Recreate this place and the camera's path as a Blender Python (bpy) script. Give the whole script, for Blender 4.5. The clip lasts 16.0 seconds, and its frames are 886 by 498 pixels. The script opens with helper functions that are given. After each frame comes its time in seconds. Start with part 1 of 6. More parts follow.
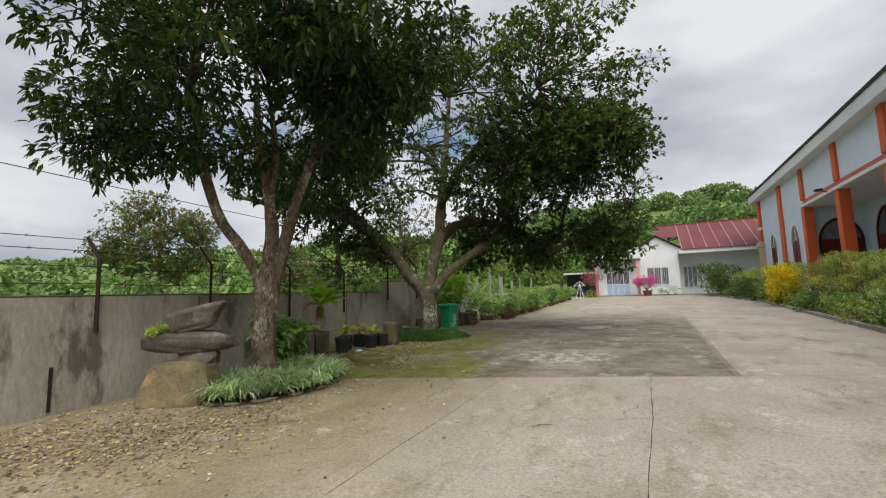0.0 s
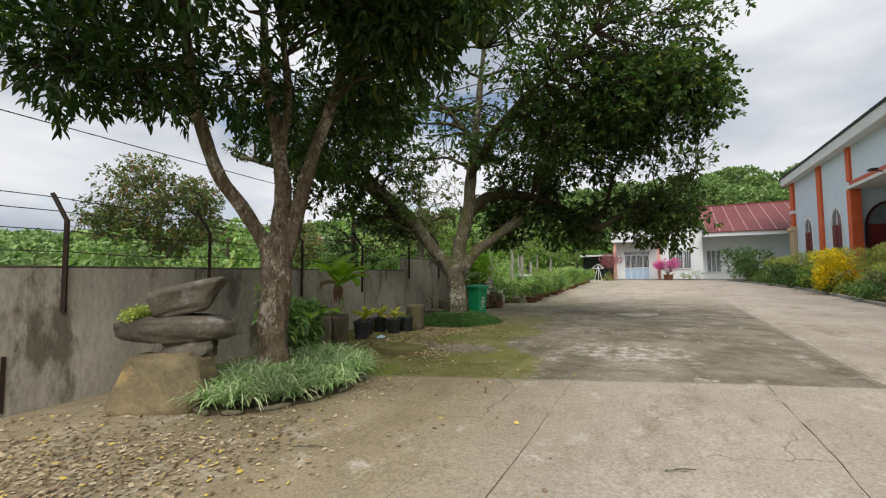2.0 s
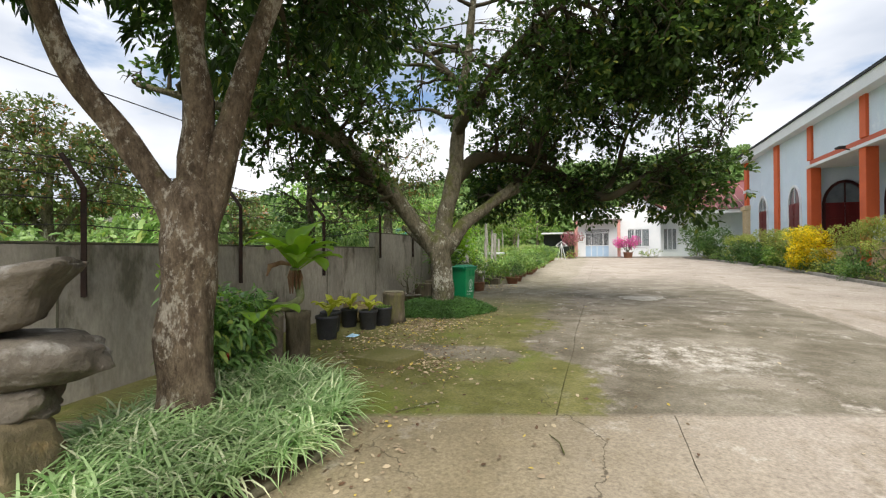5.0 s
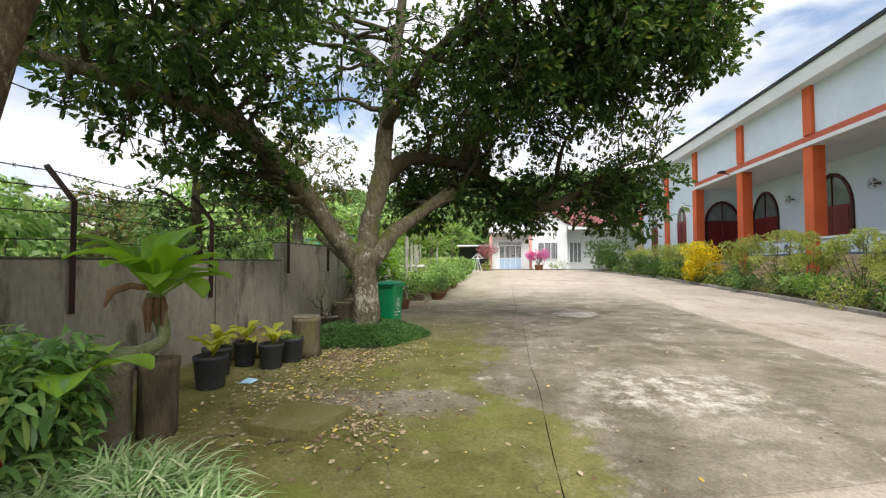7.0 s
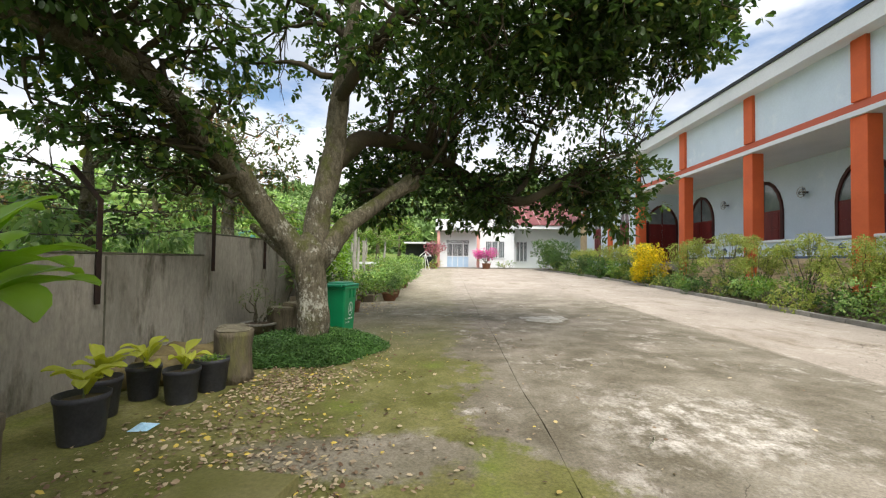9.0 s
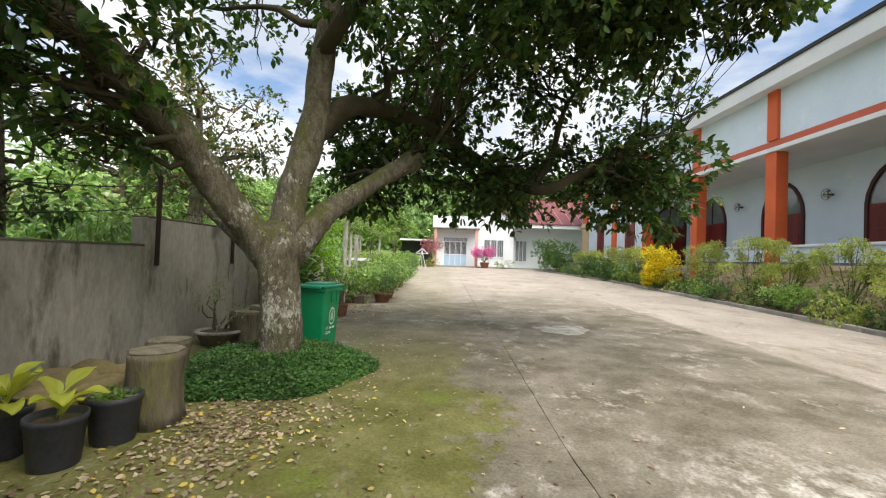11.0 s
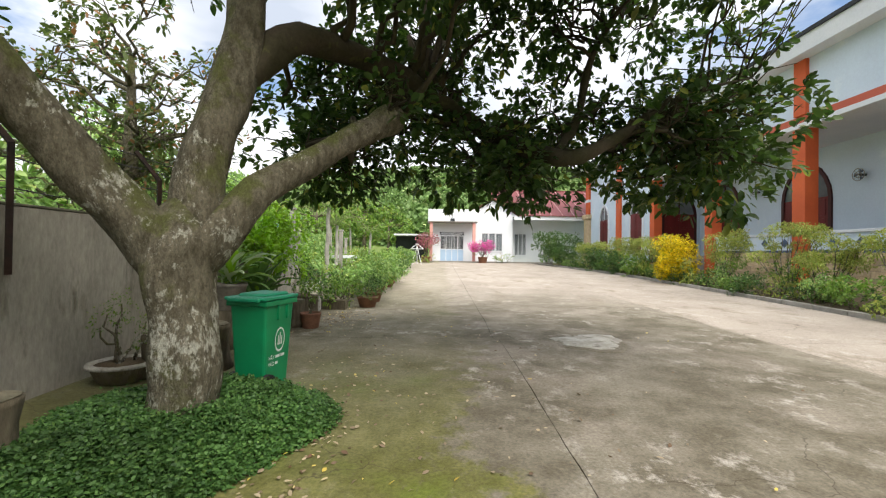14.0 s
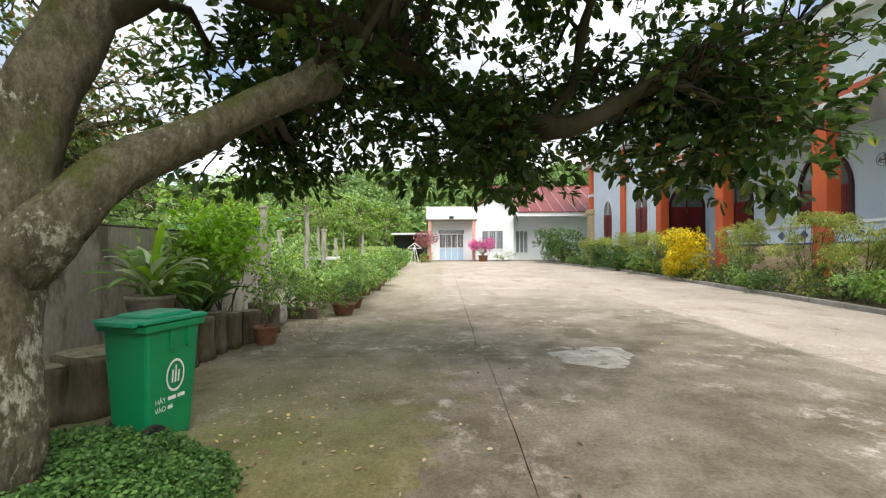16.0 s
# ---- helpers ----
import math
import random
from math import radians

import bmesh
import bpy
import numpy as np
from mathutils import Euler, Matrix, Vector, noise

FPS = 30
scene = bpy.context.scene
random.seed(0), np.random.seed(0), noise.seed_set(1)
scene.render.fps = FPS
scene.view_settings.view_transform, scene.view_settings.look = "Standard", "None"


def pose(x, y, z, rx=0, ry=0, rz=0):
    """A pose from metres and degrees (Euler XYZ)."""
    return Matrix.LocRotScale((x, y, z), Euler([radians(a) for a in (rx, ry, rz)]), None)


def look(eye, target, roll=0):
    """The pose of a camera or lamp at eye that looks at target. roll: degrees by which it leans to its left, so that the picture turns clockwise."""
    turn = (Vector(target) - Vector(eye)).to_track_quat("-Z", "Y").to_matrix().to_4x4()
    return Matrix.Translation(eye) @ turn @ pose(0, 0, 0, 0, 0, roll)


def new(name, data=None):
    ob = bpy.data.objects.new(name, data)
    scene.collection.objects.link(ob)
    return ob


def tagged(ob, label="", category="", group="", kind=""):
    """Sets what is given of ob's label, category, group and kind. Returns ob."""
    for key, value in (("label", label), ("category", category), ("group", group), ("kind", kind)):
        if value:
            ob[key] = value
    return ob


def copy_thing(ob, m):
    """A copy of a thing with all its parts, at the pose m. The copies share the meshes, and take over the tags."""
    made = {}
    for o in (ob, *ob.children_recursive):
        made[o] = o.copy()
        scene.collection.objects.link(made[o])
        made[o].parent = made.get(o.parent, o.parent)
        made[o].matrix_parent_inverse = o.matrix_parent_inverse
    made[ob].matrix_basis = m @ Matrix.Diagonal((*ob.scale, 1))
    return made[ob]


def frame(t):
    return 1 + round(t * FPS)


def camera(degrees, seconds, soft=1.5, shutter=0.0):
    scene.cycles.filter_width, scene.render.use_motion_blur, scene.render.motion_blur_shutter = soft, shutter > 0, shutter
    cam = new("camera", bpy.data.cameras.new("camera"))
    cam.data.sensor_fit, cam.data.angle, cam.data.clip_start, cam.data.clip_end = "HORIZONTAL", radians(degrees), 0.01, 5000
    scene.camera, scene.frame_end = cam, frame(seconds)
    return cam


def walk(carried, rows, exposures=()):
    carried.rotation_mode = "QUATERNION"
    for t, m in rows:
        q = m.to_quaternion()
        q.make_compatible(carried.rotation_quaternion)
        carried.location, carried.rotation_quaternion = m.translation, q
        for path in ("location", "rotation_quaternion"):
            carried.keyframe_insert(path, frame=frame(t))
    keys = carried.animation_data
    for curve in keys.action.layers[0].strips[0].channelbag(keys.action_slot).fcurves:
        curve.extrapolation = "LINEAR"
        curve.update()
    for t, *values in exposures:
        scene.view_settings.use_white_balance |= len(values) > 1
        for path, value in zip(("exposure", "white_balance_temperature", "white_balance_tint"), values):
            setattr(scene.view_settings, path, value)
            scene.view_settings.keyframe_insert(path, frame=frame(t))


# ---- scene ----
cam = camera(92.9, 16.0, soft=1.2)
METRES, EYE, TILT, LEAN, TURN = 10.7, 1.5, 0.0, 0.0, 26.0
ROWS = [
    (0.0, 0.0, 0.0, 0.0, 0.17, 6.16, 1.58),
    (0.5, -0.0161, 0.034, 0.0, 0.01, 6.05, 1.06),
    (1.0, -0.0318, 0.0664, 0.0023, 0.01, 5.51, 0.71),
    (1.5, -0.0442, 0.101, 0.002, 0.29, 4.67, 0.5),
    (2.0, -0.0591, 0.1349, 0.0007, 0.97, 3.44, 0.38),
    (2.5, -0.0739, 0.1675, 0.0005, 1.88, 2.06, 0.22),
    (3.0, -0.0834, 0.2042, 0.0, 2.45, 1.0, 0.2),
    (3.5, -0.0955, 0.2356, -0.0013, 2.04, 0.44, 0.26),
    (6.0, -0.1287, 0.4025, 0.0042, -12.15, 1.03, 0.45),
    (6.5, -0.1292, 0.4316, 0.005, -14.84, 1.54, 0.37),
    (7.0, -0.1325, 0.4628, 0.007, -17.44, 1.87, 0.19),
    (7.5, -0.1312, 0.4922, 0.0063, -19.76, 2.06, 0.24),
    (8.0, -0.1302, 0.5205, 0.0082, -21.96, 2.05, 0.26),
    (8.5, -0.1315, 0.5475, 0.0094, -24.28, 1.78, 0.18),
    (11.0, -0.0848, 0.6997, 0.0092, -25.82, 1.28, -2.05),
    (11.5, -0.0713, 0.7271, 0.0088, -25.35, 1.47, -1.81),
    (12.0, -0.0613, 0.7533, 0.0105, -25.17, 1.6, -1.47),
    (12.5, -0.0494, 0.7769, 0.0096, -25.16, 1.48, -1.19),
    (13.0, -0.0379, 0.7965, 0.0103, -25.3, 1.19, -0.97),
    (13.5, -0.0254, 0.8214, 0.0107, -25.86, 0.92, -0.81),
    (14.0, -0.0111, 0.8418, 0.0105, -26.25, 0.62, -0.85),
    (14.5, 0.011, 0.8617, 0.0109, -26.39, 0.57, -0.65),
    (15.0, 0.0302, 0.879, 0.0104, -26.26, 0.57, -0.3),
    (15.5, 0.0489, 0.8975, 0.0123, -26.06, 0.44, -0.01),
    (16.0, 0.067, 0.9166, 0.0125, -25.75, 0.45, 0.22),
]
walk(cam, [(t, pose(0, 0, EYE, TILT, LEAN, TURN) @ pose(METRES * x, METRES * y, METRES * z, 90 + pitch, roll, yaw)) for t, x, y, z, yaw, pitch, roll in ROWS],
     exposures=[(0.0, 0.12), (2.0, 0.25), (3.5, 0.48), (6.0, 0.84), (8.5, 0.91), (11.0, 0.9), (13.5, 0.92), (16.0, 0.93)])

# ---- light ----
SUN_EL, SUN_AZ = 55.0, 151.0
world = bpy.data.worlds.new("overcast_sky")
scene.world = world
world.use_nodes = True
wn, wl = world.node_tree.nodes, world.node_tree.links
wn.clear()
w_out = wn.new("ShaderNodeOutputWorld")
w_mix = wn.new("ShaderNodeMixShader")
w_blue = wn.new("ShaderNodeBackground")
w_cloud = wn.new("ShaderNodeBackground")
sky = wn.new("ShaderNodeTexSky")
sky.sky_type = "NISHITA"
sky.sun_disc = False
sky.sun_elevation, sky.sun_rotation = radians(SUN_EL), radians(SUN_AZ)
w_blue.inputs["Strength"].default_value = 0.11
wl.new(sky.outputs[0], w_blue.inputs["Color"])
w_tc = wn.new("ShaderNodeTexCoord")
w_map = wn.new("ShaderNodeMapping")
w_map.inputs["Scale"].default_value = (1.0, 1.0, 2.6)
wl.new(w_tc.outputs["Generated"], w_map.inputs["Vector"])
w_n1 = wn.new("ShaderNodeTexNoise")
w_n1.inputs["Scale"].default_value, w_n1.inputs["Detail"].default_value, w_n1.inputs["Roughness"].default_value = 2.1, 7, 0.55
w_n2 = wn.new("ShaderNodeTexNoise")
w_n2.inputs["Scale"].default_value, w_n2.inputs["Detail"].default_value, w_n2.inputs["Roughness"].default_value = 1.7, 5, 0.5
for n in (w_n1, w_n2):
    wl.new(w_map.outputs[0], n.inputs["Vector"])
w_r1 = wn.new("ShaderNodeValToRGB")
w_r1.color_ramp.elements[0].position, w_r1.color_ramp.elements[1].position = 0.34, 0.45
wl.new(w_n1.outputs["Fac"], w_r1.inputs["Fac"])
w_r2 = wn.new("ShaderNodeValToRGB")
w_r2.color_ramp.elements[0].position, w_r2.color_ramp.elements[1].position = 0.36, 0.6
w_r2.color_ramp.elements[0].color = (0.48, 0.53, 0.62, 1)
w_r2.color_ramp.elements[1].color = (0.93, 0.94, 0.97, 1)
w_sh = wn.new("ShaderNodeVectorMath")
w_sh.operation = "ADD"
w_sh.inputs[1].default_value = (3.1, 7.3, 1.7)
wl.new(w_map.outputs[0], w_sh.inputs[0])
wl.new(w_sh.outputs[0], w_n2.inputs["Vector"])
wl.new(w_n2.outputs["Fac"], w_r2.inputs["Fac"])
wl.new(w_r2.outputs[0], w_cloud.inputs["Color"])
w_cloud.inputs["Strength"].default_value = 0.79
wl.new(w_r1.outputs[0], w_mix.inputs[0])
wl.new(w_blue.outputs[0], w_mix.inputs[1])
wl.new(w_cloud.outputs[0], w_mix.inputs[2])
wl.new(w_mix.outputs[0], w_out.inputs["Surface"])

sun_data = bpy.data.lights.new("sun", "SUN")
sun_data.energy, sun_data.angle, sun_data.color = 3.4, radians(55), (1.0, 0.95, 0.86)
sun = new("sun", sun_data)
az, el = radians(SUN_AZ), radians(SUN_EL)
sun.matrix_world = look((40 * math.sin(az) * math.cos(el), 40 * math.cos(az) * math.cos(el), 40 * math.sin(el)), (0, 0, 0))


# ---- building helpers ----
def rnd(a, b):
    return random.uniform(a, b)


def ground_z(x, y):
    """Height of the yard: a gentle rise away from the start, and a dip by the wall."""
    z = 0.055 + 0.0165 * min(y, 60)
    d = max(0.0, min(1.0, (-6.5 - x) / 1.2)) * max(0.0, min(1.0, (8.5 - y) / 4))
    return z - 0.15 * d


class Geo:
    """Collects faces for one mesh."""

    def __init__(self):
        self.v, self.f = [], []

    def add(self, verts, faces):
        n = len(self.v)
        self.v += [tuple(p) for p in verts]
        self.f += [tuple(i + n for i in f) for f in faces]
        return self

    def box(self, x0, x1, y0, y1, z0, z1):
        return self.add([(x, y, z) for z in (z0, z1) for y in (y0, y1) for x in (x0, x1)],
                        [(0, 2, 3, 1), (4, 5, 7, 6), (0, 1, 5, 4), (2, 6, 7, 3), (0, 4, 6, 2), (1, 3, 7, 5)])

    def tube(self, pts, radii, seg=8, wob=0.0, cap=True):
        pts = [Vector(p) for p in pts]
        rings = []
        side = Vector((1, 0.13, 0.07)).normalized()
        for i, p in enumerate(pts):
            d = (pts[min(i + 1, len(pts) - 1)] - pts[max(i - 1, 0)]).normalized()
            a = (side - d * side.dot(d))
            if a.length < 0.05:
                a = Vector((0, 1, 0)) - d * d.y
            a.normalize()
            b = d.cross(a)
            r = radii[i] if hasattr(radii, "__len__") else radii
            ring = []
            for k in range(seg):
                t = 2 * math.pi * k / seg
                rr = r * (1 + (wob * noise.noise(p * 2.2 + Vector((math.cos(t), math.sin(t), 0)) * 1.1) if wob else 0))
                ring.append(p + (a * math.cos(t) + b * math.sin(t)) * rr)
            rings.append(ring)
        verts = [q for r in rings for q in r]
        faces = [(i * seg + k, i * seg + (k + 1) % seg, (i + 1) * seg + (k + 1) % seg, (i + 1) * seg + k)
                 for i in range(len(pts) - 1) for k in range(seg)]
        if cap:
            faces += [tuple(range(seg - 1, -1, -1)), tuple((len(pts) - 1) * seg + k for k in range(seg))]
        return self.add(verts, faces)

    def lathe(self, cx, cy, prof, seg=20, wob=0.0):
        """prof: (radius, z) from bottom to top, closed at both ends."""
        verts, faces = [], []
        for r, z in prof:
            for k in range(seg):
                t = 2 * math.pi * k / seg
                w = 1 + (wob * noise.noise(Vector((cx * 3 + math.cos(t) * 1.3, cy * 3 + math.sin(t) * 1.3, z * 2))) + 0.35 * wob * noise.noise(Vector((cx + math.cos(t) * 4.5, cy + math.sin(t) * 4.5, z * 1.5))) if wob else 0)
                verts.append((cx + r * w * math.cos(t), cy + r * w * math.sin(t), z))
        for i in range(len(prof) - 1):
            for k in range(seg):
                faces.append((i * seg + k, i * seg + (k + 1) % seg, (i + 1) * seg + (k + 1) % seg, (i + 1) * seg + k))
        faces += [tuple(range(seg - 1, -1, -1)), tuple((len(prof) - 1) * seg + k for k in range(seg))]
        return self.add(verts, faces)

    def make(self, name, material, parent=None, label="", smooth=False, bevel=0.0):
        me = bpy.data.meshes.new(name)
        me.from_pydata(self.v, [], self.f)
        if bevel:
            bm = bmesh.new()
            bm.from_mesh(me)
            bmesh.ops.bevel(bm, geom=bm.edges[:], offset=bevel, segments=2, affect="EDGES", profile=0.5)
            bm.to_mesh(me)
            bm.free()
        me.materials.append(material)
        if smooth:
            me.polygons.foreach_set("use_smooth", [True] * len(me.polygons))
        return hang(new(name, me), parent, label)


def hang(ob, parent, label=""):
    if parent:
        ob.parent = parent
        ob.matrix_parent_inverse = Matrix.Translation(-WORLD_AT[parent.name])
        WORLD_AT[ob.name] = Vector((0, 0, 0))
        if ob.matrix_parent_inverse.translation.length == 0:
            ob.matrix_parent_inverse = Matrix.Identity(4)
    else:
        WORLD_AT[ob.name] = Vector((0, 0, 0))
    return tagged(ob, label)


WORLD_AT = {}


def thing(name, at, label, category, group="", kind=""):
    e = new(name)
    e.empty_display_size = 0.1
    e.location = at
    WORLD_AT[e.name] = Vector(at)
    return tagged(e, label, category, group, kind)


def bulk(name, verts, faces, material, parent=None, label="", smooth=False):
    """One mesh out of arrays: verts (n, 3), faces (m, 3 or 4)."""
    me = bpy.data.meshes.new(name)
    n, k = faces.shape
    me.vertices.add(len(verts))
    me.vertices.foreach_set("co", verts.astype(np.float32).ravel())
    me.loops.add(n * k)
    me.loops.foreach_set("vertex_index", faces.astype(np.int32).ravel())
    me.polygons.add(n)
    me.polygons.foreach_set("loop_start", np.arange(0, n * k, k, dtype=np.int32))
    me.update(calc_edges=True)
    me.materials.append(material)
    if smooth:
        me.polygons.foreach_set("use_smooth", [True] * len(me.polygons))
    return hang(new(name, me), parent, label)


rng = np.random.default_rng(7)


def unit(a):
    return a / np.maximum(np.linalg.norm(a, axis=-1, keepdims=True), 1e-6)


def leaf_arrays(pos, way, length, width, droop=0.25, blunt=0.5, plain=False):
    """Small folded leaves at pos along way; length and width per leaf."""
    n = len(pos)
    way = unit(way)
    up = unit(rng.normal(0, 0.45, (n, 3)) + np.array([0, 0, 1.0]))
    side = unit(np.cross(way, up))
    nor = np.cross(side, way)
    u = np.array([0, 0.38, 0.38, 0.78, 0.78, 1.0, 0.38, 0.78])
    s = np.array([0, 0.5, -0.5, blunt, -blunt, 0, 0, 0])
    h = np.array([0, 0.07, 0.07, 0.05, 0.05, 0, -0.02, -0.03])
    L, W = np.asarray(length)[:, None, None], np.asarray(width)[:, None, None]
    v = (pos[:, None] + way[:, None] * (u[None, :, None] * L) + side[:, None] * (s[None, :, None] * W)
         + nor[:, None] * (h[None, :, None] * L) - np.array([0, 0, 1.0]) * (droop * u * u)[None, :, None] * L)
    tri = np.array([(0, 6, 1), (0, 2, 6), (3, 7, 5), (7, 4, 5), (1, 6, 7), (1, 7, 3), (6, 2, 4), (6, 4, 7)])
    if plain:
        v = v[:, :6]
        tri = np.array([(0, 2, 1), (1, 2, 4), (1, 4, 3), (3, 4, 5)])
    f = (np.arange(n) * v.shape[1])[:, None, None] + tri[None]
    return v.reshape(-1, 3), f.reshape(-1, 3)


def ball(n):
    return unit(rng.normal(0, 1, (n, 3)))


def foliage(name, centres, radii, per, size, material, parent, label="", rosette=7, slim=0.45, droop=0.25, blunt=0.4, flat=0.8, keep=None, inner=0.35, plain=True):
    """Rosettes of leaves on the shells of lobes; per: rosettes per lobe."""
    P, D = [], []
    for c, r in zip(centres, radii):
        k = max(3, int(per * r * r))
        d = ball(k)
        rad = r * (inner + (1 - inner) * rng.random(k) ** 0.55)
        p = np.array(c) + d * rad[:, None] * np.array([1, 1, flat])
        if keep is not None:
            ok = keep(p)
            p, d = p[ok], d[ok]
        P.append(p)
        D.append(d)
    P, D = np.concatenate(P), np.concatenate(D)
    n = len(P)
    pos = np.repeat(P, rosette, 0)
    out = np.repeat(unit(D + np.array([0, 0, 0.35])), rosette, 0)
    way = unit(out * 0.75 + ball(n * rosette) * 0.9)
    pos = pos + way * 0.015 + rng.normal(0, size * 0.22, pos.shape)
    ln = size * rng.uniform(0.65, 1.25, len(pos))
    v, f = leaf_arrays(pos, way, ln, ln * slim, droop, blunt, plain)
    return bulk(name, v, f, material, parent, label)


def curve_pts(a, b, n, sag=0.0, jit=0.0):
    a, b = Vector(a), Vector(b)
    out = []
    for i in range(n + 1):
        t = i / n
        p = a.lerp(b, t)
        p.z += sag * 4 * t * (1 - t)
        if 0 < i < n and jit:
            p += Vector((rnd(-jit, jit), rnd(-jit, jit), rnd(-jit, jit)))
        out.append(p)
    return out


def smooth_line(pts, n=5):
    """Catmull-Rom through points that carry a radius as fourth value."""
    P = [np.array(p, float) for p in pts]
    P = [2 * P[0] - P[1]] + P + [2 * P[-1] - P[-2]]
    out = []
    for i in range(1, len(P) - 2):
        a, b, c, d = P[i - 1], P[i], P[i + 1], P[i + 2]
        for k in range(n):
            t = k / n
            out.append(0.5 * (2 * b + (c - a) * t + (2 * a - 5 * b + 4 * c - d) * t * t + (3 * b - a - 3 * c + d) * t ** 3))
    out.append(P[-2])
    return [tuple(p[:3]) for p in out], [max(p[3], 0.004) for p in out]


# ---- materials ----
def material(name, c1, c2, rough=0.8, big=1.0, fine=25.0, bump=0.3, spec=0.3, metal=0.0, rand=0.0, c3=None, c3_scale=4.0, c3_from=0.58, stretch=(1, 1, 1), bump_dist=0.01, amp=0.2):
    m = bpy.data.materials.new(name)
    m.use_nodes = True
    nt = m.node_tree
    nd, lk = nt.nodes, nt.links
    bs = nd["Principled BSDF"]
    bs.inputs["Roughness"].default_value = rough
    bs.inputs["Metallic"].default_value = metal
    bs.inputs["Specular IOR Level"].default_value = spec
    tc = nd.new("ShaderNodeTexCoord")
    mp = nd.new("ShaderNodeMapping")
    mp.inputs["Scale"].default_value = stretch
    lk.new(tc.outputs["Object"], mp.inputs["Vector"])

    def nz(scale, detail=6, ro=0.6):
        n = nd.new("ShaderNodeTexNoise")
        n.inputs["Scale"].default_value, n.inputs["Detail"].default_value, n.inputs["Roughness"].default_value = scale, detail, ro
        lk.new(mp.outputs[0], n.inputs["Vector"])
        return n.outputs["Fac"]

    def ramp(src, a, b):
        r = nd.new("ShaderNodeMapRange")
        r.inputs["From Min"].default_value, r.inputs["From Max"].default_value = a, b
        lk.new(src, r.inputs["Value"])
        return r.outputs[0]

    def mix(fac, a, b, mode="MIX"):
        x = nd.new("ShaderNodeMix")
        x.data_type, x.blend_type = "RGBA", mode
        for sock, val in ((x.inputs[0], fac), (x.inputs[6], a), (x.inputs[7], b)):
            if hasattr(val, "links"):
                lk.new(val, sock)
            else:
                sock.default_value = val if isinstance(val, float) else (*val, 1)
        return x.outputs[2]

    col = mix(ramp(nz(big), 0.35, 0.65), c1, c2)
    if c3:
        col = mix(ramp(nz(c3_scale, 8, 0.65), c3_from, c3_from + 0.1), col, c3)
    f = nz(fine, 4, 0.7)
    g = nd.new("ShaderNodeMapRange")
    g.inputs["From Min"].default_value, g.inputs["From Max"].default_value = 0.3, 0.7
    g.inputs["To Min"].default_value, g.inputs["To Max"].default_value = 1 - 1.1 * amp, 1 + 0.9 * amp
    lk.new(f, g.inputs["Value"])
    val = g.outputs[0]
    if rand:
        oi = nd.new("ShaderNodeObjectInfo")
        r = nd.new("ShaderNodeMapRange")
        r.inputs["To Min"].default_value, r.inputs["To Max"].default_value = 1 - rand, 1 + rand
        lk.new(oi.outputs["Random"], r.inputs["Value"])
        mm = nd.new("ShaderNodeMath")
        mm.operation = "MULTIPLY"
        lk.new(val, mm.inputs[0])
        lk.new(r.outputs[0], mm.inputs[1])
        val = mm.outputs[0]
    hs = nd.new("ShaderNodeHueSaturation")
    lk.new(val, hs.inputs["Value"])
    lk.new(col, hs.inputs["Color"])
    lk.new(hs.outputs[0], bs.inputs["Base Color"])
    if bump:
        bp = nd.new("ShaderNodeBump")
        bp.inputs["Strength"].default_value, bp.inputs["Distance"].default_value = bump, bump_dist
        lk.new(f, bp.inputs["Height"])
        lk.new(bp.outputs[0], bs.inputs["Normal"])
    return m


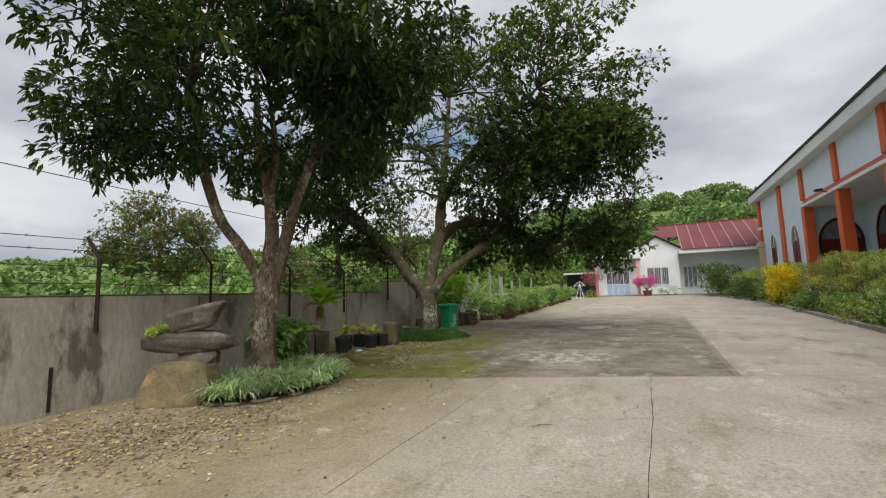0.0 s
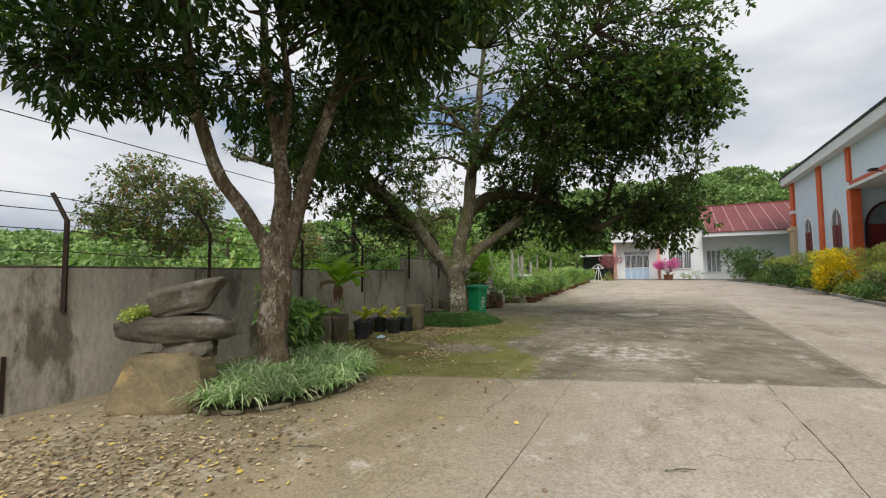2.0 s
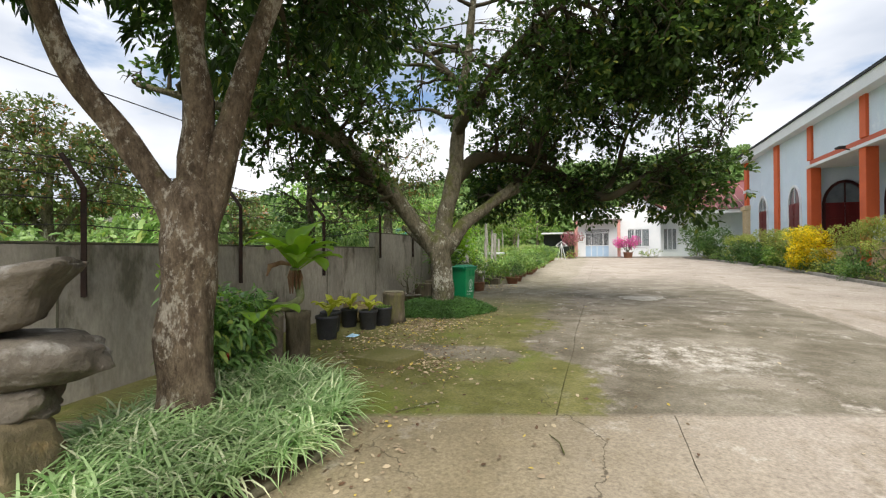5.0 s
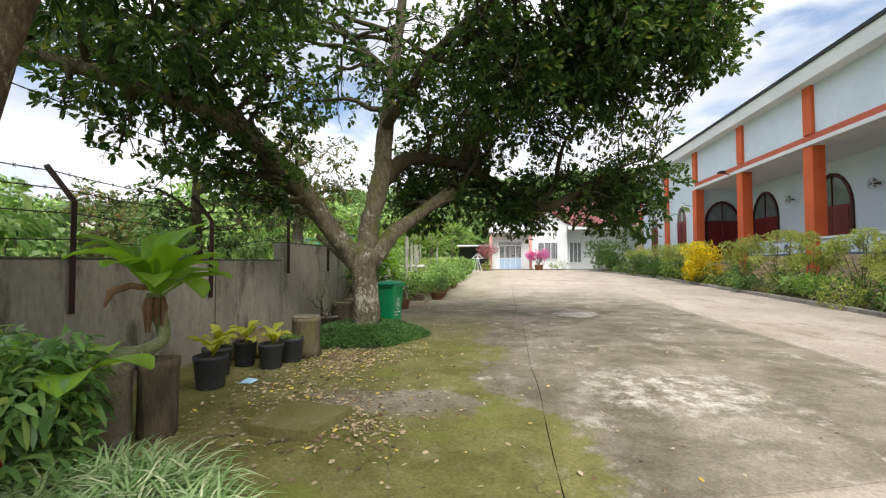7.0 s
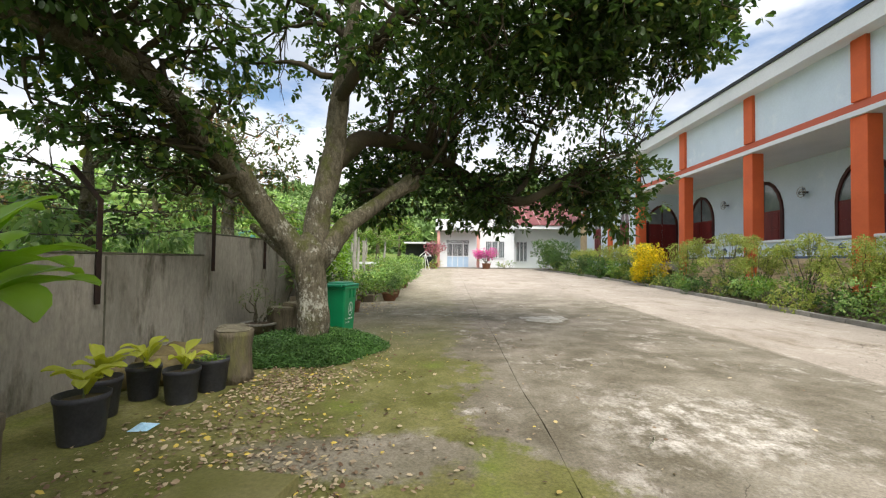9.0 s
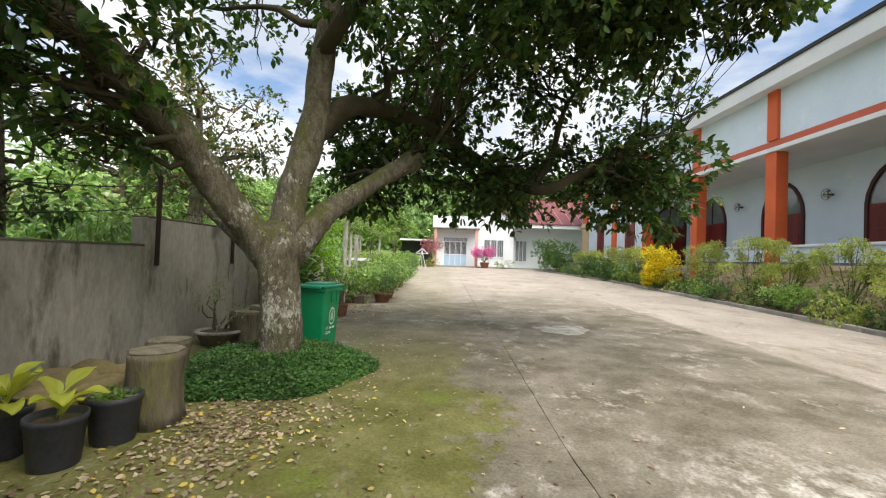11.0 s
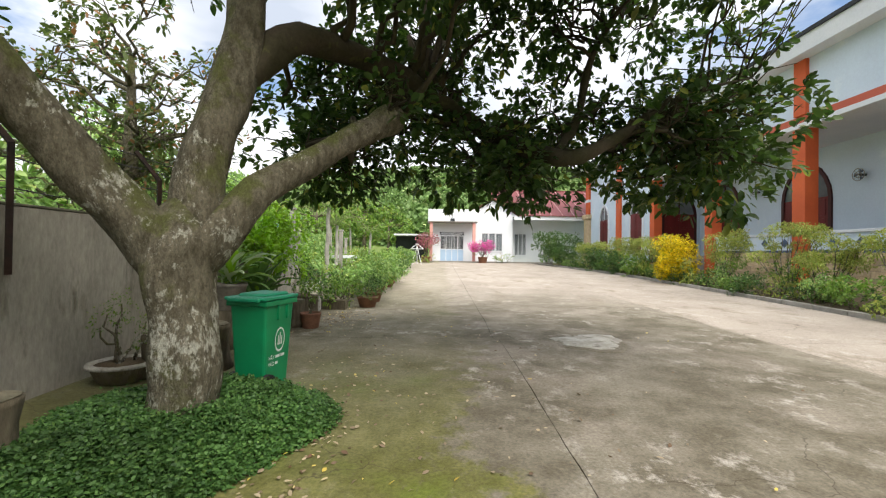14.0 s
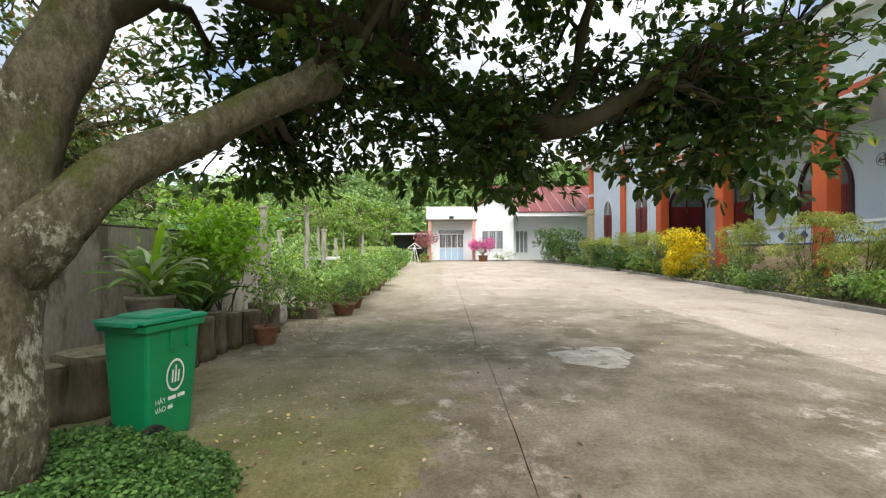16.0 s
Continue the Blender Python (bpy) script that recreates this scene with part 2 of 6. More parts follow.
def leaf_material(name, dark, light, odd=None, odd_share=0.03, rough=0.42, thin=0.3):
    """Leaf green that differs from leaf to leaf, with light shining through."""
    m = bpy.data.materials.new(name)
    m.use_nodes = True
    nd, lk = m.node_tree.nodes, m.node_tree.links
    bs = nd["Principled BSDF"]
    bs.inputs["Roughness"].default_value = rough
    bs.inputs["Specular IOR Level"].default_value = 0.35
    gm = nd.new("ShaderNodeNewGeometry")
    rp = nd.new("ShaderNodeValToRGB")
    rp.color_ramp.elements[0].color = (*dark, 1)
    rp.color_ramp.elements[1].color = (*light, 1)
    rp.color_ramp.elements[1].position = 0.95 - odd_share
    if odd:
        e = rp.color_ramp.elements.new(1 - odd_share)
        e.color = (*odd, 1)
    lk.new(gm.outputs["Random Per Island"], rp.inputs["Fac"])
    tc = nd.new("ShaderNodeTexCoord")
    n = nd.new("ShaderNodeTexNoise")
    n.inputs["Scale"].default_value = 1.3
    lk.new(tc.outputs["Object"], n.inputs["Vector"])
    mr = nd.new("ShaderNodeMapRange")
    mr.inputs["From Min"].default_value, mr.inputs["From Max"].default_value = 0.3, 0.7
    mr.inputs["To Min"].default_value, mr.inputs["To Max"].default_value = 0.7, 1.3
    lk.new(n.outputs["Fac"], mr.inputs["Value"])
    hs = nd.new("ShaderNodeHueSaturation")
    lk.new(mr.outputs[0], hs.inputs["Value"])
    lk.new(rp.outputs[0], hs.inputs["Color"])
    lk.new(hs.outputs[0], bs.inputs["Base Color"])
    tr = nd.new("ShaderNodeBsdfTranslucent")
    br = nd.new("ShaderNodeHueSaturation")
    br.inputs["Value"].default_value, br.inputs["Saturation"].default_value = 1.6, 1.1
    lk.new(hs.outputs[0], br.inputs["Color"])
    lk.new(br.outputs[0], tr.inputs["Color"])
    mx = nd.new("ShaderNodeMixShader")
    mx.inputs[0].default_value = thin
    lk.new(bs.outputs[0], mx.inputs[1])
    lk.new(tr.outputs[0], mx.inputs[2])
    lk.new(mx.outputs[0], nd["Material Output"].inputs["Surface"])
    return m


def yard_material():
    """Cast concrete: pale wear, dark algae on the shaded slabs, moss towards the wall, brown soil near the start."""
    m = bpy.data.materials.new("stained_yard_concrete")
    m.use_nodes = True
    nd, lk = m.node_tree.nodes, m.node_tree.links
    bs = nd["Principled BSDF"]
    bs.inputs["Roughness"].default_value = 0.88
    bs.inputs["Specular IOR Level"].default_value = 0.25
    tc = nd.new("ShaderNodeTexCoord")
    sp = nd.new("ShaderNodeSeparateXYZ")
    lk.new(tc.outputs["Object"], sp.inputs[0])

    def nz(scale, detail=6, ro=0.6, stretch=(1, 1, 1), off=0.0):
        mp = nd.new("ShaderNodeMapping")
        mp.inputs["Scale"].default_value = stretch
        mp.inputs["Location"].default_value = (off, off * 0.7, 0)
        lk.new(tc.outputs["Object"], mp.inputs["Vector"])
        n = nd.new("ShaderNodeTexNoise")
        n.inputs["Scale"].default_value, n.inputs["Detail"].default_value, n.inputs["Roughness"].default_value = scale, detail, ro
        lk.new(mp.outputs[0], n.inputs["Vector"])
        return n.outputs["Fac"]

    def span(src, a, b, c=0.0, d=1.0):
        r = nd.new("ShaderNodeMapRange")
        for k, v in (("From Min", a), ("From Max", b), ("To Min", c), ("To Max", d)):
            r.inputs[k].default_value = v
        lk.new(src, r.inputs["Value"])
        return r.outputs[0]

    def calc(op, a, b):
        q = nd.new("ShaderNodeMath")
        q.operation = op
        for sock, val in zip(q.inputs, (a, b)):
            if hasattr(val, "links"):
                lk.new(val, sock)
            else:
                sock.default_value = val
        return q.outputs[0]

    def mix(fac, a, b):
        x = nd.new("ShaderNodeMix")
        x.data_type = "RGBA"
        for sock, val in ((x.inputs[0], fac), (x.inputs[6], a), (x.inputs[7], b)):
            if hasattr(val, "links"):
                lk.new(val, sock)
            else:
                sock.default_value = (*val, 1)
        return x.outputs[2]

    X = sp.outputs["X"]
    Y = calc("SUBTRACT", sp.outputs["Y"], calc("MULTIPLY", span(sp.outputs["Y"], 7.0, 13.0, 1, 0), calc("ADD", calc("MULTIPLY", X, 0.33), 0.15)))
    col = mix(span(nz(0.55), 0.35, 0.65), (0.40, 0.35, 0.30), (0.30, 0.258, 0.215))
    col = mix(span(nz(1.6, 9, 0.7, (1, 0.45, 1), 3.0), 0.53, 0.66), col, (0.25, 0.21, 0.16))
    # algae
    reach = calc("MULTIPLY", span(X, 1.02, 1.14, 1, 0), calc("MULTIPLY", span(Y, 7.1, 7.2), span(calc("ADD", Y, calc("MULTIPLY", nz(0.4, 4), 6.0)), 20.0, 26.0, 1, 0)))
    worn = span(nz(0.5, 9, 0.66, (1, 1, 1), 11.0), 0.52, 0.62, 1.0, 0.6)
    col = mix(calc("MULTIPLY", reach, worn), col, mix(span(nz(1.4, 7, 0.65, (1, 1, 1), 5.0), 0.4, 0.62), (0.125, 0.108, 0.076), (0.235, 0.21, 0.165)))
    # soil film near the start, on the wall's side
    film = calc("MULTIPLY", span(calc("ADD", X, calc("MULTIPLY", nz(0.6, 6), 1.6)), -2.6, -0.6, 1, 0), span(Y, 7.1, 7.2, 1, 0))
    col = mix(calc("MULTIPLY", film, 0.9), col, mix(span(nz(0.9, 7, 0.65), 0.38, 0.62), (0.285, 0.235, 0.145), (0.19, 0.155, 0.09)))
    # moss, wide by the first joint, with a bare worn tongue in it
    rag = calc("ADD", calc("MULTIPLY", calc("SUBTRACT", nz(0.75, 8, 0.62, (1, 1, 1), 8.0), 0.5), 1.9), calc("MULTIPLY", calc("SUBTRACT", nz(4.5, 8, 0.7, (1, 1, 1), 13.0), 0.5), 1.5))
    YY = sp.outputs["Y"]
    edge = calc("ADD", calc("ADD", X, rag), span(YY, 7.5, 8.6, -1.0, 0.0))
    moss = calc("MULTIPLY", span(edge, -3.85, -3.62, 1, 0), calc("MULTIPLY", span(Y, 7.08, 7.2), span(YY, 10.5, 14.5, 1, 0.2)))
    du, dv = calc("MULTIPLY", calc("ADD", X, 4.45), 1.05), calc("MULTIPLY", calc("SUBTRACT", YY, 8.0), 2.5)
    tongue = calc("ADD", calc("SQRT", calc("ADD", calc("MULTIPLY", du, du), calc("MULTIPLY", dv, dv)), 0.0), calc("MULTIPLY", rag, 0.9))
    moss = calc("MULTIPLY", moss, span(tongue, 0.75, 1.0, 0.12, 1.0))
    green = mix(span(nz(2.2, 7, 0.65, (1, 1, 1), 2.0), 0.4, 0.62), (0.104, 0.107, 0.022), (0.182, 0.174, 0.058))
    green = mix(span(nz(0.9, 5, 0.6, (1, 1, 1), 51.0), 0.55, 0.7), green, (0.13, 0.165, 0.02))
    col = mix(calc("MULTIPLY", moss, 0.93), col, green)
    # pale wear and fine dark specks
    wear = calc("MULTIPLY", span(nz(3.2, 10, 0.74, (1, 0.8, 1), 21.0), 0.54, 0.66, 0.0, 0.8), span(nz(0.7, 4, 0.5, (1, 1, 1), 31.0), 0.42, 0.62, 0.12, 1.0))
    col = mix(calc("MULTIPLY", wear, span(moss, 0, 1, 1, 0.2)), col, (0.53, 0.49, 0.44))
    eu, ev = calc("MULTIPLY", calc("ADD", X, 1.7), 0.75), calc("MULTIPLY", calc("SUBTRACT", YY, 8.7), 1.15)
    scour = calc("ADD", calc("SQRT", calc("ADD", calc("MULTIPLY", eu, eu), calc("MULTIPLY", ev, ev)), 0.0), calc("MULTIPLY", rag, 0.8))
    scour = calc("MULTIPLY", span(scour, 0.5, 1.1, 1, 0), span(nz(5.0, 9, 0.75, (1, 0.8, 1), 61.0), 0.45, 0.6))
    col = mix(calc("MULTIPLY", scour, 0.85), col, (0.55, 0.51, 0.46))
    col = mix(span(nz(14, 8, 0.75), 0.57, 0.70, 0.0, 0.75), col, (0.13, 0.11, 0.075))
    # wandering hairline cracks
    vo = nd.new("ShaderNodeTexVoronoi")
    vo.feature = "DISTANCE_TO_EDGE"
    vo.inputs["Scale"].default_value = 0.33
    wn_ = nd.new("ShaderNodeTexNoise")
    wn_.inputs["Scale"].default_value, wn_.inputs["Detail"].default_value = 1.3, 8
    lk.new(tc.outputs["Object"], wn_.inputs["Vector"])
    off = nd.new("ShaderNodeVectorMath")
    off.operation = "MULTIPLY_ADD"
    off.inputs[1].default_value = (0.9, 0.9, 0.9)
    lk.new(wn_.outputs["Color"], off.inputs[0])
    lk.new(tc.outputs["Object"], off.inputs[2])
    lk.new(off.outputs[0], vo.inputs["Vector"])
    crack = calc("MULTIPLY", span(vo.outputs["Distance"], 0.0005, 0.0022, 1, 0), span(nz(0.45, 4, 0.5, (1, 1, 1), 41.0), 0.47, 0.53))
    col = mix(calc("MULTIPLY", crack, 0.7), col, (0.055, 0.045, 0.03))
    fine = nz(38, 5, 0.75)
    hs = nd.new("ShaderNodeHueSaturation")
    lk.new(span(fine, 0.3, 0.7, 0.64, 1.34), hs.inputs["Value"])
    lk.new(col, hs.inputs["Color"])
    lk.new(hs.outputs[0], bs.inputs["Base Color"])
    bp = nd.new("ShaderNodeBump")
    bp.inputs["Strength"].default_value, bp.inputs["Distance"].default_value = 0.45, 0.012
    lk.new(calc("ADD", fine, calc("MULTIPLY", nz(6, 8, 0.7), 1.5)), bp.inputs["Height"])
    lk.new(bp.outputs[0], bs.inputs["Normal"])
    return m


M_YARD = yard_material()
M_MOSS = material("mossy_concrete", (0.112, 0.112, 0.03), (0.17, 0.155, 0.065), 0.9, 1.6, 30, 0.6, c3=(0.25, 0.22, 0.14), c3_scale=3.0, c3_from=0.6)
M_SOIL = material("damp_soil", (0.09, 0.065, 0.04), (0.14, 0.11, 0.07), 0.95, 3, 40, 0.8)
M_LAND = material("far_meadow", (0.10, 0.17, 0.035), (0.16, 0.2, 0.06), 0.95, 0.08, 3, 0.3, c3=(0.07, 0.11, 0.03), c3_scale=0.25)
M_RENDER = material("weathered_grey_render", (0.44, 0.405, 0.345), (0.27, 0.25, 0.21), 0.9, 0.9, 22, 0.45, c3=(0.15, 0.138, 0.105), c3_scale=2.3, c3_from=0.54, stretch=(1, 1, 0.32))
def bark_material(name, c1, c2, moss, pale, pale_from, moss_from, ridge=(1, 1, 0.3), fade=None):
    """Ridged bark with ragged pale lichen patches, thinning out between the heights in fade, and moss on what faces up."""
    m = bpy.data.materials.new(name)
    m.use_nodes = True
    nd, lk = m.node_tree.nodes, m.node_tree.links
    bs = nd["Principled BSDF"]
    bs.inputs["Roughness"].default_value, bs.inputs["Specular IOR Level"].default_value = 0.95, 0.2
    tc = nd.new("ShaderNodeTexCoord")

    def nz(scale, detail=6, ro=0.6, stretch=(1, 1, 1), off=0.0):
        mp = nd.new("ShaderNodeMapping")
        mp.inputs["Scale"].default_value, mp.inputs["Location"].default_value = stretch, (off, off * 0.6, off * 0.3)
        lk.new(tc.outputs["Object"], mp.inputs["Vector"])
        n = nd.new("ShaderNodeTexNoise")
        n.inputs["Scale"].default_value, n.inputs["Detail"].default_value, n.inputs["Roughness"].default_value = scale, detail, ro
        lk.new(mp.outputs[0], n.inputs["Vector"])
        return n.outputs["Fac"]

    def span(src, a, b, c=0.0, d=1.0):
        r = nd.new("ShaderNodeMapRange")
        for k, v in (("From Min", a), ("From Max", b), ("To Min", c), ("To Max", d)):
            r.inputs[k].default_value = v
        lk.new(src, r.inputs["Value"])
        return r.outputs[0]

    def calc(op, a, b):
        q = nd.new("ShaderNodeMath")
        q.operation = op
        for sock, val in zip(q.inputs, (a, b)):
            if hasattr(val, "links"):
                lk.new(val, sock)
            else:
                sock.default_value = val
        return q.outputs[0]

    def mix(fac, a, b):
        x = nd.new("ShaderNodeMix")
        x.data_type = "RGBA"
        for sock, val in ((x.inputs[0], fac), (x.inputs[6], a), (x.inputs[7], b)):
            if hasattr(val, "links"):
                lk.new(val, sock)
            else:
                sock.default_value = (*val, 1)
        return x.outputs[2]

    ridges = nz(15, 7, 0.7, ridge)
    fine = nz(55, 5, 0.75, (1, 1, 0.6), 4.0)
    col = mix(span(ridges, 0.36, 0.62), c2, c1)
    gm = nd.new("ShaderNodeNewGeometry")
    sp = nd.new("ShaderNodeSeparateXYZ")
    lk.new(gm.outputs["Normal"], sp.inputs[0])
    up = calc("ADD", calc("MULTIPLY", sp.outputs["Z"], 0.22), nz(3.0, 7, 0.65, (1, 1, 1), 9.0))
    col = mix(span(up, moss_from, moss_from + 0.14, 0.0, 0.9), col, moss)
    patch = calc("ADD", calc("MULTIPLY", nz(2.6, 4, 0.5, (1, 1, 0.8), 17.0), 0.4), calc("MULTIPLY", nz(21, 8, 0.75, (1, 1, 0.6), 23.0), 0.6))
    if fade:
        hz = nd.new("ShaderNodeSeparateXYZ")
        lk.new(tc.outputs["Object"], hz.inputs[0])
        patch = calc("SUBTRACT", patch, span(hz.outputs["Z"], fade[0], fade[1], 0.0, 0.075))
    col = mix(span(patch, pale_from, pale_from + 0.055, 0.0, 0.88), col, pale)
    hs = nd.new("ShaderNodeHueSaturation")
    lk.new(span(fine, 0.3, 0.7, 0.62, 1.35), hs.inputs["Value"])
    lk.new(col, hs.inputs["Color"])
    lk.new(hs.outputs[0], bs.inputs["Base Color"])
    bp = nd.new("ShaderNodeBump")
    bp.inputs["Strength"].default_value, bp.inputs["Distance"].default_value = 1.0, 0.04
    lk.new(calc("ADD", calc("MULTIPLY", ridges, 1.4), calc("MULTIPLY", fine, 0.35)), bp.inputs["Height"])
    lk.new(bp.outputs[0], bs.inputs["Normal"])
    return m


M_BARK = bark_material("peeling_spotted_bark", (0.23, 0.175, 0.12), (0.085, 0.062, 0.042), (0.13, 0.13, 0.045), (0.5, 0.45, 0.37), 0.53, 0.66, (1, 1, 0.42))
M_BARK2 = bark_material("mossy_grey_bark", (0.2, 0.175, 0.125), (0.085, 0.075, 0.048), (0.105, 0.115, 0.033), (0.5, 0.49, 0.41), 0.512, 0.56, (1, 1, 0.45), (1.3, 2.6))
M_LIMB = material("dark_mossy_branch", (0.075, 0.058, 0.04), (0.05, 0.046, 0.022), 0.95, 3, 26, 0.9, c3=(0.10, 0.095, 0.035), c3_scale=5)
M_LEAF1 = leaf_material("pointed_green_leaf", (0.014, 0.034, 0.008), (0.045, 0.09, 0.018), (0.15, 0.18, 0.03), 0.02)
M_LEAF2 = leaf_material("blunt_dark_leaf", (0.026, 0.056, 0.014), (0.075, 0.13, 0.03), (0.2, 0.22, 0.05), 0.03, 0.38, 0.42)
M_WHITE = material("white_wall_paint", (0.74, 0.76, 0.78), (0.66, 0.69, 0.72), 0.7, 0.6, 14, 0.1, amp=0.04)
M_BLUE = material("pale_blue_wall_paint", (0.64, 0.74, 0.84), (0.58, 0.68, 0.78), 0.7, 0.5, 14, 0.12, c3=(0.70, 0.78, 0.85), c3_scale=0.8, amp=0.04)
M_ORANGE = material("orange_red_paint", (0.68, 0.135, 0.04), (0.58, 0.11, 0.035), 0.6, 0.8, 14, 0.1, amp=0.04)
M_BAND = material("faded_red_paint", (0.55, 0.13, 0.075), (0.48, 0.11, 0.06), 0.65, 0.8, 14, 0.1, amp=0.04)
M_ROOF = material("dark_red_roof_sheet", (0.135, 0.035, 0.04), (0.17, 0.05, 0.05), 0.55, 0.4, 6, 0.1, amp=0.04)

# ---- ground ----
def far_height(x, y):
    """Rolling land beyond the yard."""
    d = math.hypot(x + 1, y - 20)
    z = ground_z(max(-8, min(8, x)), max(-5, min(60, y))) - 0.06
    if x < -8:
        z -= 0.02 * min(-8 - x, 60)
    hill = 0.0
    if d > 45:
        k = min(1.0, (d - 45) / 140)
        toward = max(0.0, math.cos(math.atan2(x - 12, y)))
        hill = k * (7 + 26 * toward ** 2 + 5 * noise.noise(Vector((x * 0.008, y * 0.008, 0))))
    return z + hill


g = Geo()
xs = [-3000, -1500, -700, -400, -250, -180, -130, -100, -80, -65, -50, -40, -32, -26, -20, -15, -11, -8, -4, 0, 4, 8, 12, 18, 26, 36, 50, 65, 80, 100, 130, 180, 250, 400, 700, 1500, 3000]
ys = [-3000, -1500, -700, -300, -150, -80, -50, -30, -18, -10, -5, 0, 5, 8.5, 14, 20, 26, 32, 40, 48, 56, 62, 70, 80, 92, 105, 120, 140, 160, 185, 215, 260, 330, 450, 700, 1500, 3000]
nx = len(xs)
g.add([(x, y, far_height(x, y)) for y in ys for x in xs],
      [(j * nx + i, j * nx + i + 1, (j + 1) * nx + i + 1, (j + 1) * nx + i) for j in range(len(ys) - 1) for i in range(nx - 1)])
tagged(g.make("ground", M_LAND, smooth=True), "green rolling land around the yard", "ground", kind="structure")

g = Geo()
for k in range(28):
    y = -6 + 2.0 * k
    g.v += [(-7.8, y, ground_z(-7.8, y) - 0.022), (-6.5, y, ground_z(-6.5, y) - 0.022), (5.0, y, ground_z(5, y) - 0.022)]
g.f += [q for k in range(27) for q in ((3 * k, 3 * k + 1, 3 * k + 4, 3 * k + 3), (3 * k + 1, 3 * k + 2, 3 * k + 5, 3 * k + 4))]
tagged(g.make("joint_bed", M_SOIL), "dark soil showing in the joints of the yard", "soil", kind="structure")
drive = thing("pavement", (0, 20, 0.2), "weathered cast concrete yard in large cracked slabs", "pavement", kind="structure")


def skew(y, x):
    """The first cross joint runs slightly aslant."""
    return y + 0.33 * x + 0.15 if y == 7.15 else y


def slab(x0, x1, y0, y1, mat, left=None, right=None):
    """A cast slab with ragged edges and a sunk joint around it."""
    step = 0.12 if y0 < 20 else 0.6
    ny, nxx = max(2, int((y1 - y0) / step)), max(2, int(min(x1 - x0, 8) / 0.5))
    top = []
    for j in range(ny + 1):
        y = y0 + (y1 - y0) * j / ny
        a = (left(y) if left else x0) + 0.004 + 0.010 * noise.noise(Vector((x0 * 9, y * 3.1, 1))) + 0.035 * noise.noise(Vector((x0 * 5, y * 0.7, 2)))
        b = (right(y) if right else x1) - 0.004 + 0.010 * noise.noise(Vector((x1 * 9, y * 3.1, 5))) + 0.035 * noise.noise(Vector((x1 * 5, y * 0.7, 2)))
        for i in range(nxx + 1):
            x = a + (b - a) * i / nxx
            yy = skew(y0, x) + (skew(y1, x) - skew(y0, x)) * j / ny + (0.005 if j == 0 else -0.005 if j == ny else 0) + (0.05 * noise.noise(Vector((x * 0.8, y0 if j == 0 else y1, 3))) if j in (0, ny) else 0)
            top.append((x, yy, ground_z(x, yy) + 0.004 * noise.noise(Vector((x, yy, 0)))))
    n = len(top)
    w = nxx + 1
    vs = top + [(x, y, z - 0.12) for x, y, z in top]
    fs = [(j * w + i, j * w + i + 1, (j + 1) * w + i + 1, (j + 1) * w + i) for j in range(ny) for i in range(nxx)]
    rim = [i for i in range(w)] + [j * w + nxx for j in range(1, ny + 1)] + [ny * w + i for i in range(nxx - 1, -1, -1)] + [j * w for j in range(ny - 1, 0, -1)]
    fs += [(rim[(k + 1) % len(rim)], rim[k], rim[k] + n, rim[(k + 1) % len(rim)] + n) for k in range(len(rim))]
    Geo().add(vs, fs).make("slab", mat, drive)


def kerb_x(y):
    return 4.95 + 0.05 * min(max(y - 14, -14), 16) - max(0, y - 32) * 0.11


def bed_x(y):
    return -5.35 - max(0, y - 17) * 0.035


slab(-7.75, -2.2, -6, 7.15, M_YARD)
slab(-2.2, -0.1, -6, 7.15, M_YARD)
slab(-0.1, 5, -6, 7.15, M_YARD, right=kerb_x)
slab(-7.75, -3.13, 7.15, 14.6, M_YARD)
slab(-3.13, 1.1, 7.15, 14.6, M_YARD)
slab(1.1, 5, 7.15, 14.6, M_YARD, right=kerb_x)
for k, y in enumerate((14.6, 22.0, 29.4, 36.8)):
    y2 = y + 7.4 if y < 36 else 47.2
    slab(-8, -3.2, y, y2, M_YARD)
    slab(-3.2, 1.1, y, y2, M_YARD)
    slab(1.1, 5, y, y2, M_YARD, right=kerb_x)

# ---- boundary wall ----
M_CAP = material("dark_algae_wall_cap", (0.17, 0.16, 0.12), (0.10, 0.10, 0.065), 0.95, 3, 26, 0.5)
wall = thing("wall_west", (-7.85, 8, 0.1), "weathered grey cement-rendered boundary wall with dark streaks", "wall", kind="structure")
Geo().box(-7.95, -7.75, -6, 11.45, -0.3, 1.62).make("low_wall", M_RENDER, wall, bevel=0.012)
Geo().box(-7.93, -7.73, 11.45, 19.0, -0.2, 1.97).make("high_wall", M_RENDER, wall, bevel=0.012)
Geo().box(-7.957, -7.743, -6, 11.44, 1.622, 1.645).make("coping", M_CAP, wall, "dark weathered top edge", bevel=0.006)
Geo().box(-7.937, -7.723, 11.46, 19.0, 1.972, 1.995).make("coping", M_CAP, wall, "dark weathered top edge", bevel=0.006)
for y in (0.9, 5.2, 9.55):
    Geo().box(-7.76, -7.742, y, y + 0.02, -0.2, 1.6).make("wall_joint", M_CAP, wall)


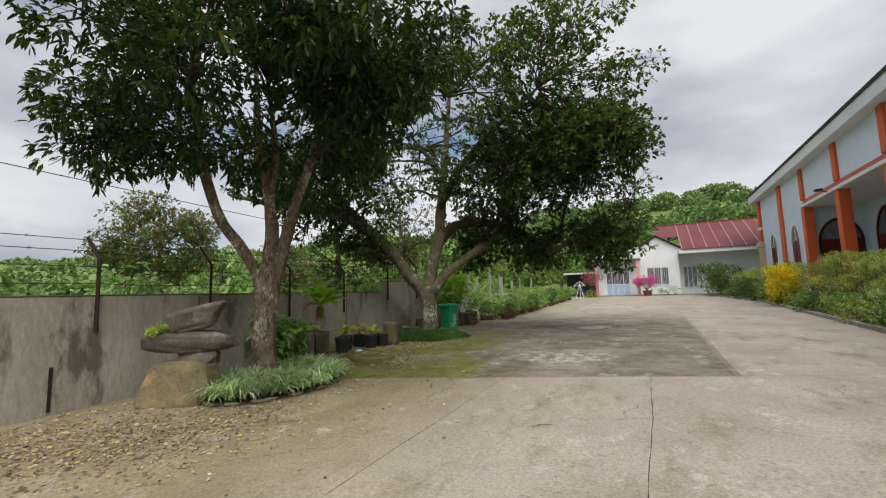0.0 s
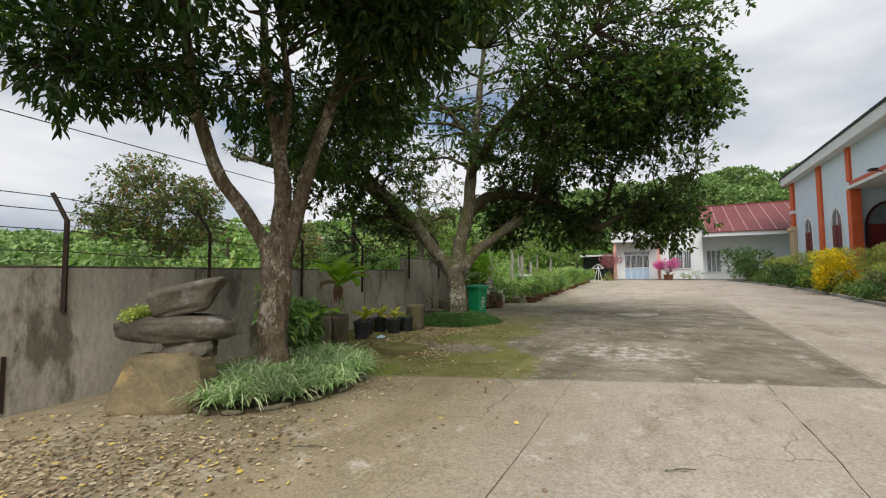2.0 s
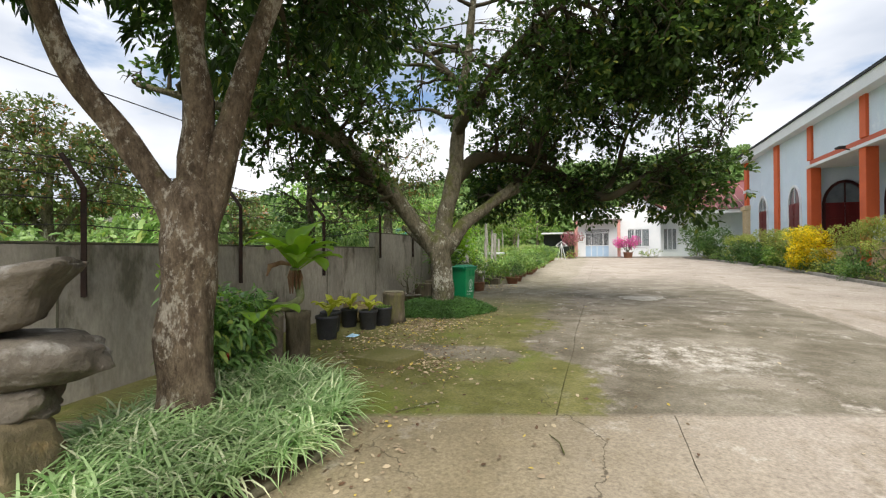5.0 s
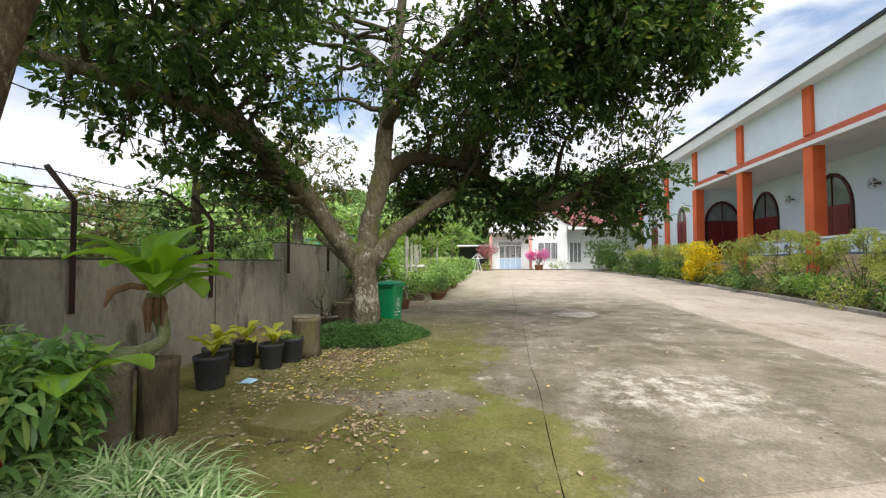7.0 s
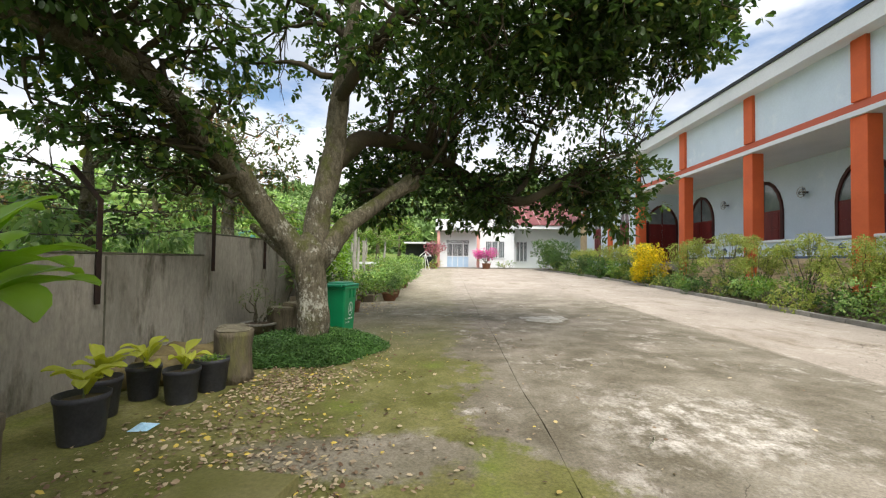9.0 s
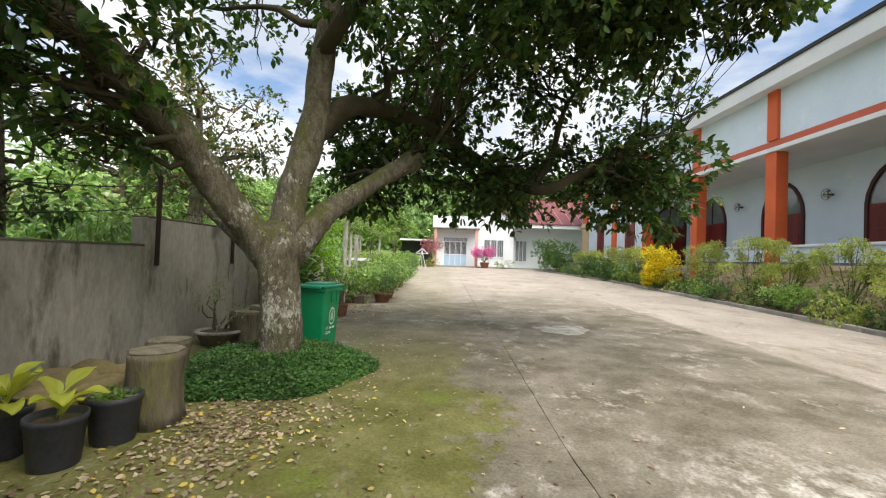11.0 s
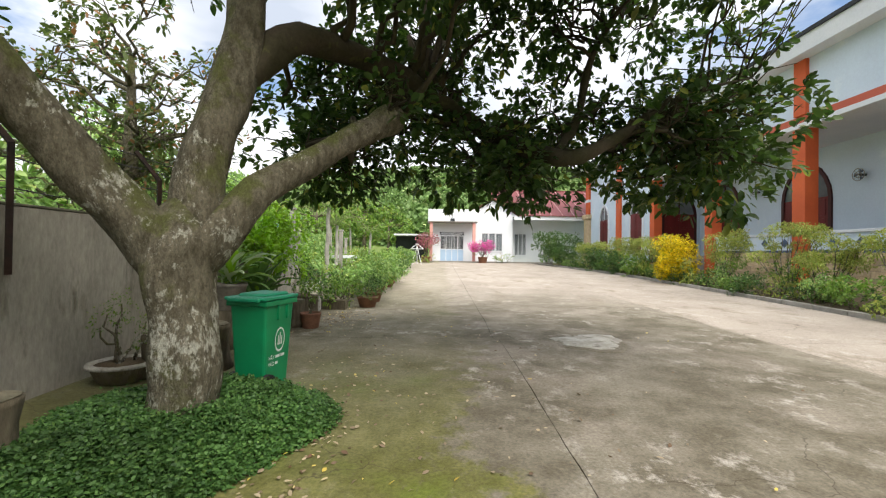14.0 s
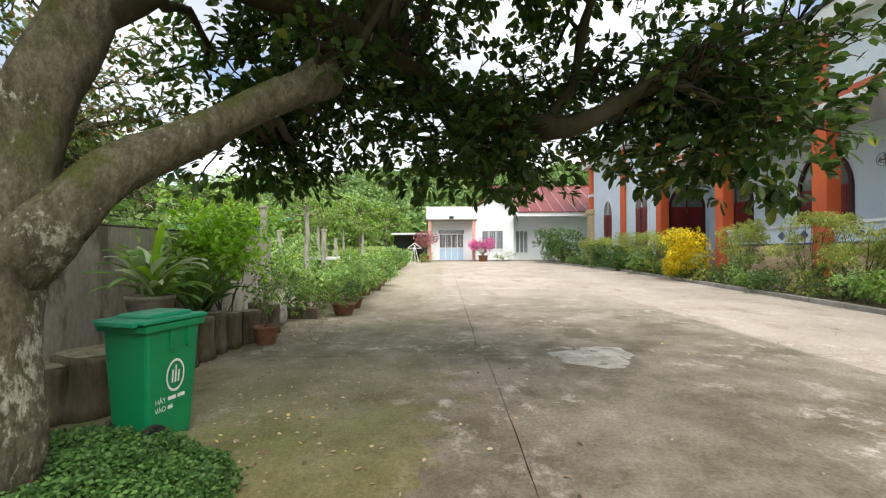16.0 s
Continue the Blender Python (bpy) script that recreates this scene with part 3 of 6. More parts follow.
# ---- trees ----
def branch_out(g, limbs, centres, radii, thick=0.035):
    """Boughs from the limbs to the middle of each leafy lobe, with twigs in it."""
    nodes = [(Vector(p), r) for pts, rad in limbs for p, r in zip(pts, rad)]
    for c, r in zip(centres, radii):
        c = Vector(c)
        near = min(nodes, key=lambda q: (q[0] - c).length + (0.6 if q[0].z > c.z else 0))
        n0 = near[0]
        w = min(thick + 0.012 * (n0 - c).length, near[1] * 0.7)
        pts = curve_pts(n0, c, 6, 0.08 * (c - n0).length, 0.10)
        g.tube(pts, [w * (1 - 0.75 * i / 6) for i in range(7)], 6)
        for _ in range(7):
            d = Vector((rnd(-1, 1), rnd(-1, 1), rnd(-0.6, 1))).normalized() * r * rnd(0.7, 1.0)
            s = pts[random.choice((3, 4, 5, 6))]
            g.tube(curve_pts(s, c + d, 4, 0.05, 0.06), [0.014, 0.011, 0.009, 0.006, 0.003], 4)


def sample_lobes(masses, n, rmin, rmax, test=None):
    C, R = [], []
    tries = 0
    while len(C) < n and tries < 20000:
        tries += 1
        (cx, cy, cz), (ax, ay, az_), w = random.choices(masses, [m[2] for m in masses])[0]
        d = Vector((random.gauss(0, 1), random.gauss(0, 1), random.gauss(0, 1))).normalized() * rnd(0.35, 1.0) ** 0.5
        p = (cx + d.x * ax, cy + d.y * ay, cz + d.z * az_)
        if test and not test(p):
            continue
        C.append(p)
        R.append(rnd(rmin, rmax))
    return C, R


# broad dark tree in the middle of the yard's edge
T2 = (-6.05, 11.25)
tree2 = thing("tree", (T2[0], T2[1], 0.25), "spreading broadleaf tree with a lichen-spotted forked trunk", "tree", "yard trees")
BOLE = [(-5.95, 11.2, 0.1, 0.29), (-5.96, 11.21, 0.4, 0.24), (-5.98, 11.23, 0.8, 0.23), (-6.03, 11.25, 1.25, 0.25), (-6.06, 11.28, 1.6, 0.26), (-6.06, 11.3, 1.85, 0.2), (-6.04, 11.32, 2.05, 0.06)]
WEST_LIMB = [(-6.06, 11.28, 1.3, 0.17), (-6.22, 11.16, 1.7, 0.19), (-6.5, 10.95, 2.12, 0.18), (-6.9, 10.4, 2.9, 0.165), (-7.4, 9.6, 3.6, 0.14), (-8.0, 8.7, 3.87, 0.12), (-8.8, 7.9, 4.0, 0.08), (-9.6, 7.2, 4.2, 0.04)]
WEST_FORK = [(-7.3, 9.75, 3.5, 0.11), (-7.75, 9.3, 4.3, 0.09), (-8.1, 9.0, 5.2, 0.06), (-8.4, 8.7, 6.2, 0.03)]
MAIN_STEM = [(-6.03, 11.28, 1.1, 0.22), (-5.98, 11.4, 2.2, 0.185), (-5.85, 11.7, 3.2, 0.175), (-5.75, 11.75, 4.3, 0.14), (-5.5, 11.6, 5.8, 0.1), (-5.2, 11.4, 7.6, 0.05)]
EAST_LIMB = [(-6.0, 11.26, 1.5, 0.19), (-5.6, 11.6, 2.1, 0.15), (-5.1, 12.05, 2.6, 0.115), (-4.78, 12.3, 2.86, 0.12), (-4.66, 12.4, 2.97, 0.15), (-4.56, 12.47, 3.04, 0.13), (-4.5, 12.52, 3.08, 0.05)]
LONG_LIMB = [(-5.85, 11.7, 3.1, 0.15), (-5.45, 12.1, 3.65, 0.14), (-4.7, 13.2, 3.85, 0.125), (-3.78, 13.88, 3.5, 0.115), (-3.1, 13.4, 3.0, 0.11), (-2.6, 12.8, 2.72, 0.095), (-2.1, 12.75, 2.95, 0.065), (-1.5, 12.8, 3.35, 0.04), (-0.9, 12.9, 3.6, 0.02), (-0.4, 13.0, 3.75, 0.01)]
RISING_LIMB = [(-2.75, 12.95, 2.75, 0.07), (-2.4, 13.2, 3.3, 0.055), (-2.2, 13.3, 4.1, 0.04), (-1.7, 13.1, 5.0, 0.02)]
HANGING_LIMB = [(-3.9, 13.8, 3.5, 0.06), (-3.65, 13.6, 3.05, 0.055), (-3.35, 13.7, 2.6, 0.045), (-3.1, 14.2, 2.45, 0.03)]
DEAD_STUB = [(-6.1, 11.24, 1.45, 0.12), (-6.55, 11.3, 1.8, 0.085), (-7.0, 11.4, 2.1, 0.05)]
HIGH_EAST = [(-5.75, 11.7, 4.2, 0.1), (-4.7, 11.0, 5.2, 0.085), (-3.4, 10.4, 5.9, 0.06), (-2.2, 10.2, 6.6, 0.03)]
HIGH_WEST = [(-5.6, 11.7, 5.2, 0.09), (-6.6, 12.4, 6.3, 0.07), (-7.4, 12.8, 7.2, 0.04)]
limbs2 = [smooth_line(l) for l in (BOLE, WEST_LIMB, MAIN_STEM, EAST_LIMB, LONG_LIMB, RISING_LIMB, HANGING_LIMB, DEAD_STUB, HIGH_EAST, HIGH_WEST, WEST_FORK)]


def ok2(p):
    x, y, z = p
    if x > -1.7 and y < 11.7 and z < 4.4:
        return False
    if z < 3.6 and abs(x + 4) < 1.3 and y < 10.6:
        return False
    if y < 9.4 and x > -6.2 and z < 4.4:
        return False
    if x > -4.9 and z < 4.3 and y < (13.0 if x < -1.6 else 12.5):
        return False
    if x < -6.2 and y > 11.2 and z < 5.0:
        return False
    if x > -6.5 and x < -4.4 and z < 3.7 and y < 12.6:
        return False
    return True


C2, R2 = sample_lobes([((-4.7, 11.9, 6.6), (4.0, 3.6, 3.1), 5), ((-1.6, 12.9, 4.1), (2.0, 1.8, 1.6), 2.5), ((-2.2, 13.2, 2.95), (1.8, 0.8, 0.55), 1.1), ((-1.0, 12.8, 3.0), (0.9, 0.9, 0.6), 0.5),
                       ((-8.0, 9.2, 4.9), (2.0, 2.0, 1.1), 2.0), ((-4.0, 14.3, 3.6), (2.2, 1.2, 1.0), 1.4),
                       ((-2.2, 11.7, 7.4), (2.5, 2.5, 2.2), 3.0), ((-3.4, 11.5, 4.9), (2.4, 1.5, 0.6), 1.7),
                       ((-5.5, 13.8, 3.4), (1.2, 0.8, 0.8), 1.4), ((-2.3, 11.6, 5.8), (2.0, 1.3, 1.0), 2.2), ((-1.3, 11.3, 5.2), (1.4, 1.2, 0.75), 2.4)], 310, 0.42, 0.85, ok2)
# leafy clumps and climbers along the low western limb
for k in range(26):
    p = WEST_LIMB[3 + k % 4]
    C2.append((p[0] + random.gauss(0, 0.42) - 0.1, p[1] + random.gauss(0, 0.42), p[2] + random.gauss(0.3, 0.38)))
    R2.append(rnd(0.3, 0.52))
for k in range(11):
    t = rnd(0.2, 1.0)
    C2.append((-7.1 - 1.6 * t + random.gauss(0, 0.15), 10.2 - 2.1 * t + random.gauss(0, 0.15), 2.85 + 0.85 * t - rnd(0.1, 0.55)))
    R2.append(rnd(0.22, 0.34))
for k in range(5):
    C2.append((-4.6 + random.gauss(0, 0.16), 12.45 + random.gauss(0, 0.16), 3.2 + random.gauss(0, 0.16)))
    R2.append(rnd(0.2, 0.32))
g = Geo()
for k, (pts, rad) in enumerate(limbs2):
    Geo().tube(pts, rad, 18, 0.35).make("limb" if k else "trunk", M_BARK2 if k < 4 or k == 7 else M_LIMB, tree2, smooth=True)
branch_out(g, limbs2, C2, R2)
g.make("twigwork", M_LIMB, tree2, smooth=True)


def clear2(p):
    return (p[:, 2] > np.where(p[:, 0] > -3.6, 1.95, 2.25)) & ~((p[:, 2] < 2.6) & (np.abs(p[:, 0] + 4) < 1.2) & (p[:, 1] < 10.2))


foliage("crown", C2, R2, 82, 0.118, M_LEAF2, tree2, "dense dark green blunt leaves", 7, 0.5, 0.2, 0.46, keep=clear2, plain=False)

# slimmer forked tree by the stacked stones
tree1 = thing("tree", (-5.72, 5.0, 0.12), "forked tree with peeling pale-spotted bark and pointed leaves", "tree", "yard trees")
SLIM_BOLE = [(-5.72, 5.0, 0.0, 0.27), (-5.72, 5.0, 0.35, 0.21), (-5.72, 5.0, 1.0, 0.185), (-5.7, 5.02, 1.6, 0.18), (-5.7, 5.02, 1.95, 0.17), (-5.7, 5.03, 2.15, 0.05)]
SLIM_WEST = [(-5.71, 5.01, 1.45, 0.1), (-5.8, 4.95, 1.85, 0.11), (-6.02, 4.78, 2.32, 0.09), (-6.24, 4.55, 2.78, 0.085), (-6.34, 4.37, 3.33, 0.08), (-6.39, 4.23, 3.9, 0.07), (-6.3, 4.0, 5.0, 0.04)]
SLIM_MIDDLE = [(-5.7, 5.03, 1.5, 0.13), (-5.69, 5.06, 2.71, 0.105), (-5.77, 5.02, 3.51, 0.085), (-5.9, 4.94, 4.25, 0.07), (-5.95, 4.9, 5.6, 0.03)]
SLIM_EAST = [(-5.69, 5.03, 1.45, 0.1), (-5.61, 5.12, 1.95, 0.11), (-5.47, 5.3, 2.92, 0.09), (-5.31, 5.49, 3.72, 0.07), (-5.2, 5.65, 4.43, 0.055), (-5.0, 5.9, 5.6, 0.03)]
SLIM_SIDE = [(-6.36, 4.35, 3.5, 0.035), (-6.58, 4.02, 3.63, 0.028), (-6.94, 3.71, 3.63, 0.02), (-7.6, 3.3, 3.7, 0.01)]
SLIM_HIGH = [(-5.69, 5.05, 3.2, 0.06), (-5.55, 5.0, 4.0, 0.05), (-5.3, 4.6, 5.0, 0.03)]
limbs1 = [smooth_line(l) for l in (SLIM_BOLE, SLIM_WEST, SLIM_MIDDLE, SLIM_EAST, SLIM_SIDE, SLIM_HIGH)]


def ok1(p):
    x, y, z = p
    return z > 3.15 and not (z < 4.0 and math.hypot(x + 5.7, y - 5.0) < 0.8) and math.hypot(x + 2, y - 2) > 2.0


C1, R1 = sample_lobes([((-5.6, 4.9, 5.2), (2.3, 2.3, 1.7), 4), ((-7.0, 3.9, 4.2), (1.3, 1.3, 0.6), 1.3), ((-4.5, 5.6, 4.3), (1.3, 1.4, 0.8), 1.2),
                       ((-5.0, 3.0, 5.3), (2.0, 1.6, 0.8), 2.2), ((-6.6, 7.0, 4.6), (1.4, 1.4, 0.8), 1.4), ((-3.3, 4.7, 5.1), (1.3, 1.4, 0.7), 1.5)], 104, 0.5, 0.85, ok1)
g = Geo()
for k, (pts, rad) in enumerate(limbs1):
    Geo().tube(pts, rad, 18, 0.35).make("limb" if k else "trunk", M_BARK, tree1, smooth=True)
branch_out(g, limbs1, C1, R1, 0.02)
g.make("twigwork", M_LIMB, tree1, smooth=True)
foliage("crown", C1, R1, 110, 0.13, M_LEAF1, tree1, "long pointed green leaves", 7, 0.38, 0.4, 0.33, plain=False)

# ---- more materials ----
M_EDGE = material("mossy_stone_edging", (0.19, 0.17, 0.12), (0.11, 0.10, 0.06), 0.95, 4, 30, 0.6)
M_PLANTER = material("stained_concrete_planter", (0.33, 0.285, 0.22), (0.18, 0.155, 0.115), 0.92, 3, 25, 0.5, c3=(0.14, 0.13, 0.06), c3_scale=4)
M_ROCK = material("grey_weathered_stone", (0.17, 0.148, 0.118), (0.085, 0.073, 0.058), 0.9, 2.2, 20, 0.9, c3=(0.28, 0.265, 0.24), c3_scale=3, c3_from=0.57, bump_dist=0.02)
M_ROCK2 = material("brown_weathered_stone", (0.25, 0.195, 0.11), (0.13, 0.11, 0.065), 0.92, 2.6, 18, 1.0, c3=(0.36, 0.255, 0.12), c3_scale=1.7, c3_from=0.6, bump_dist=0.02)
M_STONE_MOSS = material("mossy_round_stone", (0.24, 0.19, 0.09), (0.13, 0.105, 0.05), 0.95, 3, 30, 0.6, c3=(0.16, 0.15, 0.045), c3_scale=5)
M_STUMP = material("weathered_stump_wood", (0.19, 0.158, 0.108), (0.075, 0.063, 0.042), 0.95, 6, 25, 1.0, c3=(0.16, 0.15, 0.065), c3_scale=3, stretch=(1, 1, 0.3), bump_dist=0.02)
M_STUMP_TOP = material("cut_stump_end", (0.25, 0.22, 0.155), (0.12, 0.108, 0.07), 0.95, 9, 40, 0.8, c3=(0.32, 0.29, 0.22), c3_scale=14)
M_BLACK = material("black_nursery_plastic", (0.035, 0.036, 0.042), (0.05, 0.051, 0.058), 0.5, 5, 40, 0.1)
M_TERRA = material("terracotta", (0.26, 0.125, 0.075), (0.17, 0.085, 0.055), 0.85, 5, 30, 0.3)
M_POTGREY = material("grey_glazed_pot", (0.30, 0.27, 0.23), (0.20, 0.18, 0.15), 0.7, 5, 30, 0.3)
M_IRON = material("rusty_iron", (0.055, 0.03, 0.022), (0.03, 0.022, 0.02), 0.75, 6, 40, 0.4, metal=0.4)
M_WIRE = material("dull_wire", (0.09, 0.085, 0.08), (0.06, 0.055, 0.05), 0.6, 6, 40, 0.0, metal=0.6)
M_BIN = material("green_bin_plastic", (0.004, 0.24, 0.09), (0.004, 0.20, 0.075), 0.42, 3, 30, 0.05, 0.5, amp=0.04)
M_LID = material("green_lid_plastic", (0.012, 0.29, 0.15), (0.01, 0.25, 0.125), 0.4, 3, 30, 0.05, 0.5, amp=0.04)
M_RUBBER = material("black_rubber", (0.02, 0.02, 0.02), (0.035, 0.033, 0.03), 0.8, 8, 40, 0.2)
M_PRINT = material("white_print", (0.7, 0.75, 0.72), (0.62, 0.68, 0.65), 0.6, 8, 40, 0.0)
M_PATCH = material("pale_cement_patch", (0.48, 0.46, 0.41), (0.30, 0.28, 0.24), 0.92, 4, 30, 0.9, c3=(0.17, 0.155, 0.12), c3_scale=6, c3_from=0.55)
M_KERB = material("grey_kerb_stone", (0.33, 0.31, 0.28), (0.22, 0.21, 0.18), 0.92, 3, 30, 0.4, rand=0.15)
M_CREAM = material("cream_split_stone", (0.60, 0.47, 0.30), (0.50, 0.37, 0.22), 0.9, 4, 20, 0.5, rand=0.22)
M_WOOD = material("dark_red_varnished_wood", (0.16, 0.018, 0.016), (0.11, 0.012, 0.012), 0.45, 3, 20, 0.1, stretch=(1, 1, 0.2), amp=0.04)
M_FRAME = material("dark_frame_wood", (0.06, 0.015, 0.014), (0.045, 0.012, 0.012), 0.5, 3, 20, 0.1)
M_GLASS = material("grey_window_glass", (0.16, 0.18, 0.19), (0.11, 0.13, 0.14), 0.08, 2, 20, 0.0, 0.6, amp=0.04)
M_DARK = material("dim_interior", (0.05, 0.055, 0.06), (0.035, 0.04, 0.045), 0.9, 2, 20, 0.0)
M_DOORBLUE = material("pale_blue_door_paint", (0.42, 0.56, 0.72), (0.36, 0.50, 0.66), 0.5, 2, 20, 0.05, amp=0.04)
M_PINK = material("salmon_paint", (0.66, 0.36, 0.31), (0.58, 0.30, 0.26), 0.7, 2, 20, 0.1, amp=0.04)
M_SEAM = material("pale_roof_seam", (0.45, 0.27, 0.26), (0.38, 0.22, 0.21), 0.6, 2, 20, 0.0)
M_TILE = material("blue_grey_tile", (0.10, 0.14, 0.22), (0.07, 0.10, 0.17), 0.35, 4, 20, 0.0)
M_TEAL = material("teal_roof_sheet", (0.03, 0.20, 0.19), (0.03, 0.16, 0.16), 0.6, 1, 10, 0.1)
M_PALE_POST = material("pale_grey_post", (0.42, 0.40, 0.36), (0.30, 0.28, 0.25), 0.9, 3, 30, 0.3)
M_GREEN_STEM = material("green_ringed_stem", (0.15, 0.19, 0.07), (0.25, 0.25, 0.14), 0.7, 9, 30, 0.5, c3=(0.42, 0.42, 0.32), c3_scale=22, c3_from=0.6)
M_HUSK = material("dry_leaf_husk", (0.19, 0.10, 0.055), (0.30, 0.19, 0.11), 0.95, 7, 40, 0.6, stretch=(1, 1, 0.3))
M_BLUEBAG = material("light_blue_plastic", (0.30, 0.55, 0.75), (0.45, 0.65, 0.8), 0.5, 9, 30, 0.1)

L_SPIDER = leaf_material("striped_grass_leaf", (0.14, 0.26, 0.08), (0.40, 0.52, 0.27), (0.62, 0.66, 0.44), 0.12, 0.5)
L_COVER = leaf_material("small_cover_leaf", (0.035, 0.09, 0.022), (0.115, 0.225, 0.06), (0.14, 0.24, 0.06), 0.04, 0.5)
L_GLOSS = leaf_material("long_glossy_leaf", (0.08, 0.17, 0.05), (0.22, 0.36, 0.11), (0.36, 0.46, 0.12), 0.08, 0.35, 0.3)
L_BANANA = leaf_material("broad_fresh_leaf", (0.17, 0.33, 0.03), (0.28, 0.44, 0.06), None, 0.03, 0.38, 0.4)
L_YELLOWISH = leaf_material("yellow_green_leaf", (0.22, 0.30, 0.03), (0.50, 0.50, 0.07), None, 0.03, 0.45, 0.35)
L_FEATHER = leaf_material("feathery_light_leaf", (0.18, 0.25, 0.05), (0.40, 0.44, 0.12), (0.42, 0.38, 0.14), 0.08, 0.55, 0.35)
L_MID = leaf_material("garden_green_leaf", (0.085, 0.17, 0.03), (0.20, 0.31, 0.06), (0.30, 0.32, 0.08), 0.05, 0.5, 0.32)
L_DEEP = leaf_material("deep_green_leaf", (0.04, 0.095, 0.024), (0.105, 0.19, 0.045), (0.2, 0.2, 0.08), 0.03, 0.42, 0.28)
L_COFFEE = leaf_material("glossy_coffee_leaf", (0.12, 0.24, 0.06), (0.36, 0.5, 0.17), (0.40, 0.48, 0.14), 0.05, 0.4, 0.3)
L_YELLOW = leaf_material("golden_yellow_leaf", (0.58, 0.43, 0.01), (0.82, 0.66, 0.03), (0.22, 0.27, 0.025), 0.2, 0.5, 0.3)
L_PINK = leaf_material("magenta_bract", (0.55, 0.06, 0.30), (0.70, 0.16, 0.45), (0.16, 0.2, 0.06), 0.12, 0.6, 0.35)
L_DULLPINK = leaf_material("faded_rose_bract", (0.34, 0.09, 0.14), (0.45, 0.17, 0.22), (0.13, 0.14, 0.06), 0.25, 0.6, 0.3)
L_WHITEFL = leaf_material("pale_flower", (0.6, 0.6, 0.5), (0.75, 0.72, 0.6), None, 0.03, 0.6, 0.3)
L_FAR = leaf_material("far_tree_leaf", (0.11, 0.19, 0.06), (0.23, 0.34, 0.12), (0.30, 0.36, 0.15), 0.06, 0.7, 0.2)
L_MIDTREE = leaf_material("olive_tree_leaf", (0.06, 0.095, 0.03), (0.14, 0.18, 0.055), (0.26, 0.14, 0.06), 0.10, 0.55, 0.3)
L_FALLEN = leaf_material("fallen_leaf", (0.11, 0.06, 0.035), (0.48, 0.40, 0.27), (0.55, 0.42, 0.09), 0.06, 0.8, 0.1)
L_PALE = leaf_material("pale_edged_leaf", (0.3, 0.4, 0.22), (0.5, 0.58, 0.36), None, 0.03, 0.45, 0.25)
L_SUCC = leaf_material("pale_succulent_leaf", (0.20, 0.28, 0.05), (0.38, 0.42, 0.11), None, 0.03, 0.5, 0.2)


# ---- plant helpers ----
def blades(name, pos, az, length, width, lift, material, parent, label="", seg=4, curl=1.5):
    """Arching strap leaves; each rises at lift (radians) and bends over."""
    n = len(pos)
    h = np.stack([np.cos(az), np.sin(az), np.zeros(n)], 1)
    side = np.stack([-np.sin(az), np.cos(az), np.zeros(n)], 1)
    p = pos.copy()
    rows = []
    for k in range(seg + 1):
        t = k / seg
        w = width * (0.55 + 1.1 * t - 1.6 * t * t) if k < seg else width * 0.02
        rows += [p - side * (w / 2)[:, None], p + side * (w / 2)[:, None]]
        a = lift - curl * t
        p = p + (h * np.cos(a)[:, None] + np.array([0, 0, 1.0]) * np.sin(a)[:, None]) * (length / seg)[:, None]
    v = np.stack(rows, 1)
    m = 2 * (seg + 1)
    q = np.array([(2 * k, 2 * k + 1, 2 * k + 3, 2 * k + 2) for k in range(seg)])
    f = (np.arange(n) * m)[:, None, None] + q[None]
    return bulk(name, v.reshape(-1, 3), f.reshape(-1, 4), material, parent, label, True)


def stems(parent, at, tops, r0=0.014, material=None):
    for t in tops:
        a = Vector(at) + Vector((rnd(-0.09, 0.09), rnd(-0.09, 0.09), 0))
        Geo().tube(curve_pts(a, t, 5, 0, 0.04), [r0 * (1 - 0.13 * k) for k in range(6)], 5).make("stem", material or M_BARK2, parent, "", True)


def shrub(name, at, height, radius, leaf, label, category="shrub", group="", lobes=10, size=0.06, per=200, trunk_part=0.35, slim=0.5, nstem=7, stem_mat=None, rosette=6, droop=0.2):
    """A bush of several stems with a loose crown of leaf tufts."""
    x, y = at
    z = at_z(x, y)
    th = thing(name, (x, y, z), label, category, group)
    C, R = [], []
    for k in range(lobes):
        a, rr = rnd(0, 6.28), radius * rnd(0, 0.75) ** 0.6
        hz = z + height * rnd(trunk_part + 0.12, 0.9)
        C.append((x + rr * math.cos(a), y + rr * math.sin(a), hz))
        R.append(radius * rnd(0.3, 0.5))
    stems(th, (x, y, z - 0.03), random.sample(C, min(nstem, len(C))), 0.016, stem_mat)
    foliage("foliage", C, R, per, size, leaf, th, "", rosette, slim, droop, 0.4, 0.85)
    return th


def at_z(x, y):
    return ground_z(x, y) if x > -8 else far_height(x, y)


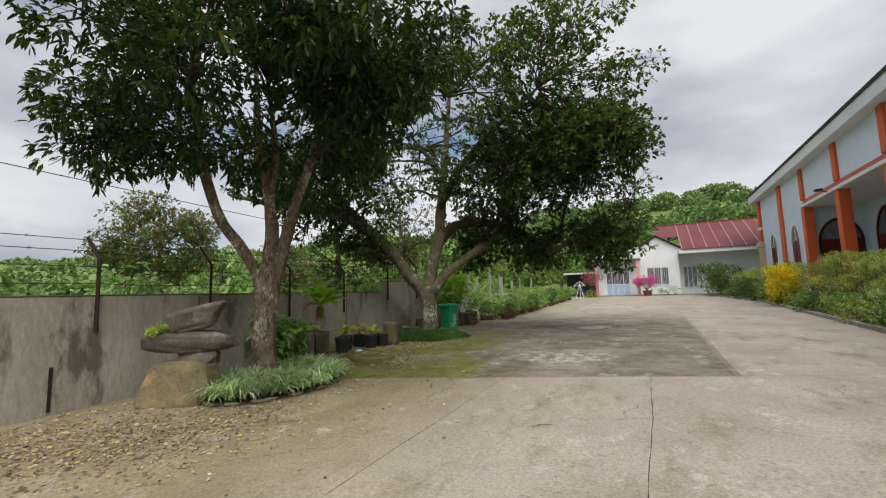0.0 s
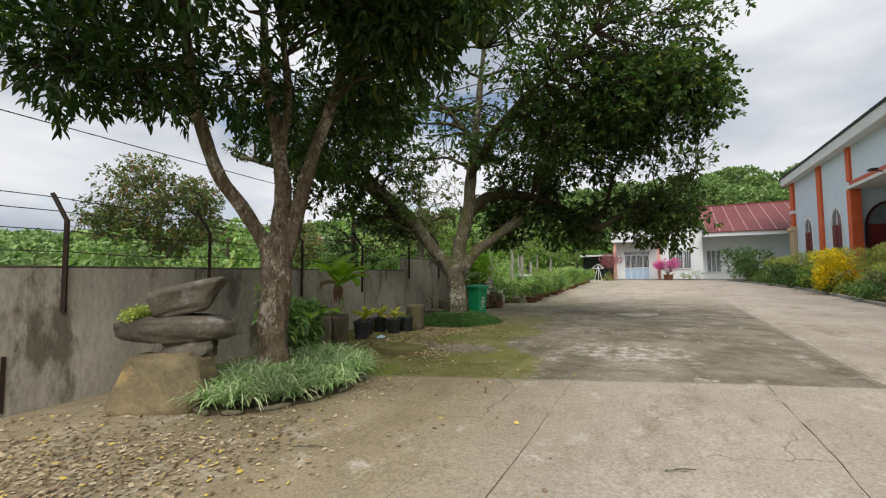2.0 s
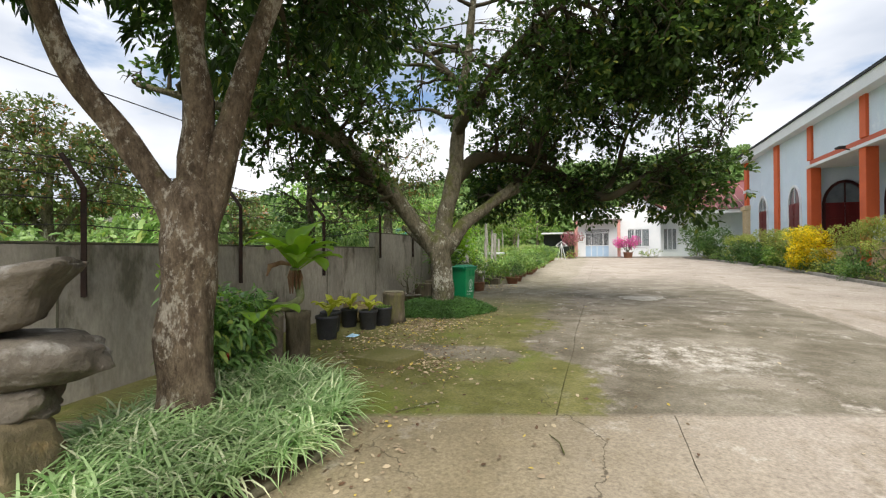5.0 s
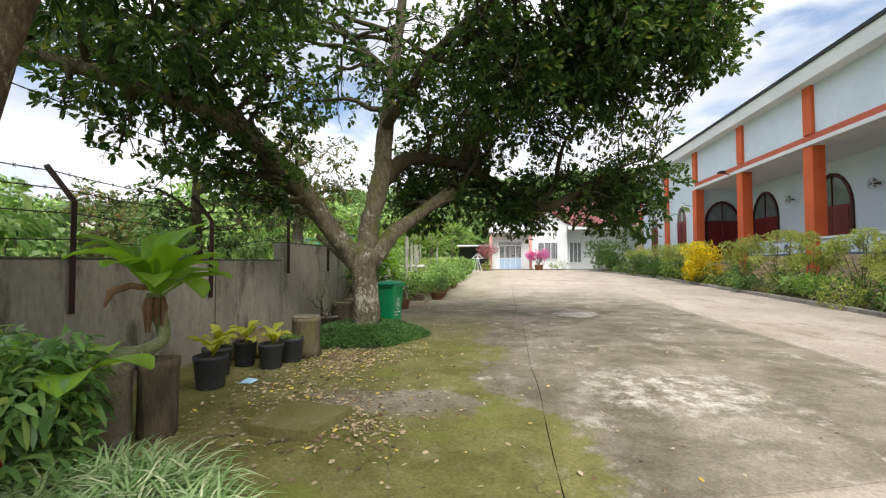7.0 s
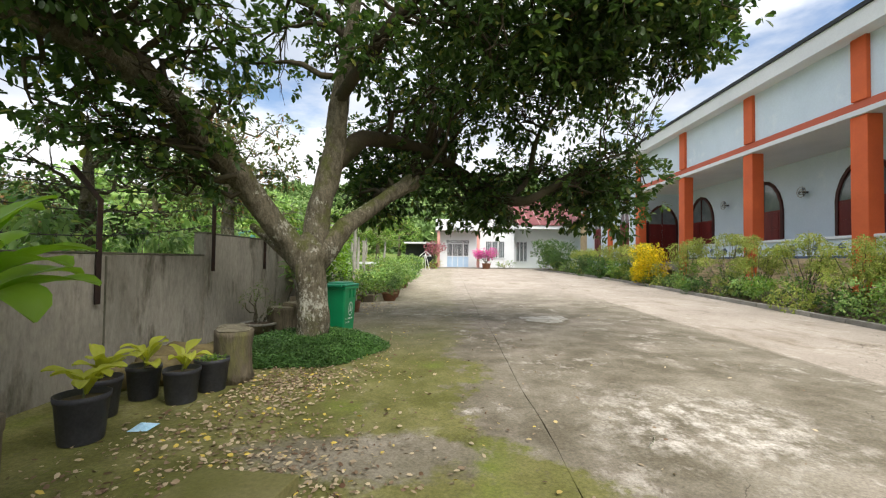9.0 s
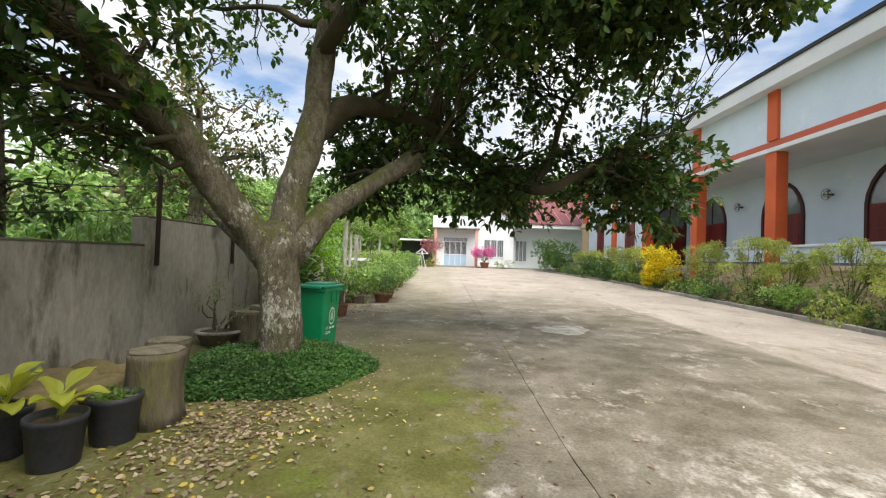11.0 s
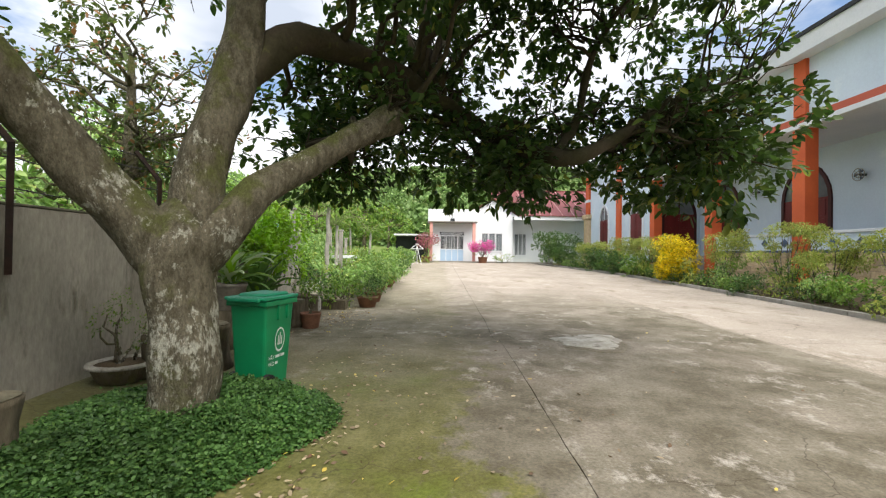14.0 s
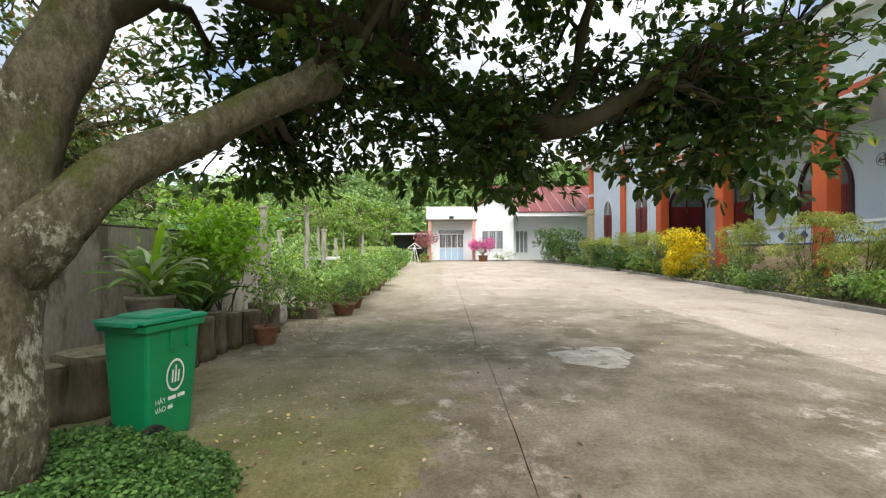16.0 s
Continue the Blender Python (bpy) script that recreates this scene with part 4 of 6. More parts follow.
def stone(g, centre, size, seed, yaw=0.0, rough=0.25, taper=0.0, sub=4, tilt=0.0, power=0.72):
    bm = bmesh.new()
    bmesh.ops.create_icosphere(bm, subdivisions=sub, radius=1)
    m = pose(*centre, tilt, 0, yaw)
    vs = []
    for v in bm.verts:
        p = v.co.copy()
        q = p + Vector((seed * 7.1, seed * 3.3, seed))
        d = 1 + rough * noise.noise(q * 1.1) + rough * 0.45 * noise.noise(q * 2.7) + rough * 0.3 * noise.noise(q * 5.3) + rough * 0.16 * noise.noise(q * 12)
        p = Vector([math.copysign(abs(c) ** power, c) for c in p]) * d
        k = 1 - taper * p.z
        p = Vector((p.x * size[0] * k, p.y * size[1] * k, p.z * size[2]))
        vs.append(m @ p)
    g.add(vs, [tuple(v.index for v in f.verts) for f in bm.faces])
    bm.free()


# ---- iron fence posts and barbed wire on the wall ----
POSTS = (3.54, 5.42, 7.43, 9.42, 11.62, 13.5)
for y in POSTS:
    up = 0.3 if y > 11.5 else 0.0
    p = thing("fence_post", (-7.72, y, 1.1 + up), "bent rusty iron post fixed to the boundary wall", "fence post", "fence posts")
    Geo().tube([(-7.715, y, 1.08 + up), (-7.715, y, 2.2 + up), (-7.99, y - 0.05, 2.56 + up)], 0.033, 4).make("bar", M_IRON, p)
wires = thing("barbed_wire", (-7.75, 3.5, 1.9), "four sagging strands of rusty barbed wire", "fence wire")
for k, (dx, z) in enumerate(((0, 1.82), (0, 2.08), (-0.13, 2.33), (-0.26, 2.52))):
    g = Geo()
    ys = (-6.0,) + POSTS + (16.5,)
    for a, b in zip(ys[:-1], ys[1:]):
        ua, ub = (0.3 if a > 11.5 else 0), (0.3 if b > 11.5 else 0)
        pts = curve_pts((-7.72 + dx, a, z + ua), (-7.72 + dx, b, z + ub), 12, -0.03)
        g.tube(pts, 0.006, 4)
        for q in pts[1:-1]:
            g.tube([q + Vector((0, -0.015, -0.022)), q + Vector((0, 0.015, 0.022))], 0.0035, 3)
            g.tube([q + Vector((0, 0.012, -0.022)), q + Vector((0, -0.012, 0.022))], 0.0035, 3)
    g.make("strand", M_WIRE, wires)
Geo().box(-7.752, -7.735, 3.02, 3.06, 0.0, 0.62).make("wall_crack_seam", M_IRON, wall, "dark vertical seam")

# ---- stacked stones ----
stack = thing("stacked_stones", (-5.95, 3.9, 0.0), "three weathered boulders balanced on one another by the wall", "rock sculpture")
g = Geo()
stone(g, (-5.93, 3.8, 0.37), (0.44, 0.3, 0.33), 2, 27, 0.16, 0.22, power=0.42)
g.make("base_boulder", M_ROCK2, stack, "brown trapezoid boulder", True)
g = Geo()
stone(g, (-5.85, 3.98, 0.70), (0.25, 0.19, 0.11), 5, 40, 0.3, power=0.55)
g.make("neck_stone", M_ROCK, stack, "", True)
g = Geo()
stone(g, (-5.97, 3.92, 0.93), (0.6, 0.34, 0.15), 9, 50, 0.18)
g.make("plate_stone", M_ROCK, stack, "flat grey slab stone", True)
g = Geo()
stone(g, (-5.92, 3.93, 1.26), (0.31, 0.25, 0.17), 13, 50, 0.14, -0.16, power=0.4)
for i, v in enumerate(g.v):
    d = (v[0] + 5.9) * 0.64 + (v[1] - 3.95) * 0.77
    f = (v[2] - 1.26) / 0.17
    far = max(0.0, d) * max(0.0, f) * 0.4
    g.v[i] = (v[0] + 0.64 * far, v[1] + 0.77 * far, v[2] + 0.24 * d + 0.05 * max(0.0, d) * f)
g.make("top_stone", M_ROCK, stack, "wedge-shaped grey stone", True)
succ = thing("succulent", (-6.2, 3.55, 1.0), "low pale green succulent growing on the flat stone", "succulent")
C = [(-6.2 + random.gauss(0, 0.085), 3.6 + random.gauss(0, 0.085), 1.07 + rnd(0, 0.06)) for _ in range(22)]
foliage("foliage", C, [0.06] * 22, 5200, 0.026, L_SUCC, succ, "", 5, 0.6, 0.0, 0.5, 0.7)


# ---- planted bed under the forked tree ----
def bed1_edge(a):
    """Outline of the bed by angle."""
    r = 1.0 + 0.06 * math.sin(3 * a + 1)
    return -5.36 + 0.78 * r * math.cos(a) - 0.12 * math.sin(a), 5.02 + 1.2 * r * math.sin(a)


edging = thing("bed_edging", (-5.4, 4.9, 0.1), "low mossy rim of rough stones round the planted bed", "edging")
for k in range(34):
    a = 2 * math.pi * k / 34
    x, y = bed1_edge(a)
    if x < -6.1 or k % 5 in (1, 3):
        continue
    g = Geo()
    stone(g, (x, y, ground_z(x, y) + 0.025), (0.032, 0.1, 0.026), k, math.degrees(math.atan2(1.42 * math.cos(a), -0.86 * math.sin(a))) + 90, 0.3, sub=2)
    g.make("edging_stone", M_EDGE, edging, "", True)
soil = Geo()
ring = [bed1_edge(2 * math.pi * k / 40) for k in range(40)]
soil.add([(-5.42, 4.92, ground_z(-5.42, 4.92) + 0.1)] + [(x, y, ground_z(x, y) + 0.01) for x, y in ring], [(0, 1 + k, 1 + (k + 1) % 40) for k in range(40)])
tagged(soil.make("bed_soil", M_SOIL), "dark damp soil of the planted bed", "soil", kind="structure")
spider = thing("spider_plants", (-5.4, 4.9, 0.12), "dense striped spider plants filling the bed", "spider plants", kind="stuff")
P, A, L, LI = [], [], [], []
for _ in range(440):
    a, rr = rnd(0, 6.283), math.sqrt(rnd(0, 1))
    ex, ey = bed1_edge(a)
    x, y = -5.42 + (ex + 5.42) * rr * 0.97, 4.92 + (ey - 4.92) * rr * 0.97
    if math.hypot(x + 5.72, y - 5.0) < 0.27:
        continue
    for k in range(15):
        P.append((x, y, ground_z(x, y) + 0.06))
        A.append(rnd(0, 6.283))
        L.append(rnd(0.28, 0.52))
        LI.append(rnd(0.75, 1.45))
blades("strap_leaves", np.array(P), np.array(A), np.array(L), np.full(len(P), 0.021), np.array(LI), L_SPIDER, spider, "", 4, 1.9)

# broad-leaved shrub between the trunk and the tall pots
gsh = shrub("shrub", (-6.3, 5.85), 1.2, 0.42, L_GLOSS, "deep green shrub with long pointed leaves beside the tree", "shrub", "", 34, 0.14, 430, 0.02, 0.26, 8, None, 6, 0.45)
shrub("shrub", (-6.6, 5.65), 1.5, 0.32, L_BANANA, "light green upright shrub against the wall", "shrub", "", 6, 0.11, 170, 0.3, 0.3, 5)


M_RED = material("red_bloom", (0.62, 0.03, 0.05), (0.5, 0.02, 0.04), 0.6, 8, 40, 0.1)
Geo().tube([(-6.1, 5.72, 0.5), (-6.09, 5.71, 0.55), (-6.08, 5.7, 0.6)], [0.006, 0.015, 0.004], 7).make("bloom", M_RED, gsh, "single red bloom", True)


# ---- tall planters and the broad-leaved plant ----
def round_pot(name, x, y, h, r, mat, label, category="pot", group="", taper=0.8, wall_t=0.03, wob=0.0, z=None, fill=M_SOIL):
    z = at_z(x, y) if z is None else z
    th = thing(name, (x, y, z), label, category, group)
    Geo().lathe(x, y, [(r * taper * 0.96, z), (r * taper, z + 0.01), (r * 0.985, z + h * 0.86), (r * 1.03, z + h * 0.88), (r * 1.04, z + h), (r * 1.04 - wall_t, z + h), (r - wall_t - 0.01, z + h * 0.86)], 24, wob).make("body", mat, th, "", True)
    Geo().lathe(x, y, [(r - wall_t - 0.012, z + h * 0.8), (r - wall_t - 0.012, z + h * 0.87), (r * 0.4, z + h * 0.9)], 20, 0.05).make("soil", fill, th, "dark potting soil", True)
    return th


round_pot("tall_planter", -6.57, 6.72, 0.64, 0.195, M_PLANTER, "tall mossy concrete planter beside the shrub", "planter", "tall planters", 0.97, 0.04, 0.06)
round_pot("tall_planter", -6.3, 6.96, 0.62, 0.15, M_STUMP, "tall reddish brown concrete planter", "planter", "tall planters", 0.95, 0.04, 0.06)
ban = thing("broadleaf_plant", (-6.36, 6.72, 0.8), "plant with a curved ringed stem and broad fresh green leaves", "potted plant")
pts, rad = smooth_line([(-6.64, 6.72, 0.74, 0.05), (-6.54, 6.78, 0.84, 0.058), (-6.4, 6.88, 0.86, 0.058), (-6.28, 6.96, 0.94, 0.05), (-6.28, 6.97, 1.06, 0.05), (-6.29, 6.93, 1.2, 0.062), (-6.3, 6.9, 1.34, 0.05)], 6)
Geo().tube(pts, rad, 12, 0.25).make("stem", M_GREEN_STEM, ban, "green ringed stem", True)
g = Geo()
for k in range(9):
    a = k * 0.7
    q = Vector((-6.3 + 0.05 * math.cos(a), 6.91 + 0.05 * math.sin(a), 1.3))
    e = Vector((math.cos(a), math.sin(a), 0))
    g.tube([q, q + e * 0.022 + Vector((0, 0, -0.08)), q + e * 0.012 + Vector((0, 0, -0.2 - 0.1 * rnd(0, 1)))], [0.02, 0.024, 0.008], 5)
g.tube([(-6.33, 6.95, 1.36), (-6.42, 6.8, 1.4), (-6.5, 6.7, 1.36), (-6.52, 6.67, 1.24)], [0.015, 0.03, 0.035, 0.008], 6)
g.make("dry_husk", M_HUSK, ban, "dry brown leaf bases", True)


def broad_leaf(base, az, lift, length, width, mat, parent, curl=1.0):
    """One large leaf with a raised midrib and a wavy, folded blade."""
    n, w = 10, 4
    p = Vector(base)
    h = Vector((math.cos(az), math.sin(az), 0))
    s = Vector((-math.sin(az), math.cos(az), 0))
    vs, fs = [], []
    for k in range(n + 1):
        t = k / n
        a = lift - curl * t * t
        if k:
            p = p + (h * math.cos(a) + Vector((0, 0, 1)) * math.sin(a)) * (length / n)
        nor = Vector((0, 0, 1)) * math.cos(a) - h * math.sin(a)
        ww = width * (0.08 if t < 0.18 else (math.sin(math.pi * min(1, (t - 0.12) / 0.88) ** 1.35) ** 0.7)) * 0.5 + 0.006
        for j in range(-w, w + 1):
            u = j / w
            wave = 0.012 * math.sin(9 * t + 5 * u + az * 3)
            vs.append(p + s * ww * u + nor * (abs(u) * ww * 0.26 + wave * abs(u)))
    m = 2 * w + 1
    fs = [(k * m + j, k * m + j + 1, (k + 1) * m + j + 1, (k + 1) * m + j) for k in range(n) for j in range(2 * w)]
    return Geo().add(vs, fs).make("leaf", mat, parent, "", True)


for k in range(19):
    broad_leaf((-6.3, 6.9, 1.27 + 0.006 * k), k * 2.4 + 0.3, (0.65, 1.4, 1.05, 0.85, 1.2)[k % 5] + rnd(-0.1, 0.12), rnd(0.58, 0.78), rnd(0.2, 0.27), L_BANANA, ban, rnd(0.8, 1.6))
for k, (az_, li) in enumerate(((0.2, 0.5), (2.0, 0.6), (4.2, 0.9), (5.4, 0.4), (3.1, 0.3))):
    broad_leaf((-6.15, 6.15, 0.85), az_, li, 0.5, 0.24, L_BANANA, ban, 1.0)


# ---- black nursery pots with yellow-green seedlings ----
def nursery(x, y, h, r, leaves):
    th = round_pot("nursery_pot", x, y, h, r, M_BLACK, "black plastic nursery pot with a yellow-green seedling" if leaves else "black plastic nursery pot with bare soil and litter", "plant pot", "nursery pots", 0.82, 0.012)
    z = at_z(x, y) + h * 0.88
    if leaves:
        Geo().tube(curve_pts((x, y, z), (x + 0.02, y, z + 0.16), 4, 0, 0.01), [0.011, 0.01, 0.009, 0.008, 0.006], 6).make("stem", M_GREEN_STEM, th, "", True)
        for k in range(leaves):
            broad_leaf((x + 0.02, y, z + 0.03 + 0.13 * k / leaves), k * 2.4 + x, rnd(0.5, 1.2), rnd(0.22, 0.34), rnd(0.085, 0.12), L_YELLOWISH, th, rnd(0.8, 1.5))
    return th


nursery(-6.74, 8.16, 0.36, 0.175, 9)
nursery(-7.0, 8.62, 0.34, 0.17, 7)
nursery(-6.95, 9.1, 0.32, 0.15, 8)
nursery(-6.52, 9.02, 0.32, 0.16, 7)
sprout = nursery(-6.43, 9.38, 0.33, 0.165, 0)
foliage("sprouts", [(-6.43 + rnd(-0.09, 0.09), 9.38 + rnd(-0.09, 0.09), at_z(-6.43, 9.38) + 0.31) for _ in range(9)], [0.045] * 9, 3000, 0.04, L_MID, sprout, "small green sprouts", 4, 0.5, 0.1, 0.45, 0.5)
for k, (x, y, sx) in enumerate(((-7.15, 9.55, 0.24), (-7.4, 10.0, 0.26), (-7.05, 10.05, 0.2), (-7.45, 10.45, 0.22), (-7.1, 10.5, 0.2), (-7.4, 9.3, 0.2))):
    g = Geo()
    stone(g, (x, y, ground_z(x, y) + sx * 0.55), (sx, sx * 0.8, sx * 0.62), k + 30, k * 50, 0.22, sub=3)
    tagged(g.make("round_stone", M_STONE_MOSS, smooth=True), "rounded mossy brown stone lying by the wall", "stone", "mossy stones")


def stump(x, y, h, r, tilt=0.0, label="weathered cut tree stump standing on end"):
    z = at_z(x, y)
    th = thing("tree_stump", (x, y, z), label, "stump", "tree stumps")
    prof = [(r * 1.05, z - 0.01), (r * 0.97, z + h * 0.2), (r * 0.93, z + h * 0.6), (r * 1.0, z + h * 0.9), (r * 1.0, z + h)]
    Geo().lathe(x, y, prof, 32, 0.2).make("bark", M_STUMP, th, "", True)
    Geo().lathe(x, y, [(r * 0.9, z + h - 0.01), (r * 0.93, z + h + 0.012), (r * 0.5, z + h + 0.016)], 32, 0.2).make("cut_face", M_STUMP_TOP, th, "grey ringed cut face")
    return th


stump(-6.38, 9.72, 0.56, 0.21)
stump(-6.86, 10.62, 0.44, 0.2)
stump(-6.98, 12.62, 0.44, 0.24)
stump(-6.75, 12.85, 0.5, 0.3, 0, "broad gnarled stump standing by the bin")
for k in range(7):
    stump(-6.78 + 0.04 * k + rnd(-0.05, 0.05), 14.1 + 0.33 * k, rnd(0.42, 0.55), rnd(0.13, 0.17), 0, "short weathered log post edging the yard")

# loose square paver
g = Geo()
pav = [(-5.6, 7.05), (-4.98, 6.98), (-4.85, 7.56), (-5.5, 7.62)]
g.add([(x, y, ground_z(x, y) - 0.01) for x, y in pav] + [(x, y, ground_z(x, y) + 0.09) for x, y in pav], [(3, 2, 1, 0), (4, 5, 6, 7), (0, 1, 5, 4), (1, 2, 6, 5), (2, 3, 7, 6), (3, 0, 4, 7)])
tagged(g.make("loose_paver", M_MOSS, bevel=0.008), "loose mossy square concrete paver lying on the yard", "paver")
g = Geo()
g.add([(-6.5, 8.3, 0.2), (-6.35, 8.32, 0.2), (-6.33, 8.45, 0.215), (-6.48, 8.43, 0.225), (-6.42, 8.37, 0.25)], [(0, 1, 4), (1, 2, 4), (2, 3, 4), (3, 0, 4)])
tagged(g.make("plastic_bag", M_BLUEBAG), "crumpled light blue plastic scrap on the ground", "litter")

# bowl with a bonsai
bowl = thing("bonsai_bowl", (-7.3, 12.4, 0.26), "shallow grey bowl with a small bonsai by the wall", "bonsai")
Geo().lathe(-7.3, 12.4, [(0.17, 0.25), (0.22, 0.28), (0.28, 0.41), (0.29, 0.43), (0.24, 0.43), (0.22, 0.4)], 28).make("bowl", M_STUMP, bowl, "dark stained bowl", True)
Geo().lathe(-7.3, 12.4, [(0.29, 0.425), (0.315, 0.43), (0.315, 0.46), (0.255, 0.462), (0.245, 0.43)], 28).make("rim", M_PATCH, bowl, "pale worn rim", True)
Geo().lathe(-7.3, 12.4, [(0.245, 0.4), (0.245, 0.44), (0.1, 0.455)], 20, 0.1).make("soil", M_SOIL, bowl, "", True)
stems(bowl, (-7.3, 12.4, 0.44), [(-7.4, 12.3, 0.95), (-7.15, 12.5, 0.85), (-7.3, 12.35, 1.05), (-7.0, 12.3, 0.75), (-7.55, 12.4, 0.8)], 0.02)
foliage("foliage", [(-7.4, 12.3, 0.95), (-7.15, 12.45, 0.85), (-7.3, 12.35, 1.05), (-7.0, 12.3, 0.75), (-7.5, 12.4, 0.85)], [0.17] * 5, 700, 0.028, L_MID, bowl, "", 5)

# ---- ground cover round the broad tree ----
cover = thing("ground_cover", (-6.05, 11.2, 0.26), "low dense dark green ground cover round the tree", "ground cover", kind="stuff")
P = []
while len(P) < 15000:
    a, rr = rnd(0, 6.283), math.sqrt(rnd(0, 1))
    edge = 1.0 + 0.1 * math.sin(2 * a + 0.6) + 0.06 * math.sin(5 * a)
    x, y = -6.0 + 1.02 * rr * edge * math.cos(a), 11.2 + 1.1 * rr * edge * math.sin(a)
    if x < -7.2:
        continue
    h = 0.24 * (1 - rr ** 4) + 0.05 * noise.noise(Vector((x * 5, y * 5, 0)))
    P.append((x, y, ground_z(x, y) + max(0.01, h * rnd(0.55, 1.0))))
P = np.repeat(np.array(P), 5, 0)
way = unit(ball(len(P)) * np.array([1, 1, 0.4]) + np.array([0, 0, 0.45]))
ln = rng.uniform(0.02, 0.04, len(P))
v, f = leaf_arrays(P + rng.normal(0, 0.018, P.shape), way, ln, ln * 0.62, 0.2, 0.42, True)
bulk("leaves", v, f, L_COVER, cover)
g = Geo()
g.lathe(-6.0, 11.2, [(1.0, 0.2), (0.95, 0.24), (0.8, 0.28), (0.4, 0.32), (0.2, 0.33)], 40, 0.12)
tagged(g.make("bed_mound", M_SOIL, smooth=True), "dark soil mound round the tree", "soil", kind="structure")

# ---- wheeled bin ----
bin_ = thing("wheeled_bin", (-5.82, 12.25, 0.25), "green plastic wheeled rubbish bin with a closed lid", "bin")
BM = pose(-5.82, 12.25, 0.255, 0, 0, -14) @ Matrix.Diagonal((0.85, 0.84, 1.04, 1))


def bin_part(name, verts, faces, mat, parent, label="", bevel=0.0, smooth=False):
    return Geo().add([BM @ Vector(v) for v in verts], faces).make(name, mat, parent, label, smooth, bevel)


BOX = [(3, 2, 1, 0), (4, 5, 6, 7), (0, 1, 5, 4), (1, 2, 6, 5), (2, 3, 7, 6), (3, 0, 4, 7)]


def hexa(x0, x1, y0, y1, z0, z1, g=1.0):
    cx, cy = (x0 + x1) / 2, (y0 + y1) / 2
    lo = [(cx + (x - cx) * g, cy + (y - cy) * g, z0) for x, y in ((x0, y0), (x1, y0), (x1, y1), (x0, y1))]
    return lo + [(x, y, z1) for x, y in ((x0, y0), (x1, y0), (x1, y1), (x0, y1))]


body = bin_part("body", hexa(-0.235, 0.235, -0.27, 0.27, 0.02, 0.84, 0.8), BOX, M_BIN, bin_, "", 0.025)
bin_part("rim", hexa(-0.26, 0.26, -0.295, 0.3, 0.80, 0.85), BOX, M_BIN, bin_, "", 0.008)
lid = bin_part("lid", hexa(-0.27, 0.27, -0.32, 0.31, 0.855, 0.885) , BOX, M_LID, bin_, "", 0.01)
bin_part("lid_crown", hexa(-0.19, 0.19, -0.2, 0.24, 0.912, 0.885, 0.9)[4:] + hexa(-0.19, 0.19, -0.2, 0.24, 0.912, 0.885, 0.9)[:4], BOX, M_LID, lid, "", 0.01)
bin_part("lid_lip", hexa(-0.2, 0.2, -0.36, -0.31, 0.845, 0.88), BOX, M_LID, lid, "", 0.008)
for x in (-0.15, 0.15):
    bin_part("hinge", hexa(x - 0.03, x + 0.03, 0.29, 0.37, 0.83, 0.88), BOX, M_BIN, bin_, "", 0.006)
Geo().tube([BM @ Vector(p) for p in ((-0.22, 0.36, 0.86), (0.22, 0.36, 0.86))], 0.016, 8).make("handle", M_BIN, bin_, "", True)
for k, y in enumerate((-0.04, 0.13)):
    bin_part("rib", hexa(0.226, 0.25, y - 0.012, y + 0.012, 0.66, 0.82), BOX, M_BIN, body, "", 0.003)
for x in (-0.235, 0.205):
    w = Geo()
    w.tube([BM @ Vector((x - 0.005, -0.2, 0.09)), BM @ Vector((x + 0.045, -0.2, 0.09))], 0.095, 20)
    wh = w.make("wheel", M_RUBBER, bin_, "black rubber wheel")
    Geo().tube([BM @ Vector((x - 0.009, -0.2, 0.09)), BM @ Vector((x + 0.049, -0.2, 0.09))], 0.045, 14).make("hub", M_BLACK, wh)


def side_x(z):
    """Outer face of the bin's tapered flank."""
    return 0.235 * (0.8 + 0.2 * (z - 0.02) / 0.82) + 0.004


g = Geo()
for k in range(28):
    a0, a1 = 2 * math.pi * k / 28, 2 * math.pi * (k + 1) / 28
    q = []
    for a, r in ((a0, 0.092), (a1, 0.092), (a1, 0.078), (a0, 0.078)):
        zz = 0.47 + r * 1.25 * math.sin(a)
        q.append(BM @ Vector((side_x(zz), 0.02 + r * math.cos(a), zz)))
    g.add(q, [(0, 1, 2, 3)])
for y, h in ((-0.03, 0.07), (0.0, 0.1), (0.03, 0.06)):
    q = []
    for yy, zz in ((y - 0.009, 0.42), (y + 0.009, 0.42), (y + 0.012, 0.44 + h), (y - 0.004, 0.44 + h)):
        q.append(BM @ Vector((side_x(zz), 0.02 + yy, zz)))
    g.add(q, [(0, 1, 2, 3)])
g.make("emblem", M_PRINT, bin_, "pale round printed emblem")


def lettering(text, at, size, parent, mat):
    cu = bpy.data.curves.new("lettering", "FONT")
    cu.body, cu.size, cu.align_x = text, size, "LEFT"
    tmp = bpy.data.objects.new("lettering", cu)
    scene.collection.objects.link(tmp)
    me = bpy.data.meshes.new_from_object(tmp.evaluated_get(bpy.context.evaluated_depsgraph_get()))
    bpy.data.objects.remove(tmp)
    lean = math.degrees(math.atan2(0.235 * 0.2, 0.82))
    m = BM @ pose(*at, 0, 0, 0) @ pose(0, 0, 0, 90 , 0, 90) @ pose(0, 0, 0, -lean, 0, 0)
    me.transform(m)
    me.materials.append(mat)
    return hang(new("lettering", me), parent, "white printed lettering")


